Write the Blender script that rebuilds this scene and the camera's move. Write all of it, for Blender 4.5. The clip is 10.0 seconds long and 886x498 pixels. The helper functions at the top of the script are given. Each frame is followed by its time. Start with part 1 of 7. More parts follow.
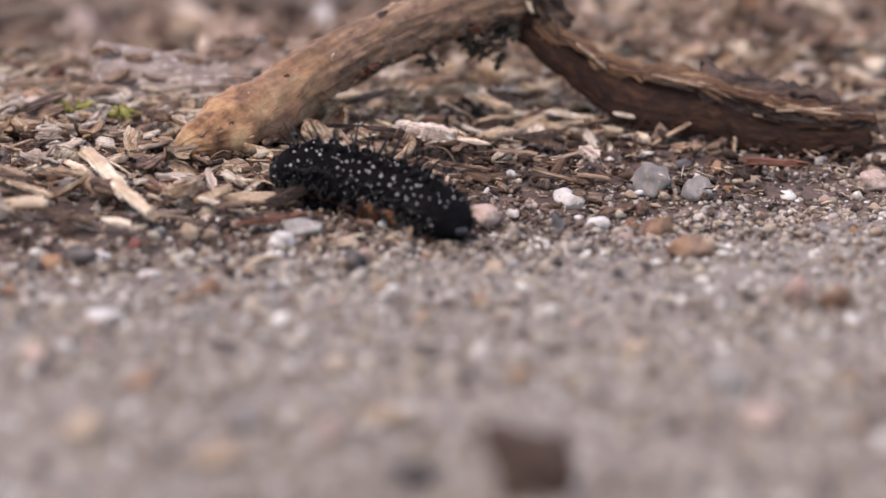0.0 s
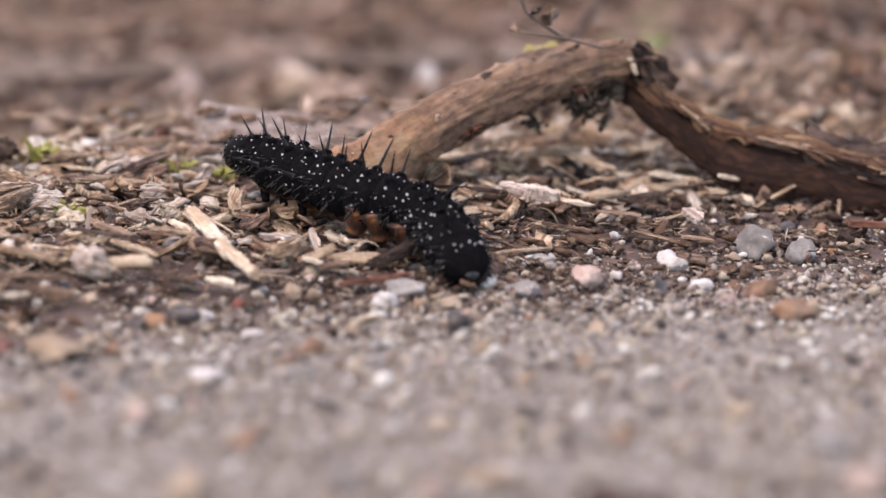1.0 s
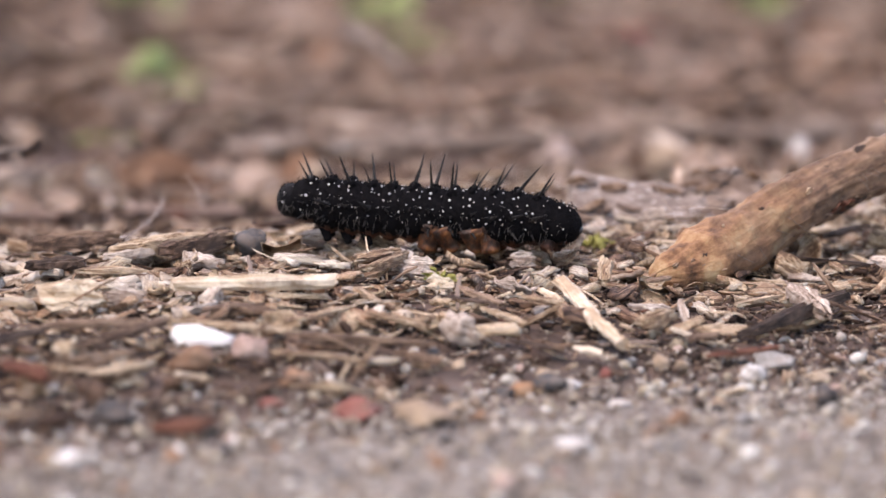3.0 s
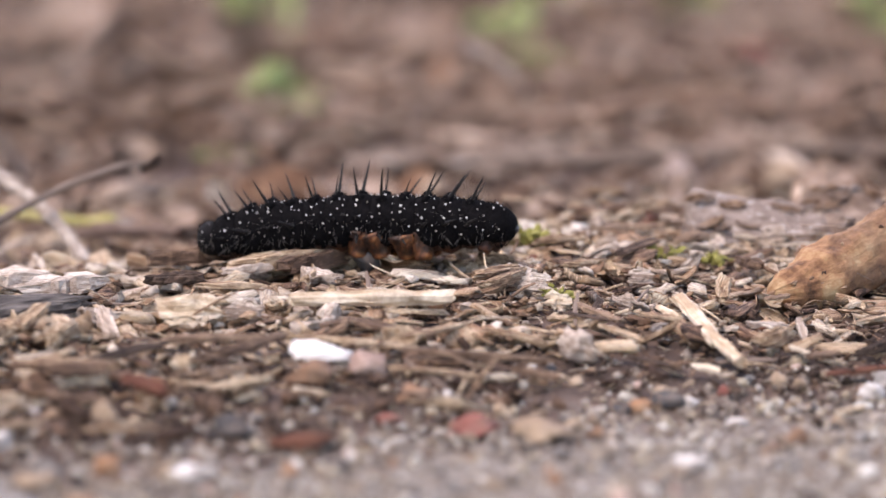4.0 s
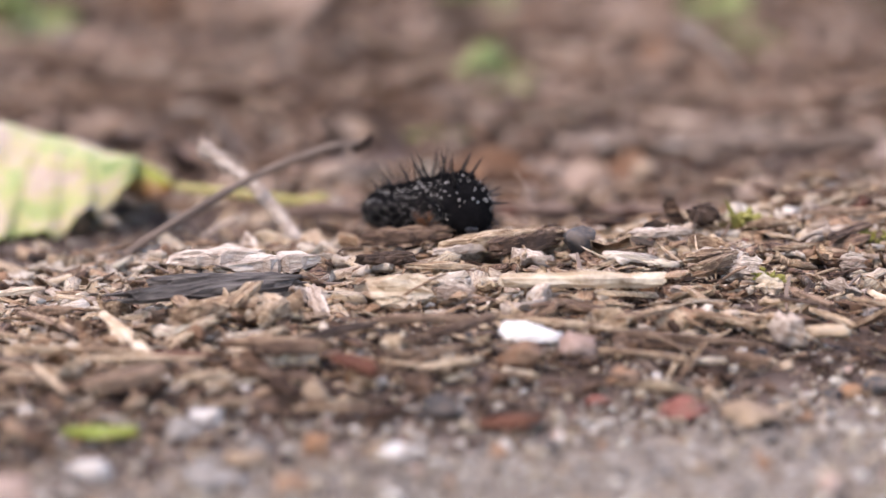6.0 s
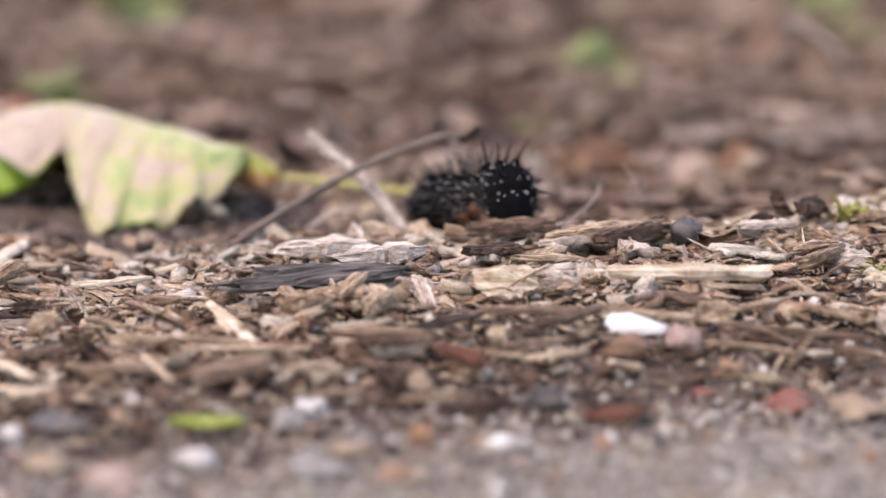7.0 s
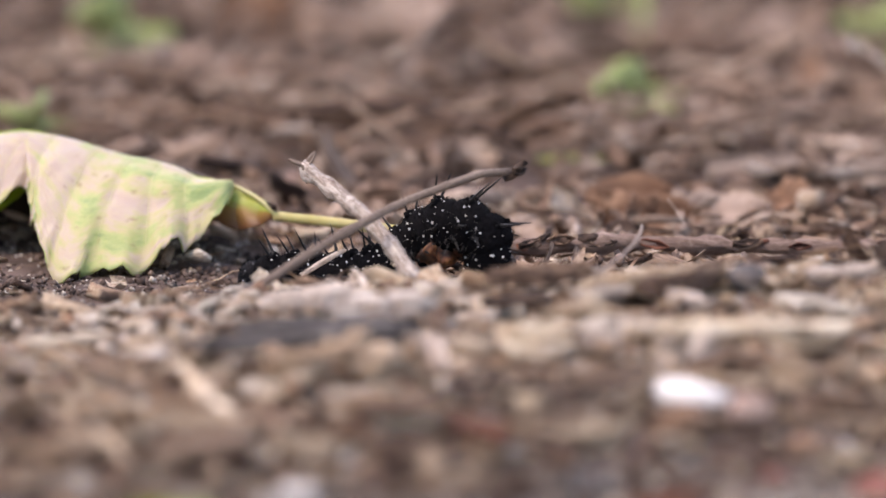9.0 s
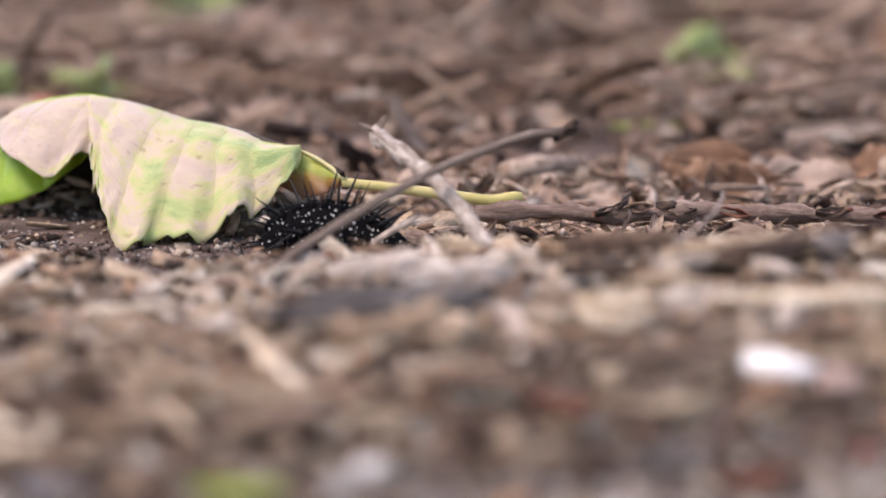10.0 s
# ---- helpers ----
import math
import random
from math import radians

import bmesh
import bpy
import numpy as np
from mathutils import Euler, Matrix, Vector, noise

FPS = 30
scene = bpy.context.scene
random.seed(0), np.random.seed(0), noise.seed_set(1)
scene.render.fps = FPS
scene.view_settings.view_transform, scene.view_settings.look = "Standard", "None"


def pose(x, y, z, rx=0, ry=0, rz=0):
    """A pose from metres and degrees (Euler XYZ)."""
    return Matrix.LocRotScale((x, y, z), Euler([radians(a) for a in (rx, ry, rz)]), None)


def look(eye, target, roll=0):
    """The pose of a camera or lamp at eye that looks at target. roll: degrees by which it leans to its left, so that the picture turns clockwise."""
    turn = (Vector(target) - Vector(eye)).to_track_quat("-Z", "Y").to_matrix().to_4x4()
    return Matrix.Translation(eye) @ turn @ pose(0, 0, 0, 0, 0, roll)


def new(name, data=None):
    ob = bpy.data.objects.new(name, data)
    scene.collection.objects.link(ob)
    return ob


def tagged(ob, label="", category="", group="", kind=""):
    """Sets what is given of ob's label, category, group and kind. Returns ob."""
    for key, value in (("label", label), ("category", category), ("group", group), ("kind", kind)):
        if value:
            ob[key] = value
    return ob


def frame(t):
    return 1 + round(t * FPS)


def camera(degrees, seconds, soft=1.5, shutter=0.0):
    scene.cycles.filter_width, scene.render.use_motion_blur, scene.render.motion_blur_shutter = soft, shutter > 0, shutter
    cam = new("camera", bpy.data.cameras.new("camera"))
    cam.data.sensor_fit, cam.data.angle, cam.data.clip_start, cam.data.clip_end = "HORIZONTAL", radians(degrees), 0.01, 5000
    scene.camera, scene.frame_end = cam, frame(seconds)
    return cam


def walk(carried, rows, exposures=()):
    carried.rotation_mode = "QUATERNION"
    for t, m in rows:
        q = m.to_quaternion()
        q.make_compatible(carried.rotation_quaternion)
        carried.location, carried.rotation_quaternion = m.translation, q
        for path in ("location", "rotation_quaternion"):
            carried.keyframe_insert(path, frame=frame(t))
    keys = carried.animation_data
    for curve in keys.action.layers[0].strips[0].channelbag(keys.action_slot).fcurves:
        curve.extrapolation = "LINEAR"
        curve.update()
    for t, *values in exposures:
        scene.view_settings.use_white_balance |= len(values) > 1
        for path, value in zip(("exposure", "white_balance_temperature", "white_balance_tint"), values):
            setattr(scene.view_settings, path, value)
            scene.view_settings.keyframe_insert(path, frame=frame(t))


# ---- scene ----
cam = camera(14.0, 10.0, soft=1.5)
# seconds, heading and tilt in degrees, metres moved forward along the view
PATH = [
    (0.0, -7.014, -11.259, 0.0),
    (0.5, -6.196, -10.045, 0.0),
    (1.0, -5.348, -10.291, 0.0),
    (1.5, -4.222, -9.677, 0.0),
    (2.0, -3.172, -8.797, 0.0),
    (2.1, -2.80, -8.74, 0.0),
    (2.2, -1.88, -8.78, 0.0),
    (2.3, -1.36, -8.82, 0.0),
    (2.4, -0.64, -8.92, 0.0),
    (2.5, 0.0, -9.0, 0.0),
    (3.0, 0.593, -9.176, 0.0),
    (3.2, 1.168, -9.034, 0.0),
    (4.3, 3.007, -8.916, 0.0),
    (4.5, 3.514, -8.993, 0.0),
    (5.0, 4.645, -9.093, 0.0),
    (5.2, 4.982, -9.12, 0.0),
    (6.3, 6.379, -9.233, 0.0),
    (6.5, 6.819, -9.239, 0.0),
    (7.0, 7.592, -9.351, 0.0),
    (7.5, 7.983, -9.359, 0.0),
    (8.0, 7.123, -8.824, 0.0),
    (8.2, 7.209, -8.701, 0.003),
    (8.3, 7.303, -8.632, 0.016),
    (8.5, 7.597, -8.500, 0.036),
    (9.0, 7.815, -8.668, 0.065),
    (9.5, 8.228, -8.938, 0.0788),
    (10.0, 8.815, -9.1, 0.0772),
]
walk(cam, [(t, pose(0, 0, 0.0765, 90 + p, 0, y) @ Matrix.Translation((0, 0, -d))) for t, y, p, d in PATH],
     [(0.0, 0.64), (0.5, 0.70), (1.0, 0.79), (1.5, 0.90), (2.0, 1.03), (2.5, 0.95), (3.0, 0.88), (4.5, 0.86), (5.0, 0.86), (6.5, 0.84), (7.0, 0.77), (7.5, 0.72), (8.0, 0.74), (8.5, 0.79), (9.0, 0.77), (10.0, 0.75)])
cam.data.dof.use_dof = True
cam.data.dof.focus_distance = 0.417
cam.data.dof.aperture_fstop = 17.0
scene.view_settings.use_white_balance = True
scene.view_settings.white_balance_temperature, scene.view_settings.white_balance_tint = 7900, 23

# ---- daylight: thin cloud, broad soft sun ----
world = bpy.data.worlds.new("sky")
scene.world = world
world.use_nodes = True
sky = world.node_tree.nodes.new("ShaderNodeTexSky")
sky.sky_type, sky.sun_disc = "NISHITA", False
sky.sun_elevation, sky.sun_rotation = radians(58), radians(-35)
back = world.node_tree.nodes["Background"]
world.node_tree.links.new(sky.outputs[0], back.inputs[0])
back.inputs[1].default_value = 0.25
sun = new("sun", bpy.data.lights.new("sun", "SUN"))
sun.data.energy, sun.data.angle, sun.data.color = 1.9, radians(24), (1.0, 0.92, 0.84)
sun.matrix_world = look((-0.30, -0.43 + 0.42, 0.85), (0, 0.42, 0))


# ---- materials ----
def material(name, colours, coord="object", scale=900.0, stretch=(1, 1, 1), rough=0.85, bump=0.4, rand=None, spread=0.35, speck=None, sss=0.0, spec=0.3, dirt=None, dirt_scale=1.3, gain=1.0):
    """Noise-mottled surface: colours along a ramp, shifted piece by piece."""
    m = bpy.data.materials.new(name)
    m.use_nodes = True
    nt, L = m.node_tree, m.node_tree.links.new
    N = nt.nodes.new
    bsdf = nt.nodes["Principled BSDF"]
    tc = N("ShaderNodeTexCoord")
    if coord == "world":
        src = N("ShaderNodeNewGeometry").outputs["Position"]
    else:
        src = tc.outputs["UV" if coord == "uv" else "Object"]
    mp = N("ShaderNodeMapping")
    mp.inputs["Scale"].default_value = stretch
    L(src, mp.inputs["Vector"])
    big, fine = N("ShaderNodeTexNoise"), N("ShaderNodeTexNoise")
    big.inputs["Scale"].default_value, big.inputs["Detail"].default_value = scale * 0.25, 3
    fine.inputs["Scale"].default_value, fine.inputs["Detail"].default_value = scale, 6
    fine.inputs["Roughness"].default_value = 0.65
    L(mp.outputs[0], big.inputs["Vector"]), L(mp.outputs[0], fine.inputs["Vector"])
    mix = N("ShaderNodeMath")
    mix.operation = "MULTIPLY_ADD"
    mix.inputs[1].default_value = 0.55
    half = N("ShaderNodeMath")
    half.operation = "MULTIPLY"
    half.inputs[1].default_value = 0.45
    L(big.outputs["Fac"], half.inputs[0])
    L(fine.outputs["Fac"], mix.inputs[0]), L(half.outputs[0], mix.inputs[2])
    fac = mix.outputs[0]
    if gain != 1.0:
        gn = N("ShaderNodeMath")
        gn.operation = "MULTIPLY_ADD"
        gn.inputs[1].default_value, gn.inputs[2].default_value = gain, 0.5 - 0.5 * gain
        L(fac, gn.inputs[0])
        fac = gn.outputs[0]
    if rand:
        r = N("ShaderNodeObjectInfo").outputs["Random"] if rand == "object" else N("ShaderNodeNewGeometry").outputs["Random Per Island"]
        sh = N("ShaderNodeMapRange")
        sh.inputs["To Min"].default_value, sh.inputs["To Max"].default_value = -spread, spread
        L(r, sh.inputs["Value"])
        add = N("ShaderNodeMath")
        add.operation = "ADD"
        L(fac, add.inputs[0]), L(sh.outputs[0], add.inputs[1])
        fac = add.outputs[0]
    ramp = N("ShaderNodeValToRGB")
    el = ramp.color_ramp.elements
    while len(el) < len(colours):
        el.new(0.5)
    lo, hi = (0.28, 0.72) if not rand else (0.5 - 0.95 * spread - 0.06, 0.5 + 0.95 * spread + 0.06)
    for i, c in enumerate(colours):
        el[i].position = lo + (hi - lo) * i / max(1, len(colours) - 1)
        el[i].color = (*c, 1)
    L(fac, ramp.inputs[0])
    col = ramp.outputs[0]
    if speck:
        vor = N("ShaderNodeTexNoise")
        vor.inputs["Scale"].default_value, vor.inputs["Detail"].default_value = scale * 1.7, 2
        L(mp.outputs[0], vor.inputs["Vector"])
        st = N("ShaderNodeMapRange")
        st.inputs["From Min"].default_value, st.inputs["From Max"].default_value = 0.60, 0.68
        L(vor.outputs["Fac"], st.inputs["Value"])
        mc = N("ShaderNodeMix")
        mc.data_type = "RGBA"
        mc.inputs["B"].default_value = (*speck, 1)
        for s in mc.inputs:
            if s.name == "A" and s.type == "RGBA":
                L(col, s)
            if s.name == "B" and s.type == "RGBA":
                s.default_value = (*speck, 1)
            if s.name == "Factor" and s.type == "VALUE":
                L(st.outputs[0], s)
        col = [o for o in mc.outputs if o.type == "RGBA"][0]
    if dirt:
        dn = N("ShaderNodeTexNoise")
        dn.inputs["Scale"].default_value, dn.inputs["Detail"].default_value, dn.inputs["Roughness"].default_value = scale * dirt_scale, 8, 0.75
        L(src, dn.inputs["Vector"])
        ds = N("ShaderNodeMapRange")
        ds.inputs["From Min"].default_value, ds.inputs["From Max"].default_value, ds.inputs["To Max"].default_value = 0.44, 0.68, 0.85
        L(dn.outputs["Fac"], ds.inputs["Value"])
        md = N("ShaderNodeMix")
        md.data_type = "RGBA"
        ca, cb = [q for q in md.inputs if q.type == "RGBA"]
        cb.default_value = (*dirt, 1)
        L(col, ca), L(ds.outputs[0], md.inputs["Factor"])
        col = [o for o in md.outputs if o.type == "RGBA"][0]
    L(col, bsdf.inputs["Base Color"])
    rr = N("ShaderNodeMapRange")
    rr.inputs["To Min"].default_value, rr.inputs["To Max"].default_value = max(0.05, rough - 0.12), min(1, rough + 0.1)
    L(fine.outputs["Fac"], rr.inputs["Value"])
    L(rr.outputs[0], bsdf.inputs["Roughness"])
    bsdf.inputs["Specular IOR Level"].default_value = spec
    if bump:
        b = N("ShaderNodeBump")
        b.inputs["Strength"].default_value, b.inputs["Distance"].default_value = bump, 0.0004
        L(fine.outputs["Fac"], b.inputs["Height"])
        L(b.outputs[0], bsdf.inputs["Normal"])
    if sss:
        bsdf.inputs["Subsurface Weight"].default_value = sss
        bsdf.inputs["Subsurface Radius"].default_value = (0.0012, 0.0006, 0.0003)
        bsdf.inputs["Subsurface Scale"].default_value = 1.0
    return m


GRAINS = [(0.029, 0.027, 0.027), (0.097, 0.078, 0.066), (0.232, 0.195, 0.163), (0.270, 0.235, 0.202), (0.386, 0.355, 0.321), (0.145, 0.090, 0.061), (0.261, 0.215, 0.168), (0.367, 0.310, 0.224), (0.405, 0.380, 0.342), (0.637, 0.620, 0.581)]
M = {
    "grain": material("sand_grain", GRAINS, "world", 1500, rough=0.7, rand="island", spread=0.5, bump=0.2),
    "crumb": material("soil_crumb", [(0.02, 0.0135, 0.011), (0.055, 0.037, 0.029), (0.095, 0.066, 0.053), (0.16, 0.115, 0.092), (0.065, 0.045, 0.036), (0.22, 0.165, 0.135)], "world", 1800, rand="island", spread=0.5),
    "litter": material("litter", [(0.048, 0.030, 0.025), (0.302, 0.181, 0.127), (0.133, 0.082, 0.063), (0.568, 0.393, 0.260), (0.315, 0.164, 0.103), (0.774, 0.605, 0.429), (0.194, 0.123, 0.094), (0.846, 0.689, 0.477), (0.508, 0.345, 0.235), (0.900, 0.822, 0.653), (0.242, 0.155, 0.119), (0.701, 0.586, 0.495), (0.780, 0.720, 0.610)], "uv", 2.6, (0.22, 2.6, 1), rand="island", spread=0.5, bump=1.0, gain=2.1),
    "dark_litter": material("dark_litter", [(0.025, 0.015, 0.011), (0.09, 0.052, 0.037), (0.05, 0.03, 0.023), (0.20, 0.125, 0.085), (0.12, 0.066, 0.045), (0.33, 0.235, 0.17)], "uv", 2.6, (0.22, 2.6, 1), rand="island", spread=0.5, bump=1.0, gain=2.0),
    "far_litter": material("far_litter", [(0.022, 0.013, 0.010), (0.130, 0.080, 0.057), (0.059, 0.038, 0.028), (0.292, 0.197, 0.143), (0.140, 0.080, 0.054), (0.378, 0.270, 0.203), (0.167, 0.112, 0.084), (0.454, 0.351, 0.275), (0.238, 0.157, 0.112), (0.583, 0.481, 0.400)], "uv", 0.7, (0.35, 2, 1), rand="island", spread=0.5, gain=1.5),
    "tan": material("tan_wood", [(0.17, 0.105, 0.07), (0.46, 0.32, 0.205), (0.70, 0.56, 0.41)], "object", 260, (1.2, 16, 16), rand="object", spread=0.12, bump=1.0, gain=2.3, dirt=(0.15, 0.10, 0.078), dirt_scale=0.9),
    "cream": material("cream_straw", [(0.47, 0.35, 0.24), (0.70, 0.59, 0.45), (0.80, 0.72, 0.60)], "object", 200, (1, 7, 7), rand="object", spread=0.1, bump=1.0, gain=1.9, dirt=(0.33, 0.225, 0.15), dirt_scale=1.6),
    "pale": material("weathered_wood", [(0.34, 0.26, 0.215), (0.58, 0.48, 0.41), (0.80, 0.71, 0.63)], "object", 260, (1.2, 16, 16), rand="object", spread=0.12, bump=1.0, gain=2.3, dirt=(0.26, 0.185, 0.145), dirt_scale=0.9),
    "pale_plank": material("bleached_wood", [(0.42, 0.34, 0.29), (0.64, 0.55, 0.485), (0.82, 0.75, 0.68)], "object", 260, (1.2, 12, 12), rand="object", spread=0.1, bump=1.0, gain=2.0, dirt=(0.34, 0.25, 0.20), dirt_scale=0.9),
    "pale_litter": material("pale_litter", [(0.18, 0.12, 0.09), (0.42, 0.31, 0.235), (0.58, 0.47, 0.38), (0.33, 0.225, 0.165), (0.72, 0.61, 0.49), (0.60, 0.52, 0.445), (0.84, 0.77, 0.68)], "uv", 2.6, (0.22, 2.6, 1), rand="island", spread=0.5, bump=1.0, gain=2.0),
    "brown": material("brown_wood", [(0.06, 0.036, 0.027), (0.22, 0.14, 0.096), (0.44, 0.31, 0.22)], "object", 260, (1.2, 16, 16), rand="object", spread=0.18, bump=1.0, gain=2.3, dirt=(0.15, 0.10, 0.078), dirt_scale=0.9),
    "dark": material("dark_wood", [(0.014, 0.010, 0.009), (0.045, 0.03, 0.024), (0.09, 0.06, 0.045)], "object", 260, (1.6, 12, 12), rand="object", spread=0.12, bump=1.0, gain=2.3, dirt=(0.15, 0.10, 0.078), dirt_scale=0.9),
    "red": material("reddish_bark", [(0.05, 0.02, 0.014), (0.12, 0.045, 0.03), (0.20, 0.09, 0.06)], "object", 260, (1, 5, 5), rand="object", spread=0.1),
    "charcoal": material("charred_wood", [(0.035, 0.031, 0.031), (0.10, 0.09, 0.088), (0.22, 0.20, 0.19)], "object", 240, (1, 9, 9), bump=1.0, gain=1.6, rough=0.75),
    "stone_grey": material("grey_stone", [(0.13, 0.125, 0.12), (0.24, 0.23, 0.22), (0.34, 0.33, 0.32)], "object", 500, rand="object", spread=0.1, speck=(0.6, 0.59, 0.57), dirt=(0.17, 0.125, 0.10), bump=0.9),
    "stone_white": material("white_quartz", [(0.42, 0.40, 0.38), (0.56, 0.545, 0.53), (0.66, 0.65, 0.64)], "object", 300, rough=0.55, bump=1.0, dirt=(0.36, 0.30, 0.25)),
    "stone_tan": material("tan_stone", [(0.23, 0.165, 0.115), (0.36, 0.27, 0.19), (0.47, 0.38, 0.29)], "object", 420, rand="object", spread=0.1, dirt=(0.17, 0.125, 0.10), bump=0.9),
    "stone_orange": material("orange_stone", [(0.20, 0.10, 0.055), (0.36, 0.19, 0.10), (0.46, 0.29, 0.17)], "object", 380, rand="object", spread=0.08, dirt=(0.17, 0.125, 0.10), bump=0.9),
    "stone_red": material("brick_red_stone", [(0.15, 0.05, 0.042), (0.26, 0.095, 0.078), (0.36, 0.18, 0.15)], "object", 420, dirt=(0.17, 0.125, 0.10), bump=0.9),
    "stone_pink": material("pinkish_stone", [(0.30, 0.20, 0.17), (0.45, 0.33, 0.285), (0.56, 0.45, 0.40)], "object", 420, rand="object", spread=0.1, speck=(0.2, 0.12, 0.09), dirt=(0.17, 0.125, 0.10), bump=0.9),
    "stone_brown": material("brown_stone", [(0.13, 0.07, 0.045), (0.27, 0.155, 0.098), (0.38, 0.25, 0.17)], "object", 420, rand="object", spread=0.1, dirt=(0.17, 0.125, 0.10), bump=0.9),
    "stone_umber": material("dark_brown_stone", [(0.022, 0.013, 0.010), (0.055, 0.034, 0.026), (0.10, 0.068, 0.052)], "object", 420, bump=0.9),
    "stone_dark": material("dark_stone", [(0.03, 0.032, 0.036), (0.07, 0.073, 0.08), (0.14, 0.14, 0.145)], "object", 450, rand="object", spread=0.08, dirt=(0.17, 0.125, 0.10), bump=0.9),
    "stick": material("peeled_stick", [(0.085, 0.05, 0.036), (0.23, 0.138, 0.09), (0.36, 0.23, 0.152), (0.52, 0.38, 0.27)], "uv", 1.0, (0.35, 1.1, 1), bump=1.0, dirt=(0.045, 0.031, 0.027), dirt_scale=0.36, gain=1.4),
    "cut": material("smooth_peeled_wood", [(0.20, 0.105, 0.06), (0.36, 0.215, 0.128), (0.47, 0.31, 0.20)], "object", 210, (1.2, 7, 7), bump=0.5, rough=0.7, dirt=(0.16, 0.085, 0.055), dirt_scale=1.1),
    "slab_grey": material("lilac_grey_bark", [(0.13, 0.098, 0.084), (0.25, 0.198, 0.173), (0.38, 0.315, 0.285)], "object", 600, (0.6, 2.5, 2.5), bump=1.0, gain=1.5, speck=(0.6, 0.56, 0.54)),
    "slab_brown": material("pinkish_brown_bark", [(0.12, 0.082, 0.063), (0.25, 0.185, 0.15), (0.38, 0.30, 0.25)], "object", 600, (0.6, 2.5, 2.5), bump=1.0, gain=1.6, dirt=(0.13, 0.085, 0.065), dirt_scale=0.7),
    "bark": material("rotten_bark", [(0.016, 0.008, 0.006), (0.06, 0.029, 0.018), (0.15, 0.08, 0.044), (0.36, 0.24, 0.14)], "uv", 1.4, (0.1, 1.8, 1), bump=1.0, gain=1.8),
    "white_chip": material("white_shell", [(0.70, 0.69, 0.67), (0.82, 0.81, 0.80)], "object", 500, rough=0.5, bump=0.4),
    "bark_face": material("dark_bark_face", [(0.006, 0.003, 0.0022), (0.022, 0.0095, 0.006), (0.075, 0.034, 0.019)], "uv", 1.6, (0.3, 0.8, 1), bump=1.0, rough=0.75, gain=1.2, spec=0.2),
    "plate": material("tail_plate", [(0.02, 0.021, 0.026), (0.04, 0.042, 0.05)], "object", 1200, rough=0.3, bump=0.2, spec=0.5),
    "moss": material("dark_lichen", [(0.010, 0.008, 0.0065), (0.026, 0.021, 0.016), (0.06, 0.05, 0.038)], "object", 900, bump=0.8),
    "twig": material("dry_twig", [(0.11, 0.08, 0.065), (0.22, 0.17, 0.14), (0.34, 0.28, 0.235)], "uv", 1.6, (0.15, 1.6, 1), bump=0.9, dirt=(0.09, 0.065, 0.055)),
    "branch": material("rough_branch", [(0.10, 0.066, 0.053), (0.235, 0.165, 0.135), (0.40, 0.31, 0.26)], "uv", 1.2, (0.3, 1.4, 1), bump=1.0, dirt=(0.10, 0.06, 0.045), dirt_scale=0.5),
    "log": material("grey_log", [(0.11, 0.082, 0.063), (0.23, 0.175, 0.14), (0.35, 0.28, 0.235)], "uv", 0.9, (0.2, 1.5, 1), bump=1.0, dirt=(0.08, 0.055, 0.045), dirt_scale=0.4),
    "twig_pale": material("split_twig", [(0.22, 0.165, 0.135), (0.46, 0.385, 0.335), (0.70, 0.64, 0.58)], "uv", 1.6, (0.25, 1.8, 1), bump=1.0, gain=1.8, dirt=(0.09, 0.065, 0.053), dirt_scale=0.5),
    "stem": material("leaf_stem", [(0.32, 0.29, 0.09), (0.43, 0.39, 0.15), (0.47, 0.40, 0.22)], "object", 200, rough=0.5, sss=0.2),
    "vein": material("leaf_vein", [(0.44, 0.43, 0.20), (0.52, 0.48, 0.27)], "object", 300, rough=0.5, sss=0.15),
    "moss_green": material("yellow_green_moss", [(0.13, 0.12, 0.035), (0.26, 0.25, 0.07), (0.38, 0.37, 0.13)], "object", 700, bump=0.6),
    "lobe_green": material("vivid_green_leaf", [(0.36, 0.22, 0.05), (0.16, 0.27, 0.025), (0.21, 0.35, 0.03), (0.27, 0.42, 0.05), (0.40, 0.46, 0.10)], "object", 260, rough=0.5, sss=0.3),
    "green": material("green_leaf", [(0.14, 0.20, 0.045), (0.23, 0.30, 0.065), (0.36, 0.39, 0.12)], "object", 220, rough=0.5, sss=0.2),
    "weed": material("weed_leaf", [(0.24, 0.30, 0.11), (0.34, 0.41, 0.17), (0.43, 0.48, 0.25)], "object", 90, rough=0.6, rand="object", spread=0.08),
    "pale_leaf": material("pale_dead_leaf", [(0.23, 0.16, 0.128), (0.38, 0.28, 0.228), (0.53, 0.42, 0.355)], "object", 130, rand="object", spread=0.2, dirt=(0.14, 0.09, 0.07), dirt_scale=0.8),
    # rotting leaves; also paints the shade inside the fallen leaf's hollow
    "dark_leaf": material("dark_dead_leaf_and_shade", [(0.03, 0.019, 0.015), (0.085, 0.055, 0.043), (0.16, 0.105, 0.08)], "object", 130, rand="object", spread=0.15),
    "dry_leaf": material("dry_leaf", [(0.17, 0.092, 0.058), (0.31, 0.185, 0.12), (0.43, 0.31, 0.23)], "object", 130, rand="object", spread=0.15),
    "pink_leaf": material("pink_leaf", [(0.36, 0.12, 0.11), (0.50, 0.20, 0.18), (0.55, 0.3, 0.26)], "object", 120),
    "fibre": material("root_fibre", [(0.10, 0.07, 0.055), (0.26, 0.2, 0.16), (0.42, 0.35, 0.29)], "object", 260, (1, 4, 4), rand="object", spread=0.25),
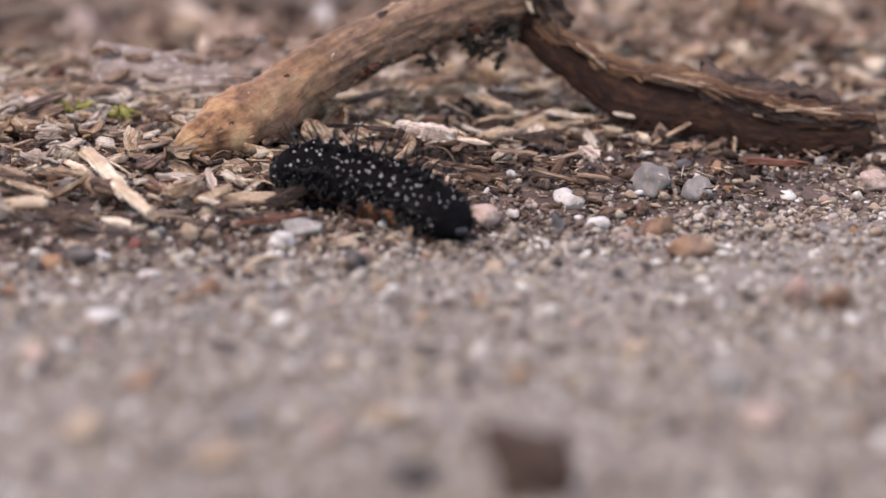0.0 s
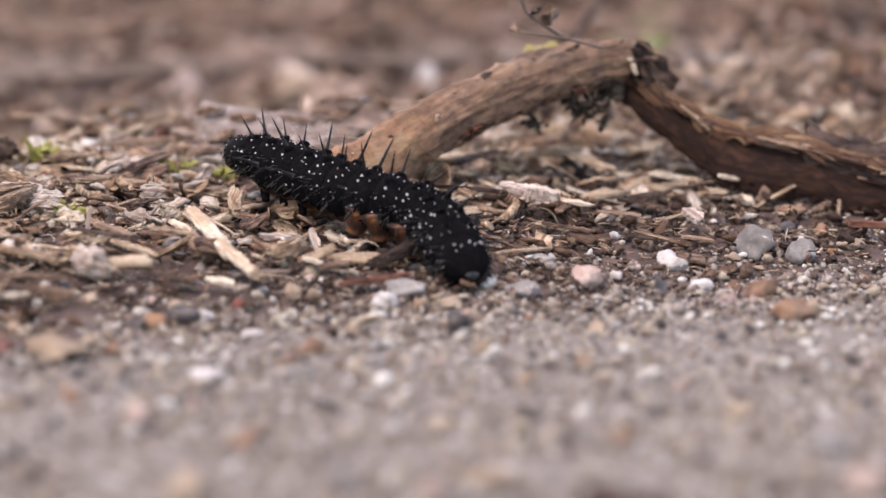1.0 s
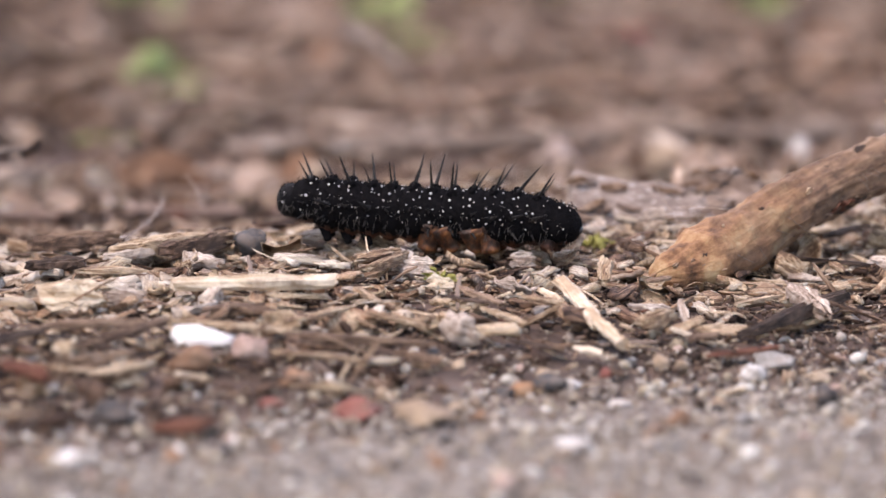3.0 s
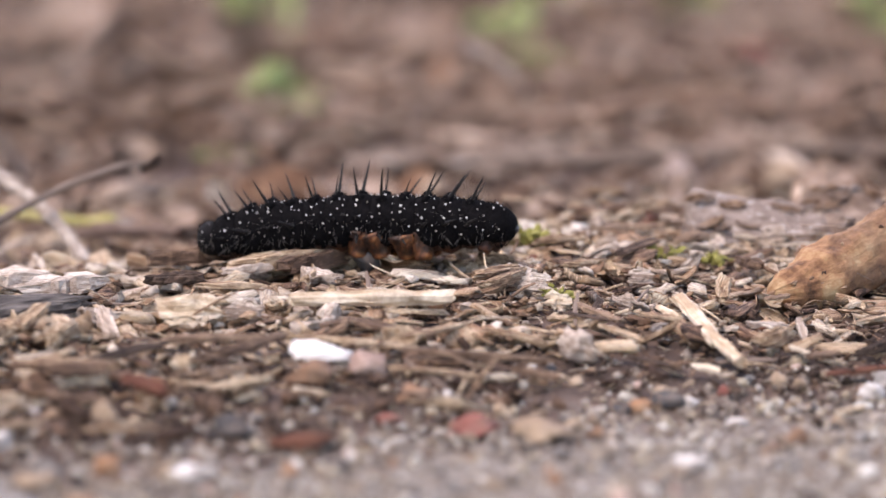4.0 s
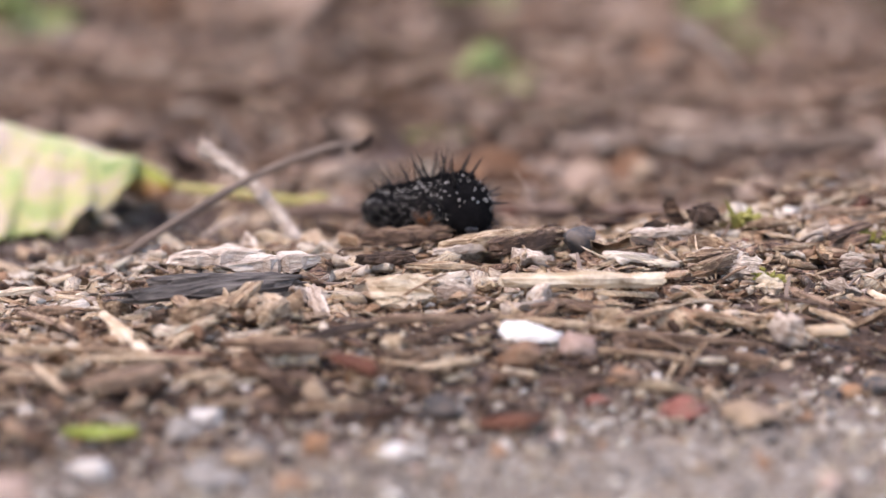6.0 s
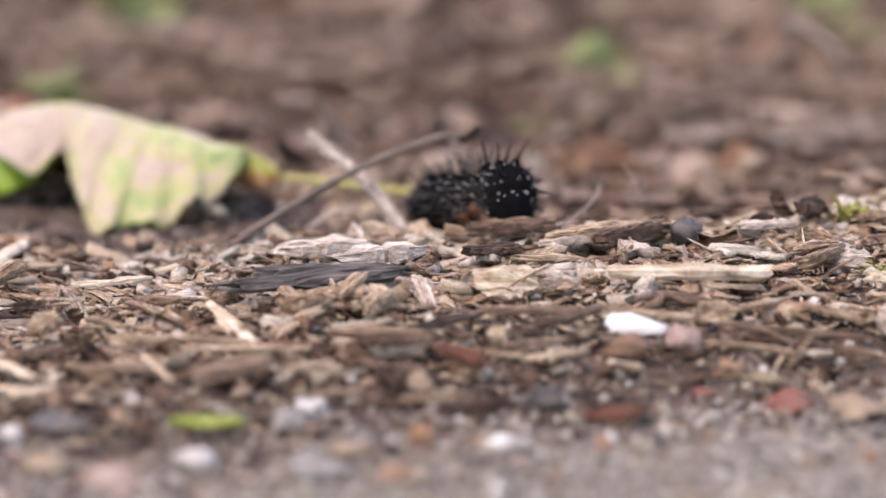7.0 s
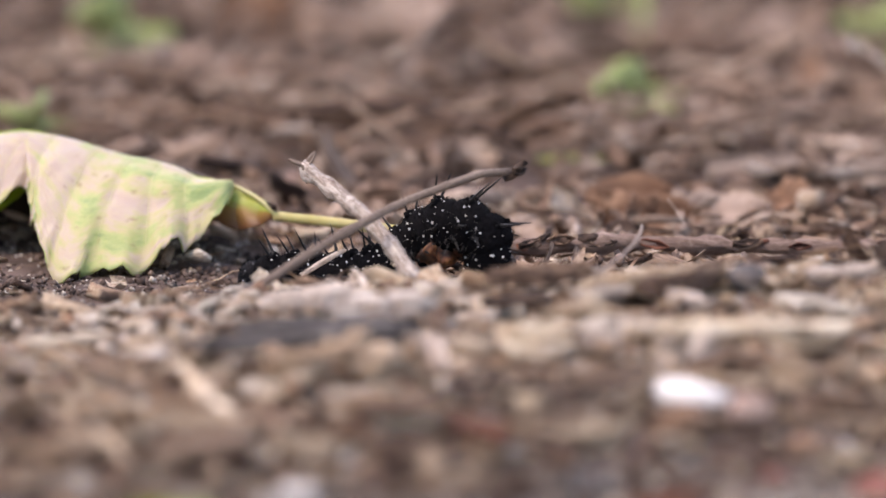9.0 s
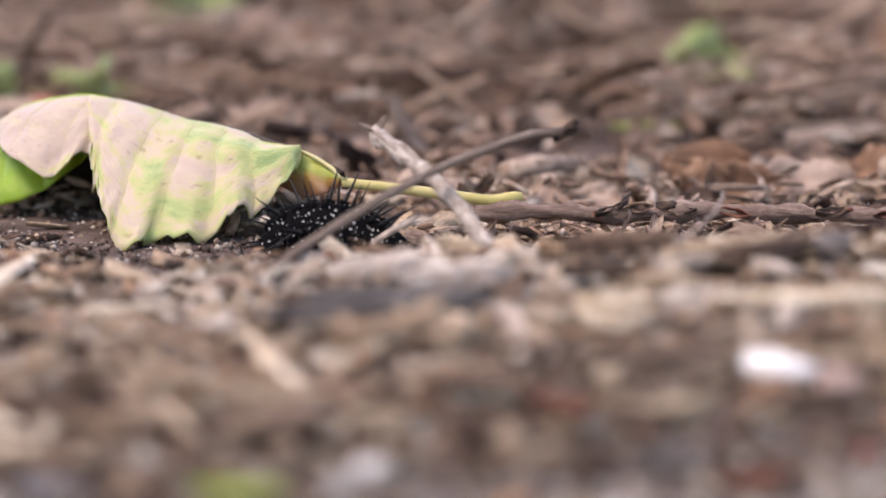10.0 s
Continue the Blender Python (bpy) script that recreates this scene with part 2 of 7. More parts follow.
    "hair": material("grey_hair", [(0.05, 0.05, 0.05), (0.16, 0.15, 0.145)], "object", 900, rough=0.5),
    "velvet": material("black_velvet_skin", [(0.003, 0.003, 0.0035), (0.006, 0.006, 0.007), (0.012, 0.011, 0.012)], "object", 2500, rough=0.9, bump=0.9, spec=0.04),
    "spine": material("black_spine", [(0.006, 0.006, 0.007), (0.014, 0.013, 0.013)], "object", 1500, rough=0.5, bump=0.2, spec=0.25),
    "head": material("black_head", [(0.003, 0.003, 0.004), (0.008, 0.008, 0.010)], "object", 1500, rough=0.6, bump=0.6, spec=0.10),
    "spot": material("white_wart", [(0.62, 0.62, 0.63), (0.80, 0.80, 0.80)], "object", 2500, rough=0.5, bump=0.1),
    "proleg": material("amber_proleg", [(0.012, 0.005, 0.004), (0.045, 0.016, 0.008), (0.13, 0.046, 0.018), (0.30, 0.125, 0.045)], "object", 900, rough=0.45, bump=0.6, sss=0.3, gain=1.8, spec=0.5),
    "belly": material("brown_belly_skin", [(0.008, 0.004, 0.003), (0.035, 0.013, 0.008), (0.10, 0.036, 0.018)], "object", 900, rough=0.5, bump=0.8, gain=1.6),
}


def ground_material():
    """Grey-tan sand on the path, dark humus under the litter; the border wanders."""
    m = material("path_ground", [(0.108, 0.092, 0.079), (0.19, 0.167, 0.146), (0.25, 0.228, 0.203)], "world", 900, rough=0.9, bump=0.8)
    nt, L, N = m.node_tree, m.node_tree.links.new, m.node_tree.nodes.new
    bsdf = nt.nodes["Principled BSDF"]
    sand = bsdf.inputs["Base Color"].links[0].from_socket
    pos = N("ShaderNodeNewGeometry").outputs["Position"]
    sep = N("ShaderNodeSeparateXYZ")
    L(pos, sep.inputs[0])
    ln = N("ShaderNodeMath")
    ln.operation = "MULTIPLY_ADD"
    ln.inputs[1].default_value, ln.inputs[2].default_value = -0.28, -0.372
    L(sep.outputs["X"], ln.inputs[0])
    neg = N("ShaderNodeMath")
    neg.operation = "MINIMUM"
    neg.inputs[1].default_value = 0.0
    L(sep.outputs["X"], neg.inputs[0])
    more = N("ShaderNodeMath")
    more.operation = "MULTIPLY_ADD"
    more.inputs[1].default_value = -0.35
    L(neg.outputs[0], more.inputs[0]), L(ln.outputs[0], more.inputs[2])
    ln = more
    ad = N("ShaderNodeMath")
    ad.operation = "ADD"
    L(ln.outputs[0], ad.inputs[0]), L(sep.outputs["Y"], ad.inputs[1])
    nz = N("ShaderNodeTexNoise")
    nz.inputs["Scale"].default_value, nz.inputs["Detail"].default_value = 130, 5
    L(pos, nz.inputs["Vector"])
    wob = N("ShaderNodeMath")
    wob.operation = "MULTIPLY_ADD"
    wob.inputs[1].default_value = 0.05
    L(nz.outputs["Fac"], wob.inputs[0]), L(ad.outputs[0], wob.inputs[2])
    # the border of the path wanders more, further along
    away = N("ShaderNodeMath")
    away.operation = "ABSOLUTE"
    L(sep.outputs["X"], away.inputs[0])
    sway = N("ShaderNodeMapRange")
    sway.inputs["From Min"].default_value, sway.inputs["From Max"].default_value, sway.inputs["To Max"].default_value = 0.2, 2.0, 1.6
    L(away.outputs[0], sway.inputs["Value"])
    slow = N("ShaderNodeTexNoise")
    slow.inputs["Scale"].default_value, slow.inputs["Detail"].default_value = 1.7, 6
    L(pos, slow.inputs["Vector"])
    mid = N("ShaderNodeMath")
    mid.operation = "SUBTRACT"
    mid.inputs[1].default_value = 0.5
    L(slow.outputs["Fac"], mid.inputs[0])
    drift = N("ShaderNodeMath")
    drift.operation = "MULTIPLY_ADD"
    L(mid.outputs[0], drift.inputs[0]), L(sway.outputs[0], drift.inputs[1]), L(wob.outputs[0], drift.inputs[2])
    st = N("ShaderNodeMapRange")
    st.inputs["From Min"].default_value, st.inputs["From Max"].default_value = 0.012, 0.03
    L(drift.outputs[0], st.inputs["Value"])
    soil = N("ShaderNodeValToRGB")
    soil.color_ramp.elements[0].position, soil.color_ramp.elements[1].position = 0.3, 0.75
    soil.color_ramp.elements[0].color, soil.color_ramp.elements[1].color = (0.046, 0.031, 0.026, 1), (0.15, 0.105, 0.087, 1)
    n2 = N("ShaderNodeTexNoise")
    n2.inputs["Scale"].default_value, n2.inputs["Detail"].default_value = 260, 6
    L(pos, n2.inputs["Vector"]), L(n2.outputs["Fac"], soil.inputs[0])
    mc = N("ShaderNodeMix")
    mc.data_type = "RGBA"
    a, b = [s for s in mc.inputs if s.type == "RGBA"]
    L(sand, a), L(soil.outputs[0], b), L(st.outputs[0], mc.inputs["Factor"])
    L([o for o in mc.outputs if o.type == "RGBA"][0], bsdf.inputs["Base Color"])
    return m


# ---- the lie of the land ----
def edge(x):
    return 0.372 + np.where(np.asarray(x) < 0, 0.63, 0.28) * np.clip(x, -0.25, 0.3)


def crest(x):
    x = np.clip(x, -0.2, 0.16)
    return 0.445 + 0.45 * x + 2.5 * x * x


def dip(x):
    """How far the bank sinks towards the fallen leaf."""
    s = np.clip((-np.asarray(x, float) - 0.079) / 0.018, 0, 1)
    return 0.0014 * s * s * (3 - 2 * s)


def land(x, y):
    """Height of the ground: flat path, a low bank of litter, lower ground behind it."""
    x, y = np.asarray(x, float), np.asarray(y, float)
    e, c = edge(x), crest(x)
    top = 0.0066 - 0.0024 * np.clip((-x - 0.015) / 0.045, 0, 1) - 0.0018 * np.clip((-x - 0.06) / 0.03, 0, 1) - dip(x)
    up = top * np.sin(np.pi / 2 * np.clip((y - e) / (c - e), 0, 1))
    w = 0.055 + 1.2 * np.clip(x - 0.02, 0, 0.14)
    s = np.clip((y - c) / w, 0, 1)
    mound = 0.0048 * np.exp(-((x - 0.001) / 0.0115) ** 2 - ((y - 0.470) / 0.012) ** 2)
    deep = 0.0026 - 1.2 * dip(x) * np.clip((0.54 - y) / 0.05, 0, 1)
    return up - (top + deep) * s * s * (3 - 2 * s) + mound


def height(x, y):
    return float(land(x, y))


def finish(me, mat, smooth=True):
    me.materials.append(mat)
    if smooth:
        me.polygons.foreach_set("use_smooth", [True] * len(me.polygons))
    return me


def from_bm(name, bm, mat, smooth=True):
    me = bpy.data.meshes.new(name)
    bmesh.ops.recalc_face_normals(bm, faces=bm.faces)
    bm.to_mesh(me)
    bm.free()
    return finish(me, mat, smooth)


def thicken(bm, th):
    """Turn an open sheet into one of even thickness."""
    bmesh.ops.recalc_face_normals(bm, faces=bm.faces)
    bm.normal_update()
    faces, rim = bm.faces[:], [e for e in bm.edges if len(e.link_faces) == 1]
    back = {v: bm.verts.new(v.co - v.normal * th) for v in bm.verts[:]}
    for f in faces:
        g = bm.faces.new([back[v] for v in reversed(f.verts)])
        if bm.loops.layers.uv:
            lay = bm.loops.layers.uv[0]
            for l, k in zip(g.loops, reversed(f.loops)):
                l[lay].uv = k[lay].uv
    for e in rim:
        a, b = e.verts
        bm.faces.new((a, b, back[b], back[a]))


def part(name, data, parent, label="", at=None):
    ob = new(name, data)
    ob.parent = parent
    if at is not None:
        ob.matrix_basis = at
    return tagged(ob, label)


def make_ground():
    xs = np.concatenate([-np.geomspace(60, 0.24, 26), np.arange(-0.22, 0.171, 0.0022), np.geomspace(0.19, 60, 26)])
    ys = np.concatenate([-np.geomspace(60, 0.02, 22), np.linspace(0.0, 0.2, 12), np.arange(0.21, 0.56, 0.0022), np.geomspace(0.565, 80, 90)])
    X, Y = np.meshgrid(xs, ys)
    Z = land(X, Y)
    flat_x, flat_y = X.ravel(), Y.ravel()
    rough = np.array([noise.fractal((a * 90, b * 90, 0.3), 1.0, 2.0, 4) for a, b in zip(flat_x, flat_y)]).reshape(X.shape)
    big = np.array([noise.noise((a * 14, b * 14, 4.0)) for a, b in zip(flat_x, flat_y)]).reshape(X.shape)
    near = np.clip((Y - edge(X)) / 0.02, 0, 1)
    Z = Z + rough * (0.0003 + 0.0003 * near) + big * 0.0012 * np.clip((Y - 0.5) / 0.1, 0, 1) * 3
    ny, nx = X.shape
    v = np.stack([flat_x, flat_y, Z.ravel()], 1)
    i = (np.arange(ny - 1)[:, None] * nx + np.arange(nx - 1)[None]).ravel()
    f = np.stack([i, i + 1, i + nx + 1, i + nx], 1)
    me = bpy.data.meshes.new("ground")
    me.from_pydata(v.tolist(), [], f.tolist())
    finish(me, ground_material())
    return tagged(new("ground", me), "sandy path meeting dark humus and leaf litter", "ground", kind="structure")


# ---- shapes ----
def tube(points, radii, mat, sides=8, seed=0, wobble=0.06, name="tube"):
    """A tapering, slightly uneven rod through the points."""
    rng = np.random.default_rng(seed)
    P = [Vector(p) for p in points]
    bm, rings = bmesh.new(), []
    lay = bm.loops.layers.uv.new("UVMap")
    along = np.concatenate([[0], np.cumsum([(b - a).length for a, b in zip(P, P[1:])])]) * 1000 + seed * 37
    ref = Vector((0.13, 0.21, 1))
    for i, p in enumerate(P):
        d = (P[min(i + 1, len(P) - 1)] - P[max(i - 1, 0)]).normalized()
        a = d.cross(ref).normalized()
        b = d.cross(a)
        r = radii[i] if hasattr(radii, "__len__") else radii
        rings.append([bm.verts.new(p + (a * math.cos(k) + b * math.sin(k)) * r * (1 + wobble * rng.normal())) for k in np.arange(sides) * 2 * math.pi / sides])
    girth = 6.28 * 1000 * (radii[len(P) // 2] if hasattr(radii, "__len__") else radii) / sides
    for i, (r0, r1) in enumerate(zip(rings, rings[1:])):
        for k in range(sides):
            f = bm.faces.new((r0[k], r0[(k + 1) % sides], r1[(k + 1) % sides], r1[k]))
            for l, (u, v) in zip(f.loops, ((i, k), (i, k + 1), (i + 1, k + 1), (i + 1, k))):
                l[lay].uv = (along[u], v * girth)
    bm.faces.new(rings[0]), bm.faces.new(rings[-1][::-1])
    return from_bm(name, bm, mat)


def smooth_path(points, n):
    """Points along a smooth curve through the given ones, evenly spread."""
    P = np.array(points, float)
    P = np.vstack([2 * P[0] - P[1], P, 2 * P[-1] - P[-2]])
    out = []
    for i in range(1, len(P) - 2):
        for t in np.linspace(0, 1, 16, endpoint=False):
            a, b, c, d = P[i - 1:i + 3]
            out.append(0.5 * (2 * b + (c - a) * t + (2 * a - 5 * b + 4 * c - d) * t * t + (3 * b - a - 3 * c + d) * t ** 3))
    out = np.array(out + [P[-2]])
    s = np.concatenate([[0], np.cumsum(np.linalg.norm(np.diff(out, axis=0), axis=1))])
    return np.stack([np.interp(np.linspace(0, s[-1], n), s, out[:, k]) for k in range(3)], 1)


def chip_mesh(l, w, h, mat, seed=0, bend=0.05, sides=8, cuts=9, torn=0.4, blunt=0.0):
    """A splinter or chip of wood, l long: ridged fibres that end unevenly where it tore."""
    rng = np.random.default_rng(seed)
    n = 1 if blunt or w < 0.0006 else int(np.clip(round(w / 0.00040), 2, 10))
    curve, ph = rng.normal() * bend * l, rng.uniform(0, 6)
    # profile: (y, z, which fibre, reach of its two ends)
    profile = []
    if n == 1:
        for j in range(sides):
            a = 2 * math.pi * (j + 0.5) / sides
            cy, cz = math.cos(a), math.sin(a)
            q = (abs(cy) ** 4 + abs(cz) ** 4) ** -0.25 * (1 + 0.13 * rng.normal())
            profile.append((cy * q * w / 2, cz * q * h / 2, -0.5, 0.5))
    else:
        fibres = [(rng.uniform(-0.5, -0.26), rng.uniform(0.26, 0.5), h * rng.uniform(0.26, 0.62)) for _ in range(n)]
        for side in (1, -1):
            for k in (range(n) if side > 0 else reversed(range(n))):
                e0, e1, z = fibres[k]
                mid, wide = (k - (n - 1) / 2) * w / n, 0.36 * w / n * side
                profile += [(mid - wide, side * z * 0.8, e0, e1), (mid + wide * 0.4, side * z, e0, e1), (mid + wide, side * z * 0.55, e0, e1)]
    bm, rings = bmesh.new(), []
    for i in range(cuts):
        s = i / (cuts - 1)
        k = max(blunt, 0.66 + 0.34 * math.sin(math.pi * s) ** 0.5) * (1 + (0.10 - 0.06 * blunt) * rng.normal())
        ring = []
        for y, z, e0, e1 in profile:
            tear = rng.normal() * (torn * w * (1 if n == 1 else 0.25) if i in (0, cuts - 1) else 0.1 * l / cuts)
            u = 1 + 0.09 * rng.normal()
            ring.append(bm.verts.new(((e0 + (e1 - e0) * s) * l + tear, y * k * u + curve * math.sin(s * 3 + ph), z * k * u + 0.2 * curve * math.cos(s * 4 + ph))))
        rings.append(ring)
    m = len(profile)
    for r0, r1 in zip(rings, rings[1:]):
        for j in range(m):
            bm.faces.new((r0[j], r0[(j + 1) % m], r1[(j + 1) % m], r1[j]))
    bm.faces.new(rings[0]), bm.faces.new(rings[-1][::-1])
    return from_bm("chip", bm, mat, smooth=False)


def stone_mesh(w, d, h, mat, seed=0, rugged=0.16):
    """A small worn stone with blunt corners."""
    bm = bmesh.new()
    bmesh.ops.create_icosphere(bm, subdivisions=3, radius=1)
    rng = np.random.default_rng(seed)
    o = Vector(rng.uniform(-50, 50, 3))
    cuts = [(Vector(rng.normal(size=3)).normalized(), rng.uniform(0.5, 0.86)) for _ in range(11)]
    for v in bm.verts:
        p = v.co.copy()
        for n, k in cuts:
            e = p.dot(n) - k
            if e > 0:
                p -= n * e * 0.88
        p *= 1 + rugged * noise.noise(p * 1.6 + o) + 0.4 * rugged * noise.noise(p * 5 + o)
        v.co = (p.x * w / 2, p.y * d / 2, p.z * h / 2)
    return from_bm("stone", bm, mat)


def flake_mesh(l, w, mat, seed=0, curl=0.5, thick=0.00018, wavy=0.1):
    """A fragment of dead leaf: a curled sheet of real thickness with a ragged outline."""
    rng = np.random.default_rng(seed)
    n, m = 11, 7
    bm = bmesh.new()
    o = Vector(rng.uniform(-50, 50, 3))
    top = []
    for i in range(n):
        s = i / (n - 1) * 2 - 1
        half = w / 2 * max(0.12, (1 - abs(s) ** 2.2)) * (1 + 0.25 * noise.noise(o + Vector((s * 3, 0, 0))))
        row = []
        for j in range(m):
            t = j / (m - 1) * 2 - 1
            z = curl * w * (t * t - 0.4) + wavy * w * noise.noise(o + Vector((s * 2, t * 2, 3)))
            row.append(bm.verts.new((s * l / 2, half * t, z + 0.15 * l * curl * s * s)))
        top.append(row)
    for i in range(n - 1):
        for j in range(m - 1):
            bm.faces.new((top[i][j], top[i + 1][j], top[i + 1][j + 1], top[i][j + 1]))
    thicken(bm, thick)
    return from_bm("flake", bm, mat)


def crumpled_leaf(l, w, mat, seed=0):
    """A dry dead leaf, folded along its rib and crumpled, with a torn rim."""
    rng = np.random.default_rng(seed)
    o, n, m = Vector(rng.uniform(-50, 50, 3)), 15, 11
    fold, roll = rng.uniform(0.1, 0.7), rng.uniform(-0.5, 0.8)
    bm, rows = bmesh.new(), []
    for i in range(n):
        s = i / (n - 1) * 2 - 1
        half = w / 2 * max(0.10, (1 - abs(s) ** 2.4)) * (1 + 0.45 * noise.noise(o + Vector((s * 3.3, 0, 0))))
        row = []
        for j in range(m):
            t = j / (m - 1) * 2 - 1
            z = fold * w * 0.5 * abs(t) + roll * w * 0.35 * t * t * (1 if t > 0 else -0.4)
            z += w * (0.22 * noise.noise(o + Vector((s * 2.2, t * 1.8, 3))) - 0.16 * abs(noise.noise(o + Vector((s * 4, t * 3.5, 9)))))
            row.append(bm.verts.new((s * l / 2 + 0.1 * w * noise.noise(o + Vector((s, t * 3, 5))), half * t, z + 0.10 * l * roll * s * s)))
        rows.append(row)
    for i in range(n - 1):
        for j in range(m - 1):
            bm.faces.new((rows[i][j], rows[i + 1][j], rows[i + 1][j + 1], rows[i][j + 1]))
    thicken(bm, 0.0002)
    return from_bm("leaf", bm, mat)


# ---- single things ----
STONES = {"stone_grey": "speckled grey stone", "stone_white": "white quartz pebble", "stone_tan": "tan sandstone pebble", "stone_orange": "orange brick crumb", "stone_red": "brick-red stone crumb",
          "stone_pink": "pinkish granite pebble", "stone_brown": "brown rounded pebble", "stone_dark": "dark grey slate pebble", "stone_umber": "dark brown lump of stone"}
SEED = [100]


def pebble(x, y, w, h, mat, where="lying on the sandy soil", sink=0.16, z=None):
    """A stone w wide and h high, in millimetres, bedded in the ground at (x, y) millimetres."""
    SEED[0] += 1
    x, y, w, h = x / 1e3, y / 1e3, w / 1e3, h / 1e3
    me = stone_mesh(w, w * 0.85, h * 1.15, M[mat], SEED[0], 0.34)
    ob = new("pebble", me)
    base = height(x, y) if z is None else z / 1e3
    ob.matrix_world = pose(x, y, base + h * (0.5 - sink), 0, 0, SEED[0] * 47 % 360 if w < 1.4 * h else SEED[0] * 13 % 30 - 15)
    return tagged(ob, STONES[mat] + " " + where, "pebble", "pebbles on the ground")


CHIPS = {"tan": "tan splintered wood chip", "cream": "cream dry straw piece", "pale": "pale grey weathered wood chip", "pale_plank": "bleached whitish flake of weathered wood", "brown": "brown wood chip", "dark": "dark rotten wood chip",
         "red": "reddish brown bark chip", "charcoal": "charred dark grey stick", "twig": "thin dry grey-brown twig", "fibre": "thin dry root fibre"}


def chip(x0, y0, z0, x1, y1, z1, w, h, mat, name="wood_chip", where="lying in the leaf litter", bend=0.04, blunt=0.0):
    """A piece of wood from one end to the other, in millimetres."""
    SEED[0] += 1
    a, b = Vector((x0, y0, z0)) / 1e3, Vector((x1, y1, z1)) / 1e3
    a.z, b.z = a.z - float(dip(a.x)), b.z - float(dip(b.x))
    d = b - a
    stalk = name == "straw_piece"
    if stalk:
        lift = 0.0011 if d.length < 0.009 else 0.0003
        a.z, b.z = a.z + lift, b.z + lift
    me = chip_mesh(d.length, w / 1e3, h / 1e3 * (1.35 if stalk else 1), M[mat], SEED[0], bend * (0.3 if stalk else 1), torn=0.15 if stalk else 0.4, blunt=0.95 if stalk else blunt)
    ob = new(name, me)
    ob.matrix_world = Matrix.Translation((a + b) / 2) @ d.to_track_quat("X", "Z").to_matrix().to_4x4()
    return tagged(ob, CHIPS[mat] + " " + where, name.split("_")[-1] if name != "straw_piece" else "straw", "chips in the litter")
DISCS = [
    (-45.3, 395.3, 6.65, 4.65, 3.67, "cream"),
    (-39.5, 397.6, 4.77, 3.34, 2.41, "pale"),
    (-9.7, 415.7, 3.30, 2.31, 2.64, "pale"),
    (4.9, 418.2, 3.19, 2.23, 1.99, "pale"),
    (-7.3, 412.7, 3.28, 2.29, 2.23, "pale"),
    (-4.5, 405.8, 3.23, 2.26, 1.94, "cream"),
]


# ---- masses of small stuff ----
def islands(name, pos, rot, size, verts, faces, mat, jitter=0.12, seed=0, uv=None, smooth=False):
    """Many small bodies joined in one mesh: one template, set, turned, stretched and roughened body by body."""
    rng = np.random.default_rng(seed)
    V, Fc = np.array(verts, float), np.array(faces)
    n, k = len(pos), len(V)
    P = V[None] * (1 + jitter * rng.normal(size=(n, k, 3))) * size[:, None, :]
    cz, sz, cp, sp, cr, sr = [f(rot[:, i]) for i in (2, 1, 0) for f in (np.cos, np.sin)]
    x, y, z = P[..., 0], P[..., 1], P[..., 2]
    y, z = y * cr[:, None] - z * sr[:, None], y * sr[:, None] + z * cr[:, None]
    x, z = x * cp[:, None] + z * sp[:, None], -x * sp[:, None] + z * cp[:, None]
    x, y = x * cz[:, None] - y * sz[:, None], x * sz[:, None] + y * cz[:, None]
    P = np.stack([x, y, z], -1) + pos[:, None, :]
    me = bpy.data.meshes.new(name)
    F2 = (Fc[None] + (np.arange(n) * k)[:, None, None]).reshape(-1, Fc.shape[1])
    w = F2.shape[1]
    me.vertices.add(n * k)
    me.vertices.foreach_set("co", P.ravel())
    me.loops.add(F2.size)
    me.loops.foreach_set("vertex_index", F2.ravel())
    me.polygons.add(len(F2))
    me.polygons.foreach_set("loop_start", np.arange(len(F2)) * w)
    me.update(calc_edges=True)
    if uv is not None:
        lay = me.uv_layers.new(name="UVMap")
        local = V[None] * size[:, None, :] * 1000 + rng.uniform(0, 300, (n, 1, 3))
        co = np.stack([local[..., 0], local[..., 1] + local[..., 2]], -1).reshape(-1, 2)[F2.ravel()]
        lay.data.foreach_set("uv", co.ravel())
    finish(me, mat, smooth)
    return new(name, me)


def prism(stations=4):
    """A splinter with a four-sided section, tapering to uneven ends."""
    v, f = [], []
    for i in range(stations):
        s = i / (stations - 1) - 0.5
        k = 0.5 * (1 - 0.12 * abs(2 * s) ** 2)
        b = 0.25 * math.cos(3 * s)
        v += [(s, -k, -k + b), (s, k, -k + b), (s, k * 0.8, k + b), (s, -k * 0.9, k + b)]
    for i in range(stations - 1):
        for j in range(4):
            a, b = 4 * i + j, 4 * i + (j + 1) % 4
            f.append((a, b, b + 4, a + 4))
    e = 4 * (stations - 1)
    return v, f + [(3, 2, 1, 0), (e, e + 1, e + 2, e + 3)]


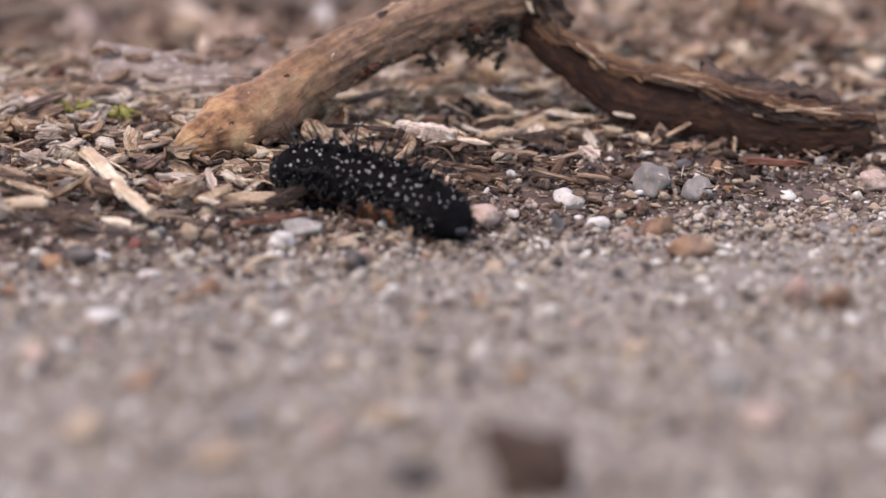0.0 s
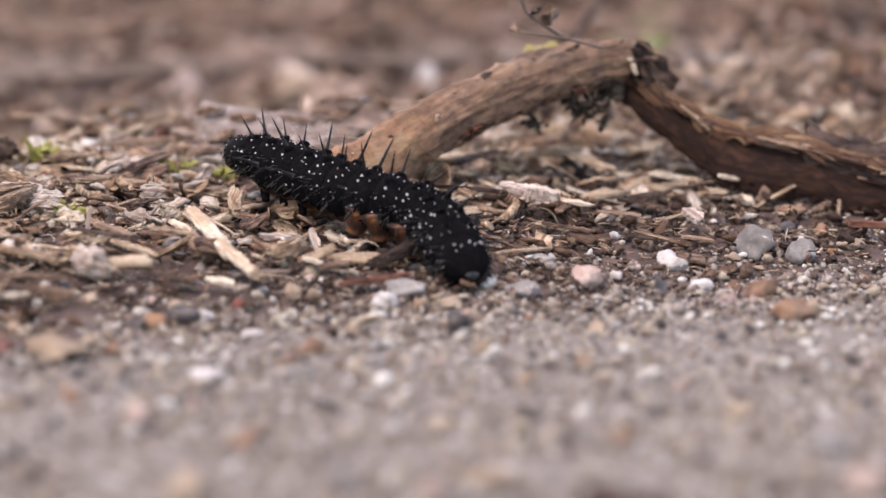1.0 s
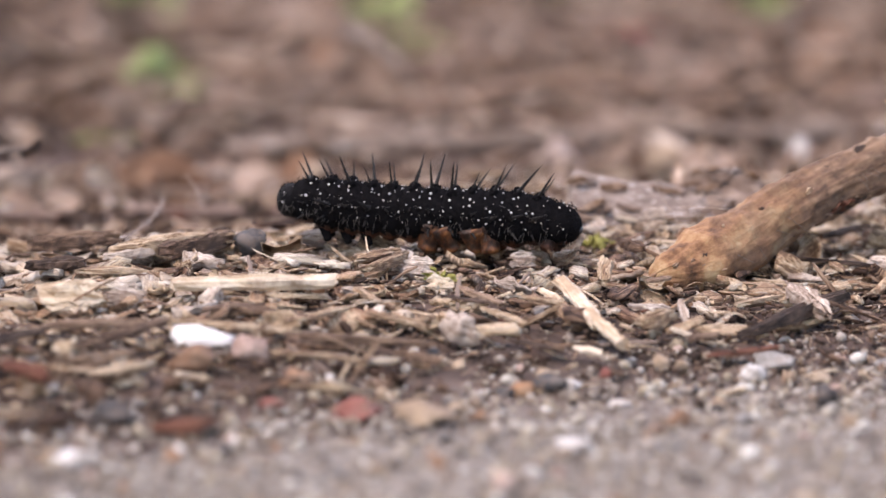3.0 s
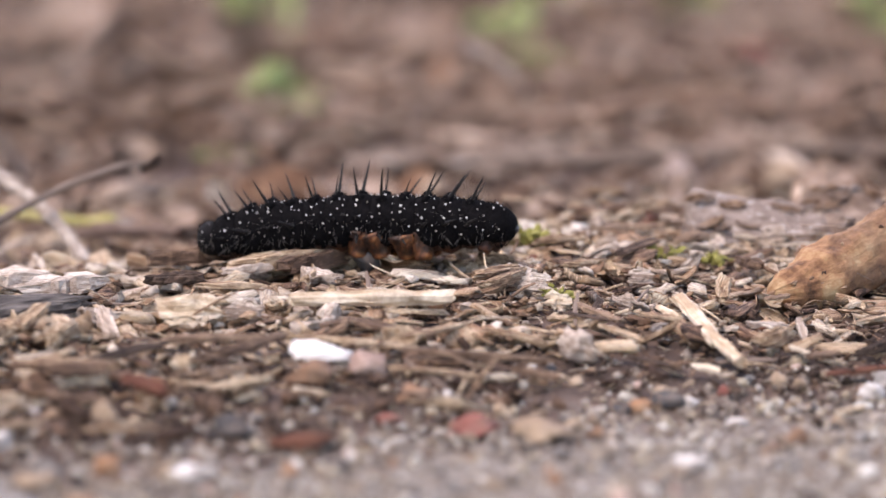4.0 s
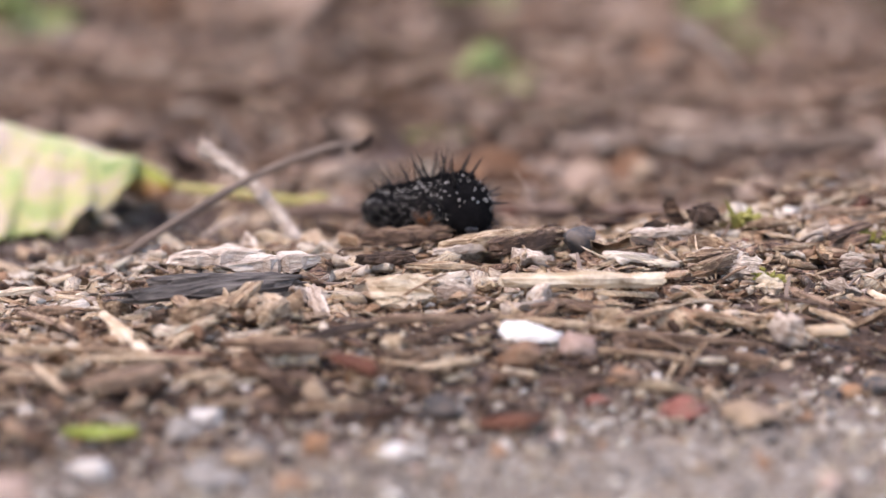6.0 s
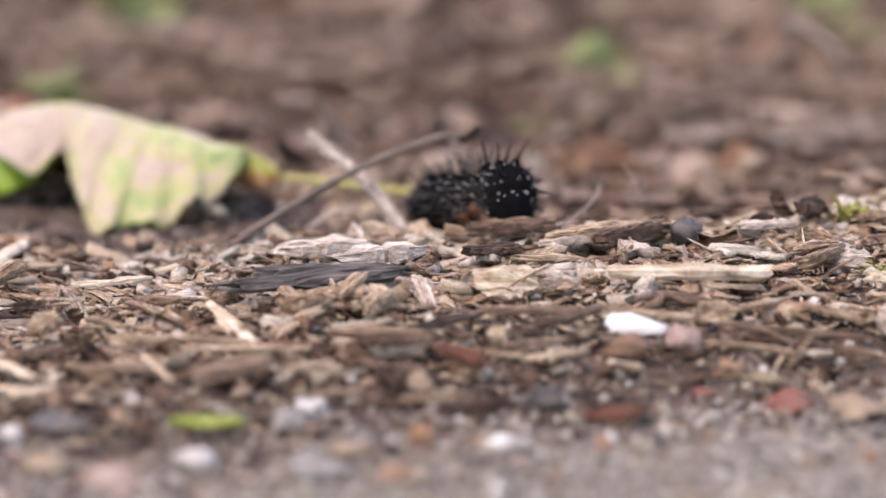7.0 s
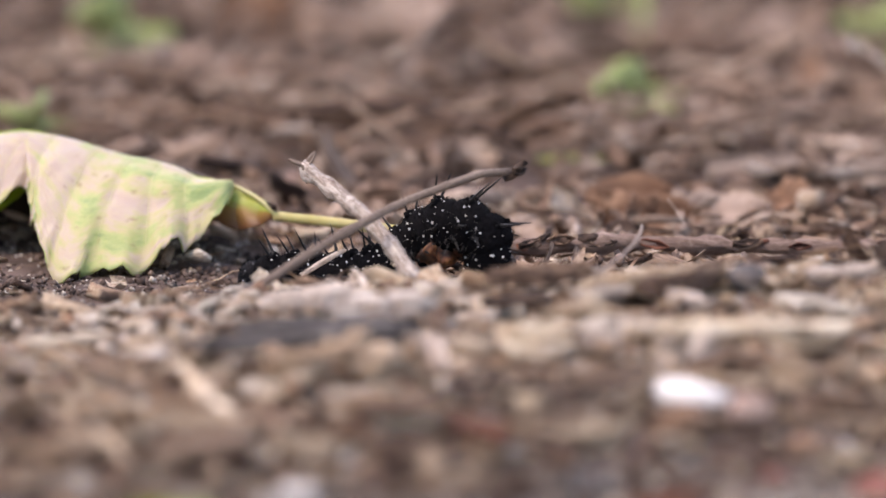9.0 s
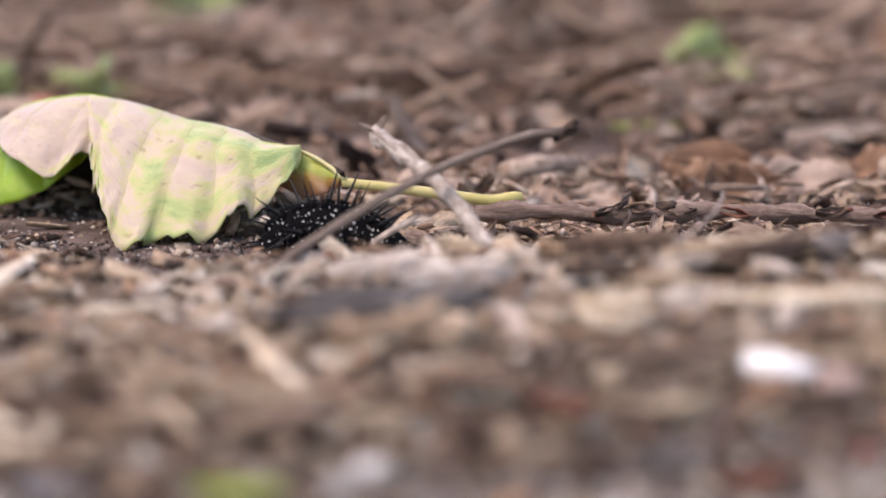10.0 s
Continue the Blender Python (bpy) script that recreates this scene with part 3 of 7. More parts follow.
def plate(seed):
    """A flat broken chip with an angular outline and a slight warp."""
    rng = np.random.default_rng(seed)
    rim = np.array([(-0.5, -0.18), (-0.36, -0.5), (0.08, -0.42), (0.46, -0.46), (0.5, 0.12), (0.22, 0.5), (-0.16, 0.40), (-0.46, 0.44)]) + rng.normal(0, 0.07, (8, 2))
    warp = [0.35 * math.cos(4 * x + seed) + 0.3 * y for x, y in rim]
    v = [(x, y, 0.5 + h) for (x, y), h in zip(rim, warp)] + [(x * 1.03, y * 1.05, -0.5 + h) for (x, y), h in zip(rim, warp)]
    f = [(0, k, k + 1) for k in range(1, 7)] + [(8, 9 + k, 8 + k) for k in range(1, 7)]
    for k in range(8):
        j = (k + 1) % 8
        f += [(k, k + 8, j + 8), (k, j + 8, j)]
    return v, f


def curl_template(n=7):
    """A thin bent fibre."""
    v, f = [], []
    for i in range(n):
        s = i / (n - 1) - 0.5
        b, y, t = 1.2 * math.cos(3.4 * s), 2.5 * math.sin(5 * s), 0.5 * (1 - 0.5 * abs(2 * s) ** 3)
        v += [(s, y - t, b - 0.25), (s, y + t, b - 0.25), (s, y, b + 0.25)]
    for i in range(n - 1):
        for j in range(3):
            a, c = 3 * i + j, 3 * i + (j + 1) % 3
            f.append((a, c, c + 3, a + 3))
    return v, f


def flake_template(n=5, m=4):
    """A curled scrap of leaf with thickness."""
    v, f = [], []
    for side in (0, 1):
        for i in range(n):
            for j in range(m):
                s, t = i / (n - 1) * 2 - 1, j / (m - 1) * 2 - 1
                v.append((s / 2, t / 2 * (1 - 0.6 * s * s), 0.5 * t * t + 0.25 * s * s - 0.04 * side))
    g = n * m
    for i in range(n - 1):
        for j in range(m - 1):
            a = i * m + j
            f.append((a, a + 1, a + m + 1, a + m))
            f.append((g + a, g + a + m, g + a + m + 1, g + a + 1))
    for i in range(n - 1):
        for a, b in ((i * m, (i + 1) * m), (i * m + m - 1, (i + 1) * m + m - 1)):
            f.append((a, b, b + g, a + g))
    return v, f


def ico():
    bm = bmesh.new()
    bmesh.ops.create_icosphere(bm, subdivisions=1, radius=0.5)
    v, f = [tuple(p.co) for p in bm.verts], [[p.index for p in q.verts] for q in bm.faces]
    bm.free()
    return v, f


def octa():
    return [(0.5, 0, 0), (0, 0.5, 0), (-0.5, 0, 0), (0, -0.5, 0), (0, 0, 0.5), (0, 0, -0.5)], [(0, 1, 4), (1, 2, 4), (2, 3, 4), (3, 0, 4), (1, 0, 5), (2, 1, 5), (3, 2, 5), (0, 3, 5)]


def scatter(rng, n, x0, x1, y0, y1, keep=None):
    x, y = rng.uniform(x0, x1, n), rng.uniform(y0, y1, n)
    if keep is not None:
        ok = keep(x, y, rng.uniform(0, 1, n))
        x, y = x[ok], y[ok]
    return x, y


def spin(rng, n, tilt):
    return np.stack([rng.normal(0, tilt, n), rng.normal(0, tilt * 0.6, n), rng.uniform(0, 2 * np.pi, n)], 1)


def flatter(rng, n, tilt):
    """Turns that lie mostly along the bank."""
    r = spin(rng, n, tilt)
    r[:, 2] = np.where(rng.uniform(0, 1, n) < 0.45, rng.normal(0, 0.5, n), r[:, 2])
    return r


def make_stuff():
    rng = np.random.default_rng(5)
    band = lambda x, y: (y - edge(x)) / (crest(x) - edge(x))
    # sand and grit of the path, thinning into the soil
    x, y = scatter(rng, 92000, -0.16, 0.15, 0.225, 0.46, lambda x, y, r: (r < np.clip(1.05 - 3.2 * band(x, y), 0.02, 1) * np.clip((y - 0.2) / 0.1, 0.5, 1)) & (np.abs(x + 0.0) < 0.15) & (np.abs(x - 0.02) < 0.42 * y))
    n = len(x)
    s = np.clip(rng.lognormal(math.log(0.00053), 0.48, n), 0.0002, 0.0021)
    size = np.stack([s * rng.uniform(0.8, 1.3, n), s * rng.uniform(0.8, 1.3, n), s * rng.uniform(0.6, 0.95, n)], 1)
    pos = np.stack([x, y, land(x, y) + size[:, 2] * rng.uniform(0.0, 0.42, n)], 1)
    v, f = ico()
    turn, coarse = spin(rng, n, 0.5), s > 0.00062
    tagged(islands("sand_grains", pos[coarse], turn[coarse], size[coarse], v, f, M["grain"], 0.09, 1, smooth=True), "loose tan, grey and white sand grains of the path", "sand", kind="stuff")
    v, f = octa()
    tagged(islands("fine_sand", pos[~coarse], turn[~coarse], size[~coarse] * 1.15, v, f, M["grain"], 0.12, 9, smooth=True), "fine tan and grey sand of the path", "sand", kind="stuff")
    # humus crumbs under and between the litter
    x, y = scatter(rng, 64000, -0.16, 0.15, 0.31, 0.50, lambda x, y, r: (r < np.clip(1.4 - np.abs(band(x, y) - 0.28) * 1.7, 0.1, 1)) & (band(x, y) > -0.14))
    n = len(x)
    s = np.clip(rng.lognormal(math.log(0.00042), 0.5, n), 0.00018, 0.0018)
    size = np.stack([s, s * rng.uniform(0.7, 1.2, n), s * rng.uniform(0.5, 0.9, n)], 1)
    pos = np.stack([x, y, land(x, y) + size[:, 2] * rng.uniform(0.1, 0.6, n)], 1)
    v, f = octa()
    tagged(islands("soil_crumbs", pos, spin(rng, n, 0.6), size, v, f, M["crumb"], 0.27, 2), "dark brown humus crumbs on the bank", "soil", kind="stuff")
    # litter of the bank: splinters, stalk bits, leaf scraps
    hollow = lambda x, y: np.where(((x + 0.106) / 0.028) ** 2 + ((y - 0.474) / 0.038) ** 2 < 1, 0.07, 1)
    # 0 to 1 towards +x: fewer pale pieces, more dark shreds
    rightward = lambda x: np.clip((x - 0.035) / 0.02, 0, 1)
    dense = lambda x, y, r: r < hollow(x, y) * np.clip((band(x, y) - 0.12) * 2.6, 0.004, 1) * np.where(band(x, y) > 1.35, 0.5, 1) * (1 - 0.5 * rightward(x))
    x, y = scatter(rng, 13500, -0.165, 0.15, 0.32, 0.56, dense)
    n = len(x)
    l = np.clip(rng.lognormal(math.log(0.0017), 0.55, n), 0.0005, 0.008)
    w = np.clip(rng.lognormal(math.log(0.00044), 0.5, n), 0.00014, 0.0014)
    size = np.stack([l, w, w * rng.uniform(0.35, 0.8, n)], 1)
    pos = np.stack([x, y, land(x, y) + 0.0002 + rng.uniform(0, 1, n) ** 2 * 0.0015], 1)
    v, f = prism(3)
    tagged(islands("litter_splinters", pos, flatter(rng, n, 0.46), size, v, f, M["litter"], 0.25, 3, uv=True), "brown and tan wood splinters and stalk bits of the litter", "leaf litter", kind="stuff")
    for k in range(6):
        x, y = scatter(rng, 950, -0.165, 0.15, 0.33, 0.52, dense)
        n = len(x)
        l = np.clip(rng.lognormal(math.log(0.0034), 0.45, n), 0.0014, 0.0070)
        w = np.clip(l * rng.uniform(0.16, 0.55, n), 0.0006, 0.0028)
        size = np.stack([l, w, np.clip(w * rng.uniform(0.15, 0.4, n), 0.0002, 0.0007)], 1)
        pos = np.stack([x, y, land(x, y) + 0.0006 + rng.uniform(0, 1, n) ** 1.5 * 0.0017], 1)
        v, f = plate(30 + k)
        tagged(islands("litter_chips", pos, flatter(rng, n, 0.38), size, v, f, M["litter"], 0.10, 17 + 30 * k, uv=True), "angular tan and brown wood chips of the litter", "leaf litter", kind="stuff")
    x, y = scatter(rng, 15000, -0.16, 0.15, 0.33, 0.50, lambda x, y, r: (band(x, y) > 0.04) & (band(x, y) < 1.3) & (r < hollow(x, y)) & (r < 0.08 + 0.4 * rightward(x) + 0.22 * np.clip((-x - 0.02) / 0.03, 0, 1) * (band(x, y) < 0.7) + 0.34 * np.clip(1 - np.abs(band(x, y) - 0.25) / 0.3, 0, 1)))
    n = len(x)
    l = np.clip(rng.lognormal(math.log(0.0012), 0.5, n), 0.0005, 0.004)
    w = np.clip(l * rng.uniform(0.25, 0.7, n), 0.0003, 0.0018)
    size = np.stack([l, w, w * rng.uniform(0.25, 0.6, n)], 1)
    pos = np.stack([x, y, land(x, y) + 0.0005 + rng.uniform(0, 1, n) ** 1.5 * 0.0014], 1)
    v, f = plate(52)
    tagged(islands("humus_shreds", pos, flatter(rng, n, 0.45), size, v, f, M["dark_litter"], 0.16, 19, uv=True), "dark brown rotting shreds of wood in the humus", "leaf litter", kind="stuff")
    x, y = scatter(rng, 6000, -0.12, 0.07, 0.35, 0.48, lambda x, y, r: r < hollow(x, y) * (1 - 0.9 * rightward(x)) * np.where(x < -0.025, 0.34, 0.2) * np.clip((band(x, y) - 0.45) * 2.5, 0, 1) * (band(x, y) < 1.3))
    n = len(x)
    l = np.clip(rng.lognormal(math.log(0.0024), 0.45, n), 0.001, 0.006)
    w = np.clip(l * rng.uniform(0.25, 0.65, n), 0.0005, 0.0018)
    size = np.stack([l, w, w * rng.uniform(0.25, 0.5, n)], 1)
    pos = np.stack([x, y, land(x, y) + 0.0009 + rng.uniform(0, 1, n) ** 1.5 * 0.0014], 1)
    v, f = plate(41)
    tagged(islands("pale_chips", pos, flatter(rng, n, 0.28), size, v, f, M["pale_litter"], 0.14, 18, uv=True), "pale cream and pinkish wood crumbs on top of the bank", "leaf litter", kind="stuff")
    x, y = scatter(rng, 17000, -0.15, 0.13, 0.32, 0.46, lambda x, y, r: (band(x, y) > -0.1) & (band(x, y) < 1.1) & (r < 0.35 + 1.3 * np.clip(band(x, y), 0, 0.5)))
    n = len(x)
    l = np.clip(rng.lognormal(math.log(0.0011), 0.5, n), 0.0003, 0.004)
    w = np.clip(rng.lognormal(math.log(0.00014), 0.4, n), 0.00006, 0.0004)
    size = np.stack([l, w, w * rng.uniform(0.4, 0.9, n)], 1)
    pos = np.stack([x, y, land(x, y) + 0.0004 + rng.uniform(0, 1, n) ** 2 * 0.0011], 1)
    v, f = prism(3)
    tagged(islands("litter_dust", pos, spin(rng, n, 0.4), size, v, f, M["litter"], 0.2, 16, uv=True), "fine brown and tan crumbs of broken plant matter", "leaf litter", kind="stuff")
    x, y = scatter(rng, 5200, -0.165, 0.15, 0.34, 0.56, dense)
    n = len(x)
    l = np.clip(rng.lognormal(math.log(0.0021), 0.4, n), 0.0009, 0.006)
    size = np.stack([l, l * rng.uniform(0.3, 0.8, n), l * rng.uniform(0.15, 0.6, n)], 1)
    pos = np.stack([x, y, land(x, y) + 0.0004 + rng.uniform(0, 1, n) ** 2 * 0.0014], 1)
    v, f = flake_template(4, 4)
    r = flatter(rng, n, 0.35)
    tagged(islands("leaf_scraps", pos, r * np.array([1.6, 1.6, 1]), size, v, f, M["litter"], 0.05, 4, uv=True), "curled brown scraps of dead leaves", "leaf litter", kind="stuff")
    x, y = scatter(rng, 2600, -0.165, 0.15, 0.33, 0.56, dense)
    n = len(x)
    l = np.clip(rng.lognormal(math.log(0.0045), 0.5, n), 0.0015, 0.014)
    w = rng.uniform(0.00010, 0.00028, n)
    size = np.stack([l, w * 1.2, np.maximum(w, l * rng.uniform(0.02, 0.07, n))], 1)
    pos = np.stack([x, y, land(x, y) + 0.0006 + rng.uniform(0, 1, n) ** 2 * 0.0016], 1)
    v, f = curl_template()
    tagged(islands("litter_fibres", pos, flatter(rng, n, 0.5), size, v, f, M["litter"], 0.05, 14, uv=True), "thin curled plant fibres and rootlets in the litter", "leaf litter", kind="stuff")
    # ground behind the bank: coarser litter, stems and dead leaves
    bare = lambda x, y: ((x + 0.104) / 0.030) ** 2 + ((y - 0.486) / 0.022) ** 2 < rng.uniform(0.75, 1.15, len(x))
    fan = lambda x, y, r: (x > -0.42 * y) & (x < 0.34 * y) & (r < np.clip(1.3 - y, 0.25, 1))
    far = lambda n: (lambda y: (rng.uniform(-0.40, 0.32, n) * y, y))(0.475 + 1.0 * rng.uniform(0, 1, n) ** 2.0)
    x, y = far(11500)
    keep = ~bare(x, y)
    x, y = x[keep], y[keep]
    n = len(x)
    l = np.clip(rng.lognormal(math.log(0.0055), 0.6, n), 0.0015, 0.028) * np.clip((y - 0.42) / 0.25, 0.35, 1)
    w = np.clip(l * rng.uniform(0.08, 0.3, n), 0.0004, 0.003)
    size = np.stack([l, w, w * rng.uniform(0.4, 0.8, n)], 1)
    pos = np.stack([x, y, land(x, y) + 0.0005 + rng.uniform(0, 1, n) ** 2 * 0.004], 1)
    v, f = prism(3)
    tagged(islands("far_splinters", pos, spin(rng, n, 0.5), size, v, f, M["far_litter"], 0.12, 6, uv=True), "coarse brown twig and wood litter behind the bank", "leaf litter", kind="stuff")
    x, y = far(5600)
    keep = ~bare(x, y)
    x, y = x[keep], y[keep]
    n = len(x)
    l = np.clip(rng.lognormal(math.log(0.006), 0.45, n), 0.002, 0.016) * np.clip((y - 0.40) / 0.3, 0.35, 1)
    size = np.stack([l * 1.3, l * rng.uniform(0.3, 0.7, n), l * rng.uniform(0.08, 0.4, n)], 1)
    pos = np.stack([x, y, land(x, y) + 0.0006 + rng.uniform(0, 1, n) ** 2 * 0.004], 1)
    v, f = flake_template(4, 3)
    tagged(islands("far_leaf_scraps", pos, spin(rng, n, 0.75), size, v, f, M["far_litter"], 0.05, 7, uv=True), "dry brown leaf pieces behind the bank", "leaf litter", kind="stuff")
    x, y = far(3400)
    y = y + 0.12
    n = len(x)
    l = np.clip(rng.lognormal(math.log(0.02), 0.5, n), 0.006, 0.06)
    w = rng.uniform(0.00016, 0.0004, n)
    size = np.stack([l, w * rng.uniform(0.8, 3, n), l * rng.uniform(0.01, 0.08, n)], 1)
    pos = np.stack([x, y, land(x, y) + 0.002 + rng.uniform(0, 1, n) ** 2 * 0.006], 1)
    v, f = curl_template(9)
    tagged(islands("dry_grass_stems", pos, spin(rng, n, 0.5), size, v, f, M["far_litter"], 0.04, 15, uv=True), "thin dry grass stems lying behind the bank", "dry grass", kind="stuff")
    x, y = scatter(rng, 8500, -0.136, -0.070, 0.438, 0.51, lambda x, y, r: r < 0.95 - 0.4 * (y - 0.438) / 0.072)
    n = len(x)
    s = np.clip(rng.lognormal(math.log(0.0005), 0.55, n), 0.0002, 0.0016)
    size = np.stack([s, s * rng.uniform(0.7, 1.2, n), s * rng.uniform(0.6, 0.9, n)], 1)
    pos = np.stack([x, y, land(x, y) + size[:, 2] * rng.uniform(0.0, 0.5, n)], 1)
    v, f = octa()
    turn, half = spin(rng, n, 0.5), np.arange(n) % 9 < 5
    tagged(islands("soil_grit", pos[half], turn[half], size[half], v, f, M["crumb"], 0.2, 23), "brown humus crumbs on the bare soil by the leaf", "soil", kind="stuff")
    tagged(islands("soil_grit", pos[~half], turn[~half], size[~half] * 0.8, v, f, M["grain"], 0.2, 24), "grey and tan grit on the bare soil by the leaf", "soil", kind="stuff")
    x, y = scatter(rng, 450, -0.5, 0.4, 0.50, 1.2, fan)
    n = len(x)
    s = np.clip(rng.lognormal(math.log(0.003), 0.5, n), 0.001, 0.008) * np.clip((y - 0.45) / 0.25, 0.3, 1)
    size = np.stack([s * 1.2, s, s * 0.7], 1)
    pos = np.stack([x, y, land(x, y) + s * 0.25], 1)
    v, f = ico()
    tagged(islands("far_grit", pos, spin(rng, n, 0.5), size, v, f, M["grain"], 0.1, 8, smooth=True), "small stones scattered in the ground behind the bank", "gravel", kind="stuff")


def loose_pieces():
    """Chips and pebbles that can be told apart, sharing a few shapes."""
    rng = np.random.default_rng(11)
    shapes = [(chip_mesh(rng.uniform(0.003, 0.0075), rng.uniform(0.0008, 0.0018), rng.uniform(0.0005, 0.0010), M[m], 500 + i, 0.06), m) for i, m in enumerate(["tan", "pale", "cream", "brown", "dark", "pale", "cream", "tan", "pale", "brown", "red", "tan"])]
    for i in range(230):
        me, m = shapes[i % 12]
        x = rng.uniform(-0.14, 0.12)
        y = edge(x) + (crest(x) - edge(x)) * rng.uniform(0.3, 1.25)
        if x < -0.082 and y > 0.440:
            y -= 0.03
        ob = new("wood_chip", me)
        ob.matrix_world = pose(x, y, height(x, y) + 0.0009 + rng.uniform(0, 0.0007), rng.normal(0, 20), rng.normal(0, 11), rng.normal(0, 38) if i % 2 else rng.uniform(0, 360))
        tagged(ob, CHIPS[m] + " lying in the leaf litter", "chip", "chips in the litter")
    thin = [(chip_mesh(rng.uniform(0.003, 0.010), rng.uniform(0.0003, 0.00058), rng.uniform(0.0003, 0.0005), M[m], 540 + i, 0.08, 6, 8), m) for i, m in enumerate(["tan", "brown", "tan", "dark", "brown", "brown", "tan", "twig", "cream", "twig"])]
    for i in range(240):
        me, m = thin[i % 10]
        x = rng.uniform(-0.14, 0.12)
        y = edge(x) + (crest(x) - edge(x)) * rng.uniform(0.15, 1.25)
        if x < -0.082 and y > 0.440:
            y -= 0.03
        ob = new("wood_splinter", me)
        ob.matrix_world = pose(x, y, height(x, y) + 0.0014 + rng.uniform(0, 0.0008), rng.normal(0, 25), rng.normal(0, 16), rng.normal(0, 40) if i % 2 else rng.uniform(0, 360))
        tagged(ob, {"tan": "thin tan", "brown": "thin brown", "cream": "thin cream-coloured", "dark": "thin dark", "pale": "thin pale grey", "twig": "thin grey-brown"}[m] + " splinter of wood lying in the litter", "splinter", "splinters in the litter")
    scraps_of = [flake_mesh(rng.uniform(0.003, 0.006), rng.uniform(0.002, 0.0034), M[m], 820 + k, rng.uniform(0.2, 0.7), 0.0002, 0.35) for k, m in enumerate(("tan", "pale", "dry_leaf", "tan", "dark", "brown", "cream", "dry_leaf", "pale", "pale"))]
    for i in range(110):
        x = rng.uniform(-0.14, 0.12)
        y = edge(x) + (crest(x) - edge(x)) * rng.uniform(0.35, 1.2)
        if x < -0.082 and y > 0.440:
            y -= 0.03
        ob = new("leaf_scrap", scraps_of[i % 10])
        ob.matrix_world = pose(x, y, height(x, y) + 0.0013 + rng.uniform(0, 0.0007), rng.normal(0, 32), rng.normal(0, 22), rng.uniform(0, 360))
        tagged(ob, "small curled scrap of dead leaf in the litter", "leaf", "leaf scraps in the litter")
    kinds = ["stone_grey", "stone_tan", "stone_pink", "stone_pink", "stone_brown", "stone_tan", "stone_dark", "stone_grey", "stone_tan", "stone_orange"]
    stones = [(stone_mesh(a, a * 0.85, a * rng.uniform(0.6, 0.85), M[k], 700 + i), k, a) for i, (k, a) in enumerate(zip(kinds * 2, rng.uniform(0.0012, 0.0026, 20)))]
    for i in range(170):
        me, k, a = stones[i % 20]
        x = rng.uniform(-0.13, 0.115)
        y = edge(x) + (crest(x) - edge(x)) * rng.normal(-0.1, 0.28)
        ob = new("pebble", me)
        ob.matrix_world = pose(x, y, height(x, y) + a * 0.2, rng.normal(0, 8), rng.normal(0, 8), rng.uniform(0, 360))
        tagged(ob, STONES[k] + " lying on the sandy soil", "pebble", "pebbles on the ground")


# ---- larger single pieces ----
def empty(name, x=0, y=0, z=0):
    ob = new(name)
    ob.empty_display_size = 0.002
    ob.location = (x, y, z)
    return ob


def mmpath(pts, n):
    return smooth_path([[a / 1e3 for a in p] for p in pts], n)


def clump(mat, r, n, seed, stretch=(1, 1, 1)):
    """A tuft of small lobes."""
    rng = np.random.default_rng(seed)
    bm = bmesh.new()
    for _ in range(n):
        c = rng.normal(size=3) * r * 0.5 * np.array(stretch)
        bmesh.ops.create_icosphere(bm, subdivisions=1, radius=r * rng.uniform(0.08, 0.26), matrix=Matrix.Translation(c) @ Matrix.Rotation(rng.uniform(0, 3), 4, "Y") @ Matrix.Diagonal((*(rng.uniform(0.3, 1, 3) ** 2 * 3 + 0.2), 1)))
    for v in bm.verts:
        v.co *= 1 + 0.15 * rng.normal()
    return from_bm("clump", bm, mat, False)


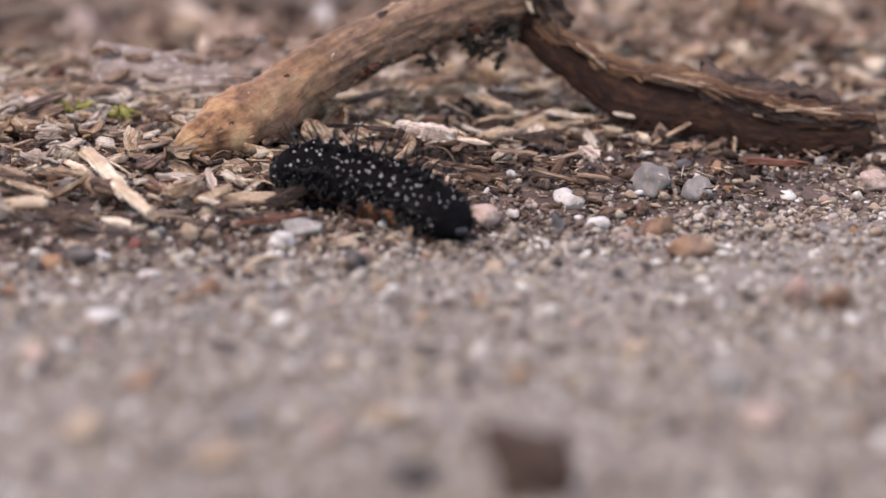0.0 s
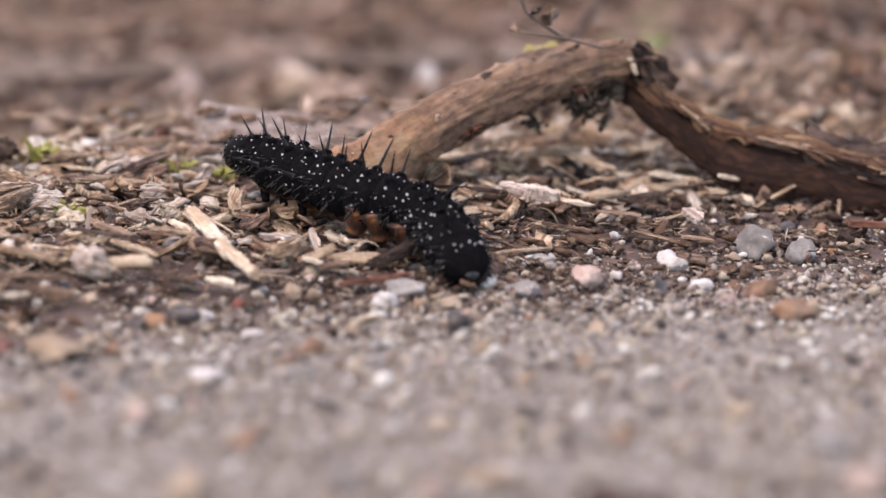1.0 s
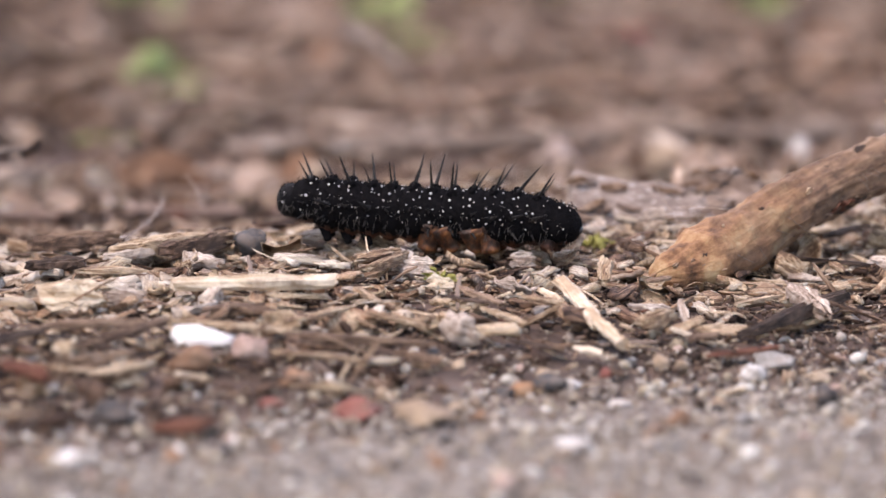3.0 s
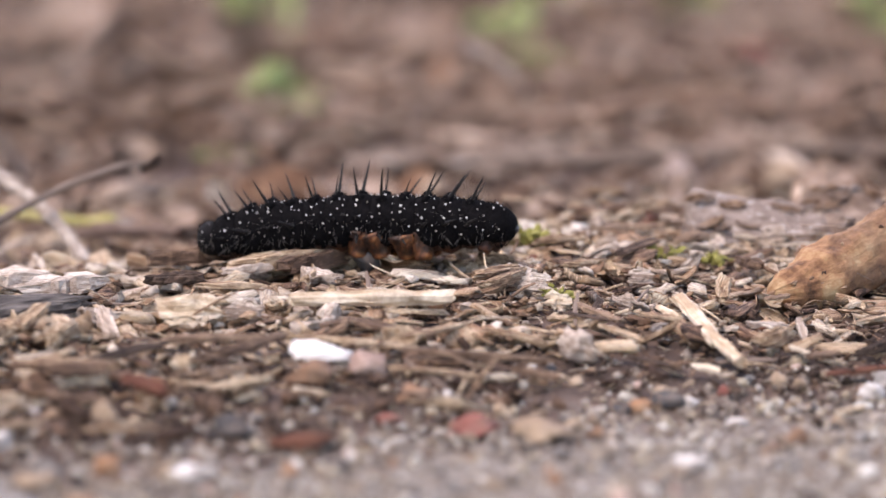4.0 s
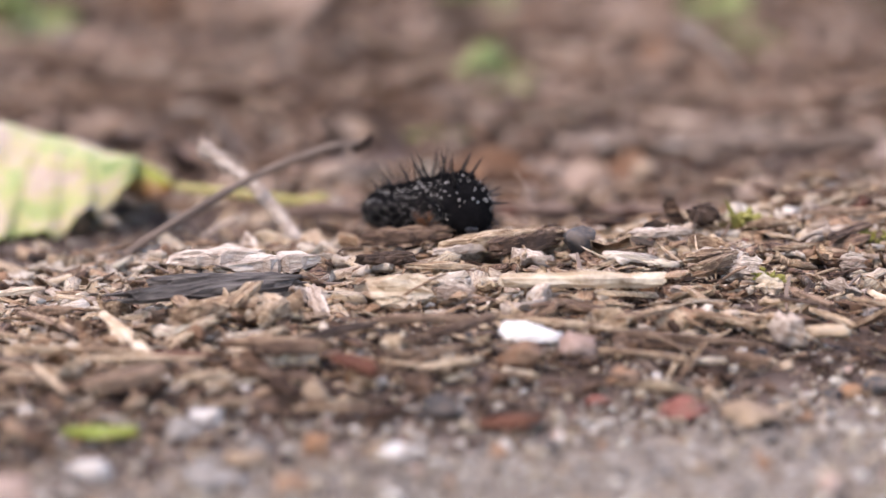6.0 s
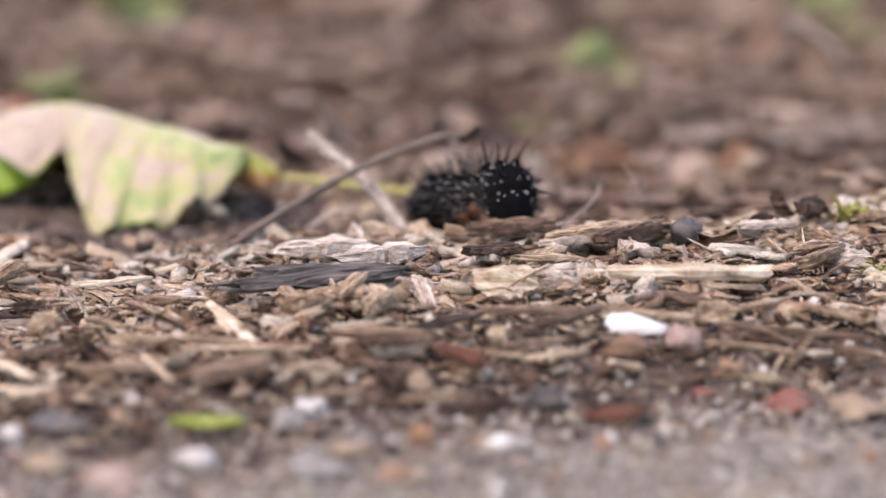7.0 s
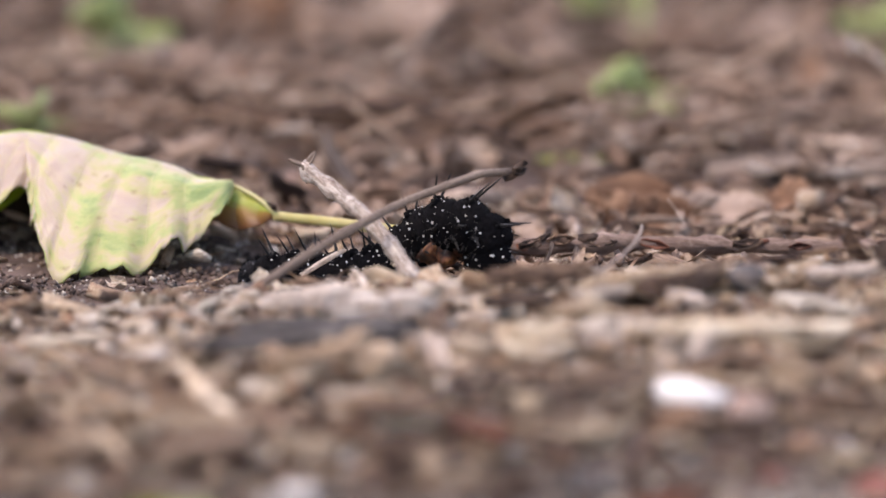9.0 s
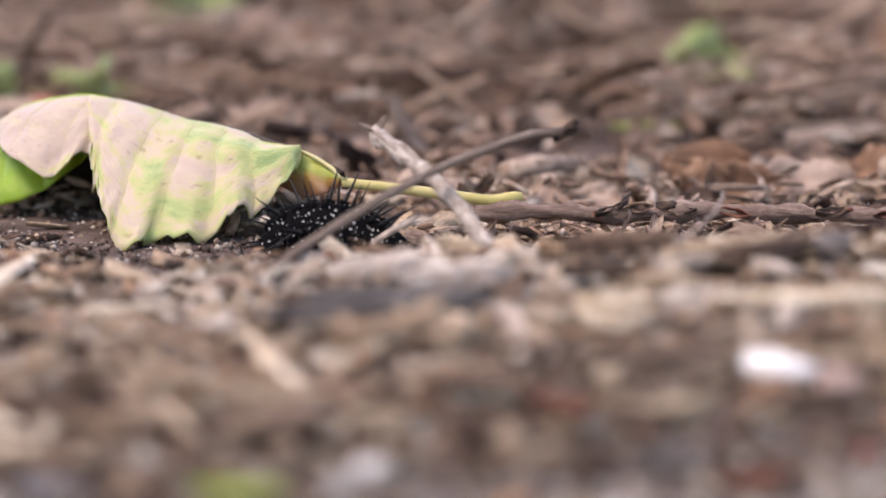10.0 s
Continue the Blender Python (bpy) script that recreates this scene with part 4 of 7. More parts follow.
def stick_material():
    """Grey-brown fibrous bark that gives way to smooth orange-tan wood towards the peeled end."""
    m = material("peeled_stick", [(0.065, 0.037, 0.025), (0.165, 0.097, 0.064), (0.25, 0.157, 0.103), (0.38, 0.265, 0.185)], "uv", 1.5, (0.24, 0.95, 1), bump=1.0, rough=0.8, dirt=(0.05, 0.034, 0.029), dirt_scale=0.35, gain=1.25)
    nt, L, N = m.node_tree, m.node_tree.links.new, m.node_tree.nodes.new
    bsdf = nt.nodes["Principled BSDF"]
    rind = bsdf.inputs["Base Color"].links[0].from_socket
    place = N("ShaderNodeTexCoord").outputs["Object"]
    sep = N("ShaderNodeSeparateXYZ")
    L(place, sep.inputs[0])
    patch = N("ShaderNodeTexNoise")
    patch.inputs["Scale"].default_value, patch.inputs["Detail"].default_value = 190, 6
    L(place, patch.inputs["Vector"])
    wander = N("ShaderNodeMath")
    wander.operation = "MULTIPLY_ADD"
    wander.inputs[1].default_value = 0.034
    L(patch.outputs["Fac"], wander.inputs[0]), L(sep.outputs["X"], wander.inputs[2])
    bare = N("ShaderNodeMapRange")
    bare.inputs["From Min"].default_value, bare.inputs["From Max"].default_value, bare.inputs["To Min"].default_value, bare.inputs["To Max"].default_value = 0.043, 0.056, 0.95, 0.0
    L(wander.outputs[0], bare.inputs["Value"])
    tone = N("ShaderNodeValToRGB")
    e = tone.color_ramp.elements
    e.new(0.45), e.new(0.52), e.new(0.6)
    for el, p, c in zip(e, (0.33, 0.43, 0.50, 0.57, 0.68), ((0.07, 0.036, 0.022), (0.22, 0.11, 0.058), (0.34, 0.185, 0.095), (0.42, 0.26, 0.14), (0.56, 0.42, 0.25))):
        el.position, el.color = p, (*c, 1)
    grain = N("ShaderNodeTexNoise")
    grain.inputs["Scale"].default_value, grain.inputs["Detail"].default_value, grain.inputs["Roughness"].default_value = 260, 9, 0.68
    L(place, grain.inputs["Vector"]), L(grain.outputs["Fac"], tone.inputs[0])
    mc = N("ShaderNodeMix")
    mc.data_type = "RGBA"
    a, b = [q for q in mc.inputs if q.type == "RGBA"]
    L(rind, a), L(tone.outputs[0], b), L(bare.outputs[0], mc.inputs["Factor"])
    L([o for o in mc.outputs if o.type == "RGBA"][0], bsdf.inputs["Base Color"])
    return m


def big_stick():
    """The peeled stick propped on a strip of rotten bark."""
    root = tagged(empty("broken_stick"), "peeled tan broken stick propped above the litter", "stick")
    P = mmpath([(19.9, 412.0, 6.7), (22.0, 413.6, 6.8), (24.5, 416.0, 7.2), (29.4, 420.5, 8.9), (34, 424, 11.2), (39, 427, 13.6), (46.5, 430.8, 16.6), (54, 435, 18.5), (63.4, 438.5, 19.9)], 110)
    rng = np.random.default_rng(3)
    s = np.linspace(0, 1, 110)
    lump = np.array([noise.noise((k * 7, 0, 2.2)) for k in s])
    R = np.interp(s, [0, 0.012, 0.04, 0.09, 0.15, 0.22, 0.32, 0.45, 0.6, 1.0], np.array([0.6, 1.4, 2.3, 3.2, 3.85, 4.0, 3.75, 3.4, 3.2, 2.9]) / 1e3)
    R = R + 0.0004 * np.exp(-((s - 0.62) / 0.05) ** 2) + 0.0003 * np.exp(-((s - 0.90) / 0.04) ** 2) + (0.00030 * lump + 0.00010 * np.array([noise.noise((k * 40, 3, 1.2)) for k in s])) * np.minimum(1, s * 8)
    me = tube(P, R, stick_material(), 64, 4, 0.006, "wood")
    # long shallow furrows, pits and swellings of the grain
    for v in me.vertices:
        k = int(np.argmin(((P - np.array(v.co)) ** 2).sum(1)))
        out = (v.co - Vector(P[k])).normalized()
        rough = min(1.0, max(0.6, (k - 12) / 40))
        d = 0.00034 * noise.noise(Vector((k * 0.11, out.y * 4.5, out.z * 4.5))) + 0.0005 * min(1, k / 10) * noise.noise(v.co * 330) + 0.00018 * noise.noise(v.co * 1100) + 0.00016 * rough * noise.noise(Vector((k * 0.5, out.y * 9, out.z * 9 + 4)))
        d -= 0.00035 * rough * max(0, noise.noise(Vector((k * 0.22, out.y * 3, out.z * 3 + 9))) - 0.25)
        v.co += out * d
    part("wood", me, root)
    # no hole is cut: a dark lump gives the shade of one
    part("pit", stone_mesh(0.0012, 0.0010, 0.0013, M["dark"], 45, 0.4), root, "dark lump that paints the shade of a small hole", pose(*(P[17] + np.array([0, -R[17] * 0.93, R[17] * 0.25]))))
    for k in range(7):
        a = 2 * math.pi * k / 7
        part("torn_fibre", chip_mesh(rng.uniform(0.0014, 0.0026), rng.uniform(0.0004, 0.0008), 0.0003, M["cut"], 660 + k, 0.04), root, "torn tan wood at the lower end", Matrix.Translation((P[2][0] + rng.uniform(-0.0004, 0.0008), P[2][1] + 0.0010 * math.cos(a), P[2][2] + 0.0008 * math.sin(a))) @ pose(0, 0, 0, rng.uniform(0, 90), -20 + rng.normal(0, 8), 44 + rng.normal(0, 8)))
    for k, sd, sc in ((68, 1, 1.0), (71, 5, 0.7), (94, 3, 1.1), (82, 7, 0.6), (58, 9, 0.6), (100, 11, 0.8)):
        p = P[k]
        part("knot", stone_mesh(0.0020 * sc, 0.0013 * sc, 0.0011 * sc, M["dark"], 40 + sd, 0.5), root, "dark knot", pose(p[0], p[1] - 0.0012, p[2] + R[k] * 0.86, 30, -20, 20))
    part("bark_shred", flake_mesh(0.0070, 0.0030, M["dark"], 7, 0.12, 0.0006, 0.6), root, "dark frayed bark at the broken end", pose(0.0672, 0.4375, 0.0193, 40, 40, -8))
    part("bark_shred", flake_mesh(0.0052, 0.0026, M["dark"], 8, 0.15, 0.0005, 0.6), root, at=pose(0.0652, 0.4368, 0.0178, -20, 60, 20))
    part("bark_shred", flake_mesh(0.0040, 0.0014, M["brown"], 9, 0.6, 0.0003, 0.3), root, at=pose(0.0612, 0.4362, 0.0218, 20, -12, 10))
    part("splinter", chip_mesh(0.0026, 0.0007, 0.0005, M["cream"], 61), root, "pale torn wood at the break", pose(0.0642, 0.4354, 0.0196, 30, 65, 0))
    for k in range(9):
        part("splinter", chip_mesh(rng.uniform(0.002, 0.005), 0.0006, 0.0004, M[("dark", "brown", "bark_face")[k % 3]], 640 + k, 0.1), root, at=pose(0.0640 + rng.uniform(0, 0.003), 0.4365 + rng.normal(0, 0.001), 0.0195 + rng.normal(0, 0.0012), rng.normal(0, 40), 25 + rng.normal(0, 18), rng.normal(0, 25)))
    for i in range(26):
        k = int(rng.integers(6, 60))
        a = radians(rng.uniform(-75, 60))
        p = P[k] + np.array([0, -R[k] * math.cos(a), R[k] * math.sin(a)]) * 0.98
        part("bark_crumb", stone_mesh(rng.uniform(0.0005, 0.0014), rng.uniform(0.0004, 0.0008), rng.uniform(0.0004, 0.0008), M[("brown", "dark", "tan", "cut")[i % 4]], 1400 + i, 0.6), root, at=pose(*p, rng.uniform(0, 90), -20, 40))
    for i in range(16):
        k = int(rng.integers(12, 106))
        a = P[k]
        d = rng.normal(size=3) * 0.0016
        part("fibre", tube(mmpath([(a + np.array([0, -R[k] * 0.98, 0.0006])) * 1e3, (a + np.array([0.0012, -R[k] - 0.0004, -0.0006]) + d * 0.4) * 1e3, (a + np.array([0.002, -R[k], -0.0020]) + d) * 1e3], 8), 0.00004, M["twig"], 4, i), root)
    for i in range(34):
        k = int(rng.integers(36, 106))
        a = P[k]
        part("bark_patch", flake_mesh(rng.uniform(0.002, 0.005), rng.uniform(0.001, 0.0024), M[("brown", "dark", "red")[i % 3]], 70 + i, -0.12 if i % 2 else 0.3, 0.0002, 0.35), root, "flake of dark bark left on the wood", Matrix.Translation(a + np.array([0, -R[k] * 0.78, -R[k] * 0.68])) @ pose(0, 0, 0, 130 + rng.normal(0, 12), -16, 22))
    for x, y, z, r, sd in ((51.6, 432.0, 13.3, 1.0, 1), (58.6, 434.6, 14.6, 1.3, 3), (61.4, 436, 15.6, 1.3, 4), (56.6, 434, 15.0, 1.1, 5), (60.4, 435.5, 12.8, 0.8, 6)):
        ob = new("lichen_tuft", clump(M["moss"], r / 1e3, 34, sd, (1.1, 0.7, 1.0)))
        ob.location = (x / 1e3, y / 1e3, z / 1e3)
        tagged(ob, "dark grey-green lichen tuft hanging under the stick", "lichen", "lichen under the stick")
    ob = new("lichen_tuft", clump(M["stem"], 0.0012, 26, 9, (1.5, 1, 0.6)))
    ob.location = (0.0542, 0.4440, 0.0205)
    tagged(ob, "yellow-green lichen tuft behind the stick", "lichen")


def layered_bark():
    """The long strip of rotten bark that leans from the stick to the ground: a dark face under torn pale edges."""
    root = tagged(empty("bark_strip"), "dark rotten layered strip of bark leaning on the litter", "bark")
    upper = mmpath([(62.4, 438.2, 18.0), (64.5, 438, 16.9), (66.4, 436.6, 16.2), (69.7, 435, 14.5), (73, 433.3, 12.8), (76.3, 431.8, 11.7), (79.5, 430.4, 10.9), (82.7, 429, 10.7), (85.9, 427.4, 10.0), (89.1, 425.8, 8.8), (93, 424.3, 8.0), (98, 423, 7.2), (104.8, 422, 6.2)], 64)
    lower = mmpath([(62.6, 437.4, 16.4), (63.9, 437, 15.2), (66.3, 435, 12.5), (69.5, 433, 10.2), (72.7, 431, 7.4), (75.5, 429, 5.9), (79, 427, 5.2), (84.2, 425, 4.7), (88.7, 423, 3.4), (93, 421.4, 2.6), (98, 420.4, 2.4), (104.4, 419.6, 2.6)], 64)
    rng = np.random.default_rng(8)
    full = 0.5 * (upper + lower)
    face = Vector((0.30, -0.90, -0.10)).normalized()

    def slab(name, i0, i1, v0, v1, th, out, m, label="", ragged=0.0004, sag=0.0012, smooth=False):
        """A layer of the strip between two heights of its face: 0 at the lower rim, 1 at the upper one."""
        bm, n = bmesh.new(), 11
        lay = bm.loops.layers.uv.new("UVMap")
        rows = []
        for i in range(i0, i1):
            tear = [ragged * noise.noise(Vector((i * 0.45, v, out * 3 + e))) + ragged * 0.6 * rng.normal() for v, e in ((v0, 0), (v1, 7))]
            lo, hi = Vector(lower[i]).lerp(Vector(upper[i]), v0), Vector(lower[i]).lerp(Vector(upper[i]), v1)
            across = (hi - lo).normalized()
            lo, hi = lo + across * tear[0], hi + across * tear[1]
            row = []
            for j in range(n):
                t = j / (n - 1)
                p = lo.lerp(hi, t) + face * (out / 1e3 - sag * (2 * (v0 + (v1 - v0) * t) - 1) ** 2)
                row.append(bm.verts.new(p + face * (0.00030 * noise.noise(Vector((i * 0.10, t * 7 + v0 * 9, out))) + 0.00012 * noise.noise(Vector((i * 0.5, t * 16, out))))))
            rows.append(row)
        for i, (r0, r1) in enumerate(zip(rows, rows[1:])):
            for j in range(n - 1):
                f = bm.faces.new((r0[j], r1[j], r1[j + 1], r0[j + 1]))
                for l, (u, v) in zip(f.loops, ((i, j), (i + 1, j), (i + 1, j + 1), (i, j + 1))):
                    l[lay].uv = (u * 0.8 + v0 * 31, v * 0.75)
        thicken(bm, th / 1e3)
        part(name, from_bm(name, bm, M[m], smooth), root, label)
    slab("bark_layer", 0, 63, 0.0, 0.93, 0.7, 0.0, "bark_face", "smooth dark brown inner face", 0.0003, smooth=True)
    slab("bark_layer", 1, 64, 0.86, 1.0, 1.3, 0.15, "bark", "torn tan fibrous rim", 0.00018)
    slab("bark_layer", 12, 64, 0.95, 1.08, 1.0, -0.5, "bark", "torn tan fibrous rim", 0.0003)
    slab("bark_layer", 34, 64, 0.74, 0.90, 0.6, 0.5, "dark", "blackened layer", 0.0005)
    slab("bark_layer", 36, 60, 1.02, 1.22, 1.4, -1.6, "dark", "blackened top layer", 0.0006)
    slab("bark_layer", 28, 37, 0.62, 0.78, 0.3, 0.45, "brown", "peeling pale patch", 0.0004)
    slab("bark_layer", 22, 62, -0.08, 0.14, 0.4, 0.35, "bark_face", "", 0.0007)
    slab("bark_layer", 40, 63, 0.28, 0.44, 0.3, 0.4, "bark_face", "", 0.0006)
    across = Vector((0.05, -0.1, 1)).normalized()
    for i in range(52):
        s = rng.uniform(0.06, 0.98)
        p = Vector(full[int(s * 63)]) + across * (rng.choice([0.0030, 0.0026, -0.0028, 0.0012]) if i > 12 else 0.0031) * min(1, 0.35 + 1.6 * s) + face * rng.uniform(0.0, 0.0008)
        d = Vector(full[min(63, int(s * 63) + 3)] - full[max(0, int(s * 63) - 3)]).normalized()
        d = (d + Vector(rng.normal(0, 0.12, 3))).normalized()
        part("bark_splinter", chip_mesh(rng.uniform(0.0025, 0.008), rng.uniform(0.0003, 0.0008), 0.0004, M[("brown", "bark", "dark", "bark_face")[i % 4] if i > 12 else ("tan", "bark", "brown")[i % 3]], 900 + i, 0.05), root, at=Matrix.Translation(p) @ d.to_track_quat("X", "Z").to_matrix().to_4x4())


def fine_sprigs():
    """Thin dry sprigs and hairs that stand out of the litter."""
    def sprig(name, paths, r, m, label, cat):
        root = tagged(empty(name), label, cat)
        for i, p in enumerate(paths):
            q = mmpath(p, 14)
            part("stalk", tube(q, np.linspace(r, r * 0.75, 14) / 1e3, M[m], 7, i, 0.1), root)
        return root
    sprig("dry_sprig", [[(59.8, 430.9, 22.4), (57.2, 431.9, 23.0), (55.2, 431.9, 23.6), (52.7, 431.9, 25.1), (50.4, 431.9, 26.9), (49.7, 431.9, 30.3), (49.5, 431.9, 33.4)], [(55.6, 431.9, 23.5), (51.5, 431.9, 24.0), (48.5, 431.9, 24.6)], [(52.3, 431.9, 25.4), (53.4, 430.9, 25.7), (53.8, 430.9, 27.1)], [(51.5, 431.9, 26.0), (50.9, 430.9, 26.6), (51.7, 430.9, 27.1)], [(53.2, 431.9, 25.8), (54.2, 431.9, 26.1), (54.5, 431.9, 27.0)], [(49.9, 431.9, 29.3), (50.2, 431.5, 29.7), (50.3, 431.4, 30.3)]], 0.25, "twig", "thin curled dry sprig standing on the stick", "sprig")
    dry = [o for o in bpy.data.objects if o.name == "dry_sprig"][0]
    for i, (x, z, l) in enumerate(((53.6, 26.6, 2.0), (51.6, 26.7, 1.8), (52.6, 25.8, 2.2), (50.2, 29.2, 1.4), (49.0, 24.6, 1.3))):
        part("dry_leaflet", flake_mesh(l / 1e3, 0.0008, M["dark" if i % 2 else "brown"], 90 + i, 0.9, 0.00015, 0.3), dry, "shrivelled brown leaflet", pose(x / 1e3, 0.4312, z / 1e3, 40 * i, 50 * i - 60, 35 * i))
    sprig("grass_hair", [[(-37.6, 455, 12.6), (-36, 453, 10.8), (-34.6, 450, 8.2)]], 0.07, "pale", "single pale dry grass hair standing in the litter", "grass")
    sprig("grass_hair", [[(10.5, 440, 12.8), (12, 439, 10), (13.4, 438, 7.2)]], 0.06, "pale", "single pale dry grass hair standing in the litter", "grass")
    sprig("grass_hair", [[(21.5, 433, 14), (23, 432, 11.5), (24.6, 431, 9)], [(24, 430, 12.2), (29, 427, 12.4), (33, 426, 11.2), (33.4, 425, 8.6)]], 0.06, "pale", "pale dry grass hairs beside the stick", "grass")
    sprig("dry_twig_fork", [[(-87.5, 435, 1.8), (-82.2, 440, 5.5), (-77.1, 446, 8.6), (-73.5, 451, 10.4), (-70.9, 455, 11.6), (-65.9, 459, 13.4), (-61.6, 463, 14.5), (-58.8, 464, 14.6)]], 0.58, "twig", "thin bent grey twig sticking up from the litter", "twig")
    sprig("leaning_stem", [[(50, 466, 3.5), (57.5, 482, 9.5), (64.5, 497, 15.0), (69.5, 509, 18.0), (73, 518, 19.8), (74.5, 521, 20.8)]], 0.55, "dark", "dry brown stem leaning behind the stick", "stem")
    for i, line in enumerate(([(-97.7, 585.0, -1.5), (-95.2, 596.0, 0.5), (-93.3, 607.0, 3.4), (-91.2, 618.0, 9.0), (-89.5, 629.0, 13.6), (-87.2, 640.0, 17.3)],
                              [(-98.4, 610.0, 1.0), (-100.8, 620.0, 4.0), (-101.1, 630.0, 8.1), (-103.4, 640.0, 10.9)],
                              [(-59.8, 580.0, 0.1), (-58.0, 583.0, 1.4), (-53.9, 586.0, 3.7), (-49.4, 589.0, 5.0), (-48.3, 592.0, 6.1)],
                              [(-52.7, 588.0, 0.8), (-50.8, 591.0, 3.8), (-49.3, 594.0, 5.9), (-45.6, 597.0, 4.7), (-39.1, 600.0, 1.8)],
                              [(-78.5, 660.0, 19.2), (-75.2, 653.3, 14.4), (-69.1, 646.7, 10.7), (-61.2, 640.0, 5.7)],
                              [(-79.9, 610.0, 5.4), (-75.9, 607.5, 3.9), (-71.5, 605.0, 0.9)],
                              [(-124.0, 560.0, 7.8), (-119.3, 556.0, 6.3), (-114.2, 552.0, 4.3)],
                              [(-48.1, 590.0, 5.1), (-37.6, 590.0, 4.2), (-24.5, 590.0, 2.4), (-10.7, 590.0, 1.6)],
                              [(-112.8, 650.0, 6.8), (-104.1, 645.0, 5.0), (-94.5, 640.0, 1.8)],
                              [(-35.9, 640.0, 1.7), (-24.5, 640.0, 3.2), (-10.5, 640.0, -0.4)])):
        sprig("dry_twig", [line], (0.42, 0.3, 0.36, 0.3, 0.34)[i % 5], ("twig", "dark", "twig", "fibre", "branch")[i % 5], "thin dry plant stem lying across the ground behind the bank", "stem")
    fork = [o for o in bpy.data.objects if o.name == "dry_twig_fork"][0]
    for i in range(4):
        part("frayed_tip", flake_mesh(0.0022, 0.0011, M["dark"], 68 + i, 0.6, 0.0002), fork, "dark frayed tip", pose(-0.0586 + 0.0005 * (i % 2), 0.4640, 0.0146 + 0.0004 * (i - 1.5), 50 * i, 25 * i - 30, 60 * i))
    root = tagged(empty("split_twig"), "pale split twig leaning behind the grey twig", "twig")
    q = mmpath([(-79.9, 466, 13.8), (-74.6, 461, 11.1), (-70.2, 457, 8.3), (-64.6, 450, 3.6)], 22)
    part("stalk", tube(q, 0.00092 + 0.00014 * np.sin(np.arange(22) * 1.7), M["twig_pale"], 11, 5, 0.16), root)
    for i, (dx, dz, tilt) in enumerate(((-0.8, 0.5, 20), (0.5, 0.9, -50), (-0.2, -0.6, 60))):
        part("frayed_end", flake_mesh(0.0026, 0.0009, M["twig"], 60 + i, 0.4, 0.0002), root, at=pose(-0.0797 + dx / 1e3, 0.4655, 0.0137 + dz / 1e3, 30 * i, tilt, 40 * i))
    root = tagged(empty("fallen_branch"), "long thin grey-brown branch lying behind the bank", "branch")
    q = mmpath([(-71, 483, 2.5), (-62, 483, 3.0), (-54.6, 484, 2.5), (-45, 486, 3.0), (-35.4, 488, 2.4), (-19.2, 490, 2.2), (-4, 492, 1.6)], 44)
    part("stalk", tube(q, 0.00092 + 0.00016 * np.sin(np.arange(44) * 0.9) + 0.0001 * np.random.default_rng(4).normal(size=44), M["branch"], 12, 6, 0.2), root)
    rng = np.random.default_rng(12)
    for i in range(16):
        k = int(rng.integers(2, 42))
        part("bark_flake", flake_mesh(rng.uniform(0.0016, 0.0045), rng.uniform(0.0006, 0.0013), M[("brown", "dark", "red")[i % 3]], 180 + i, 0.6, 0.00015, 0.3), root, "loose flake of bark", pose(q[k][0], q[k][1] - 0.0007, q[k][2] + rng.uniform(-0.0004, 0.0009), rng.uniform(-60, 90), rng.normal(0, 14), rng.normal(4, 14)))


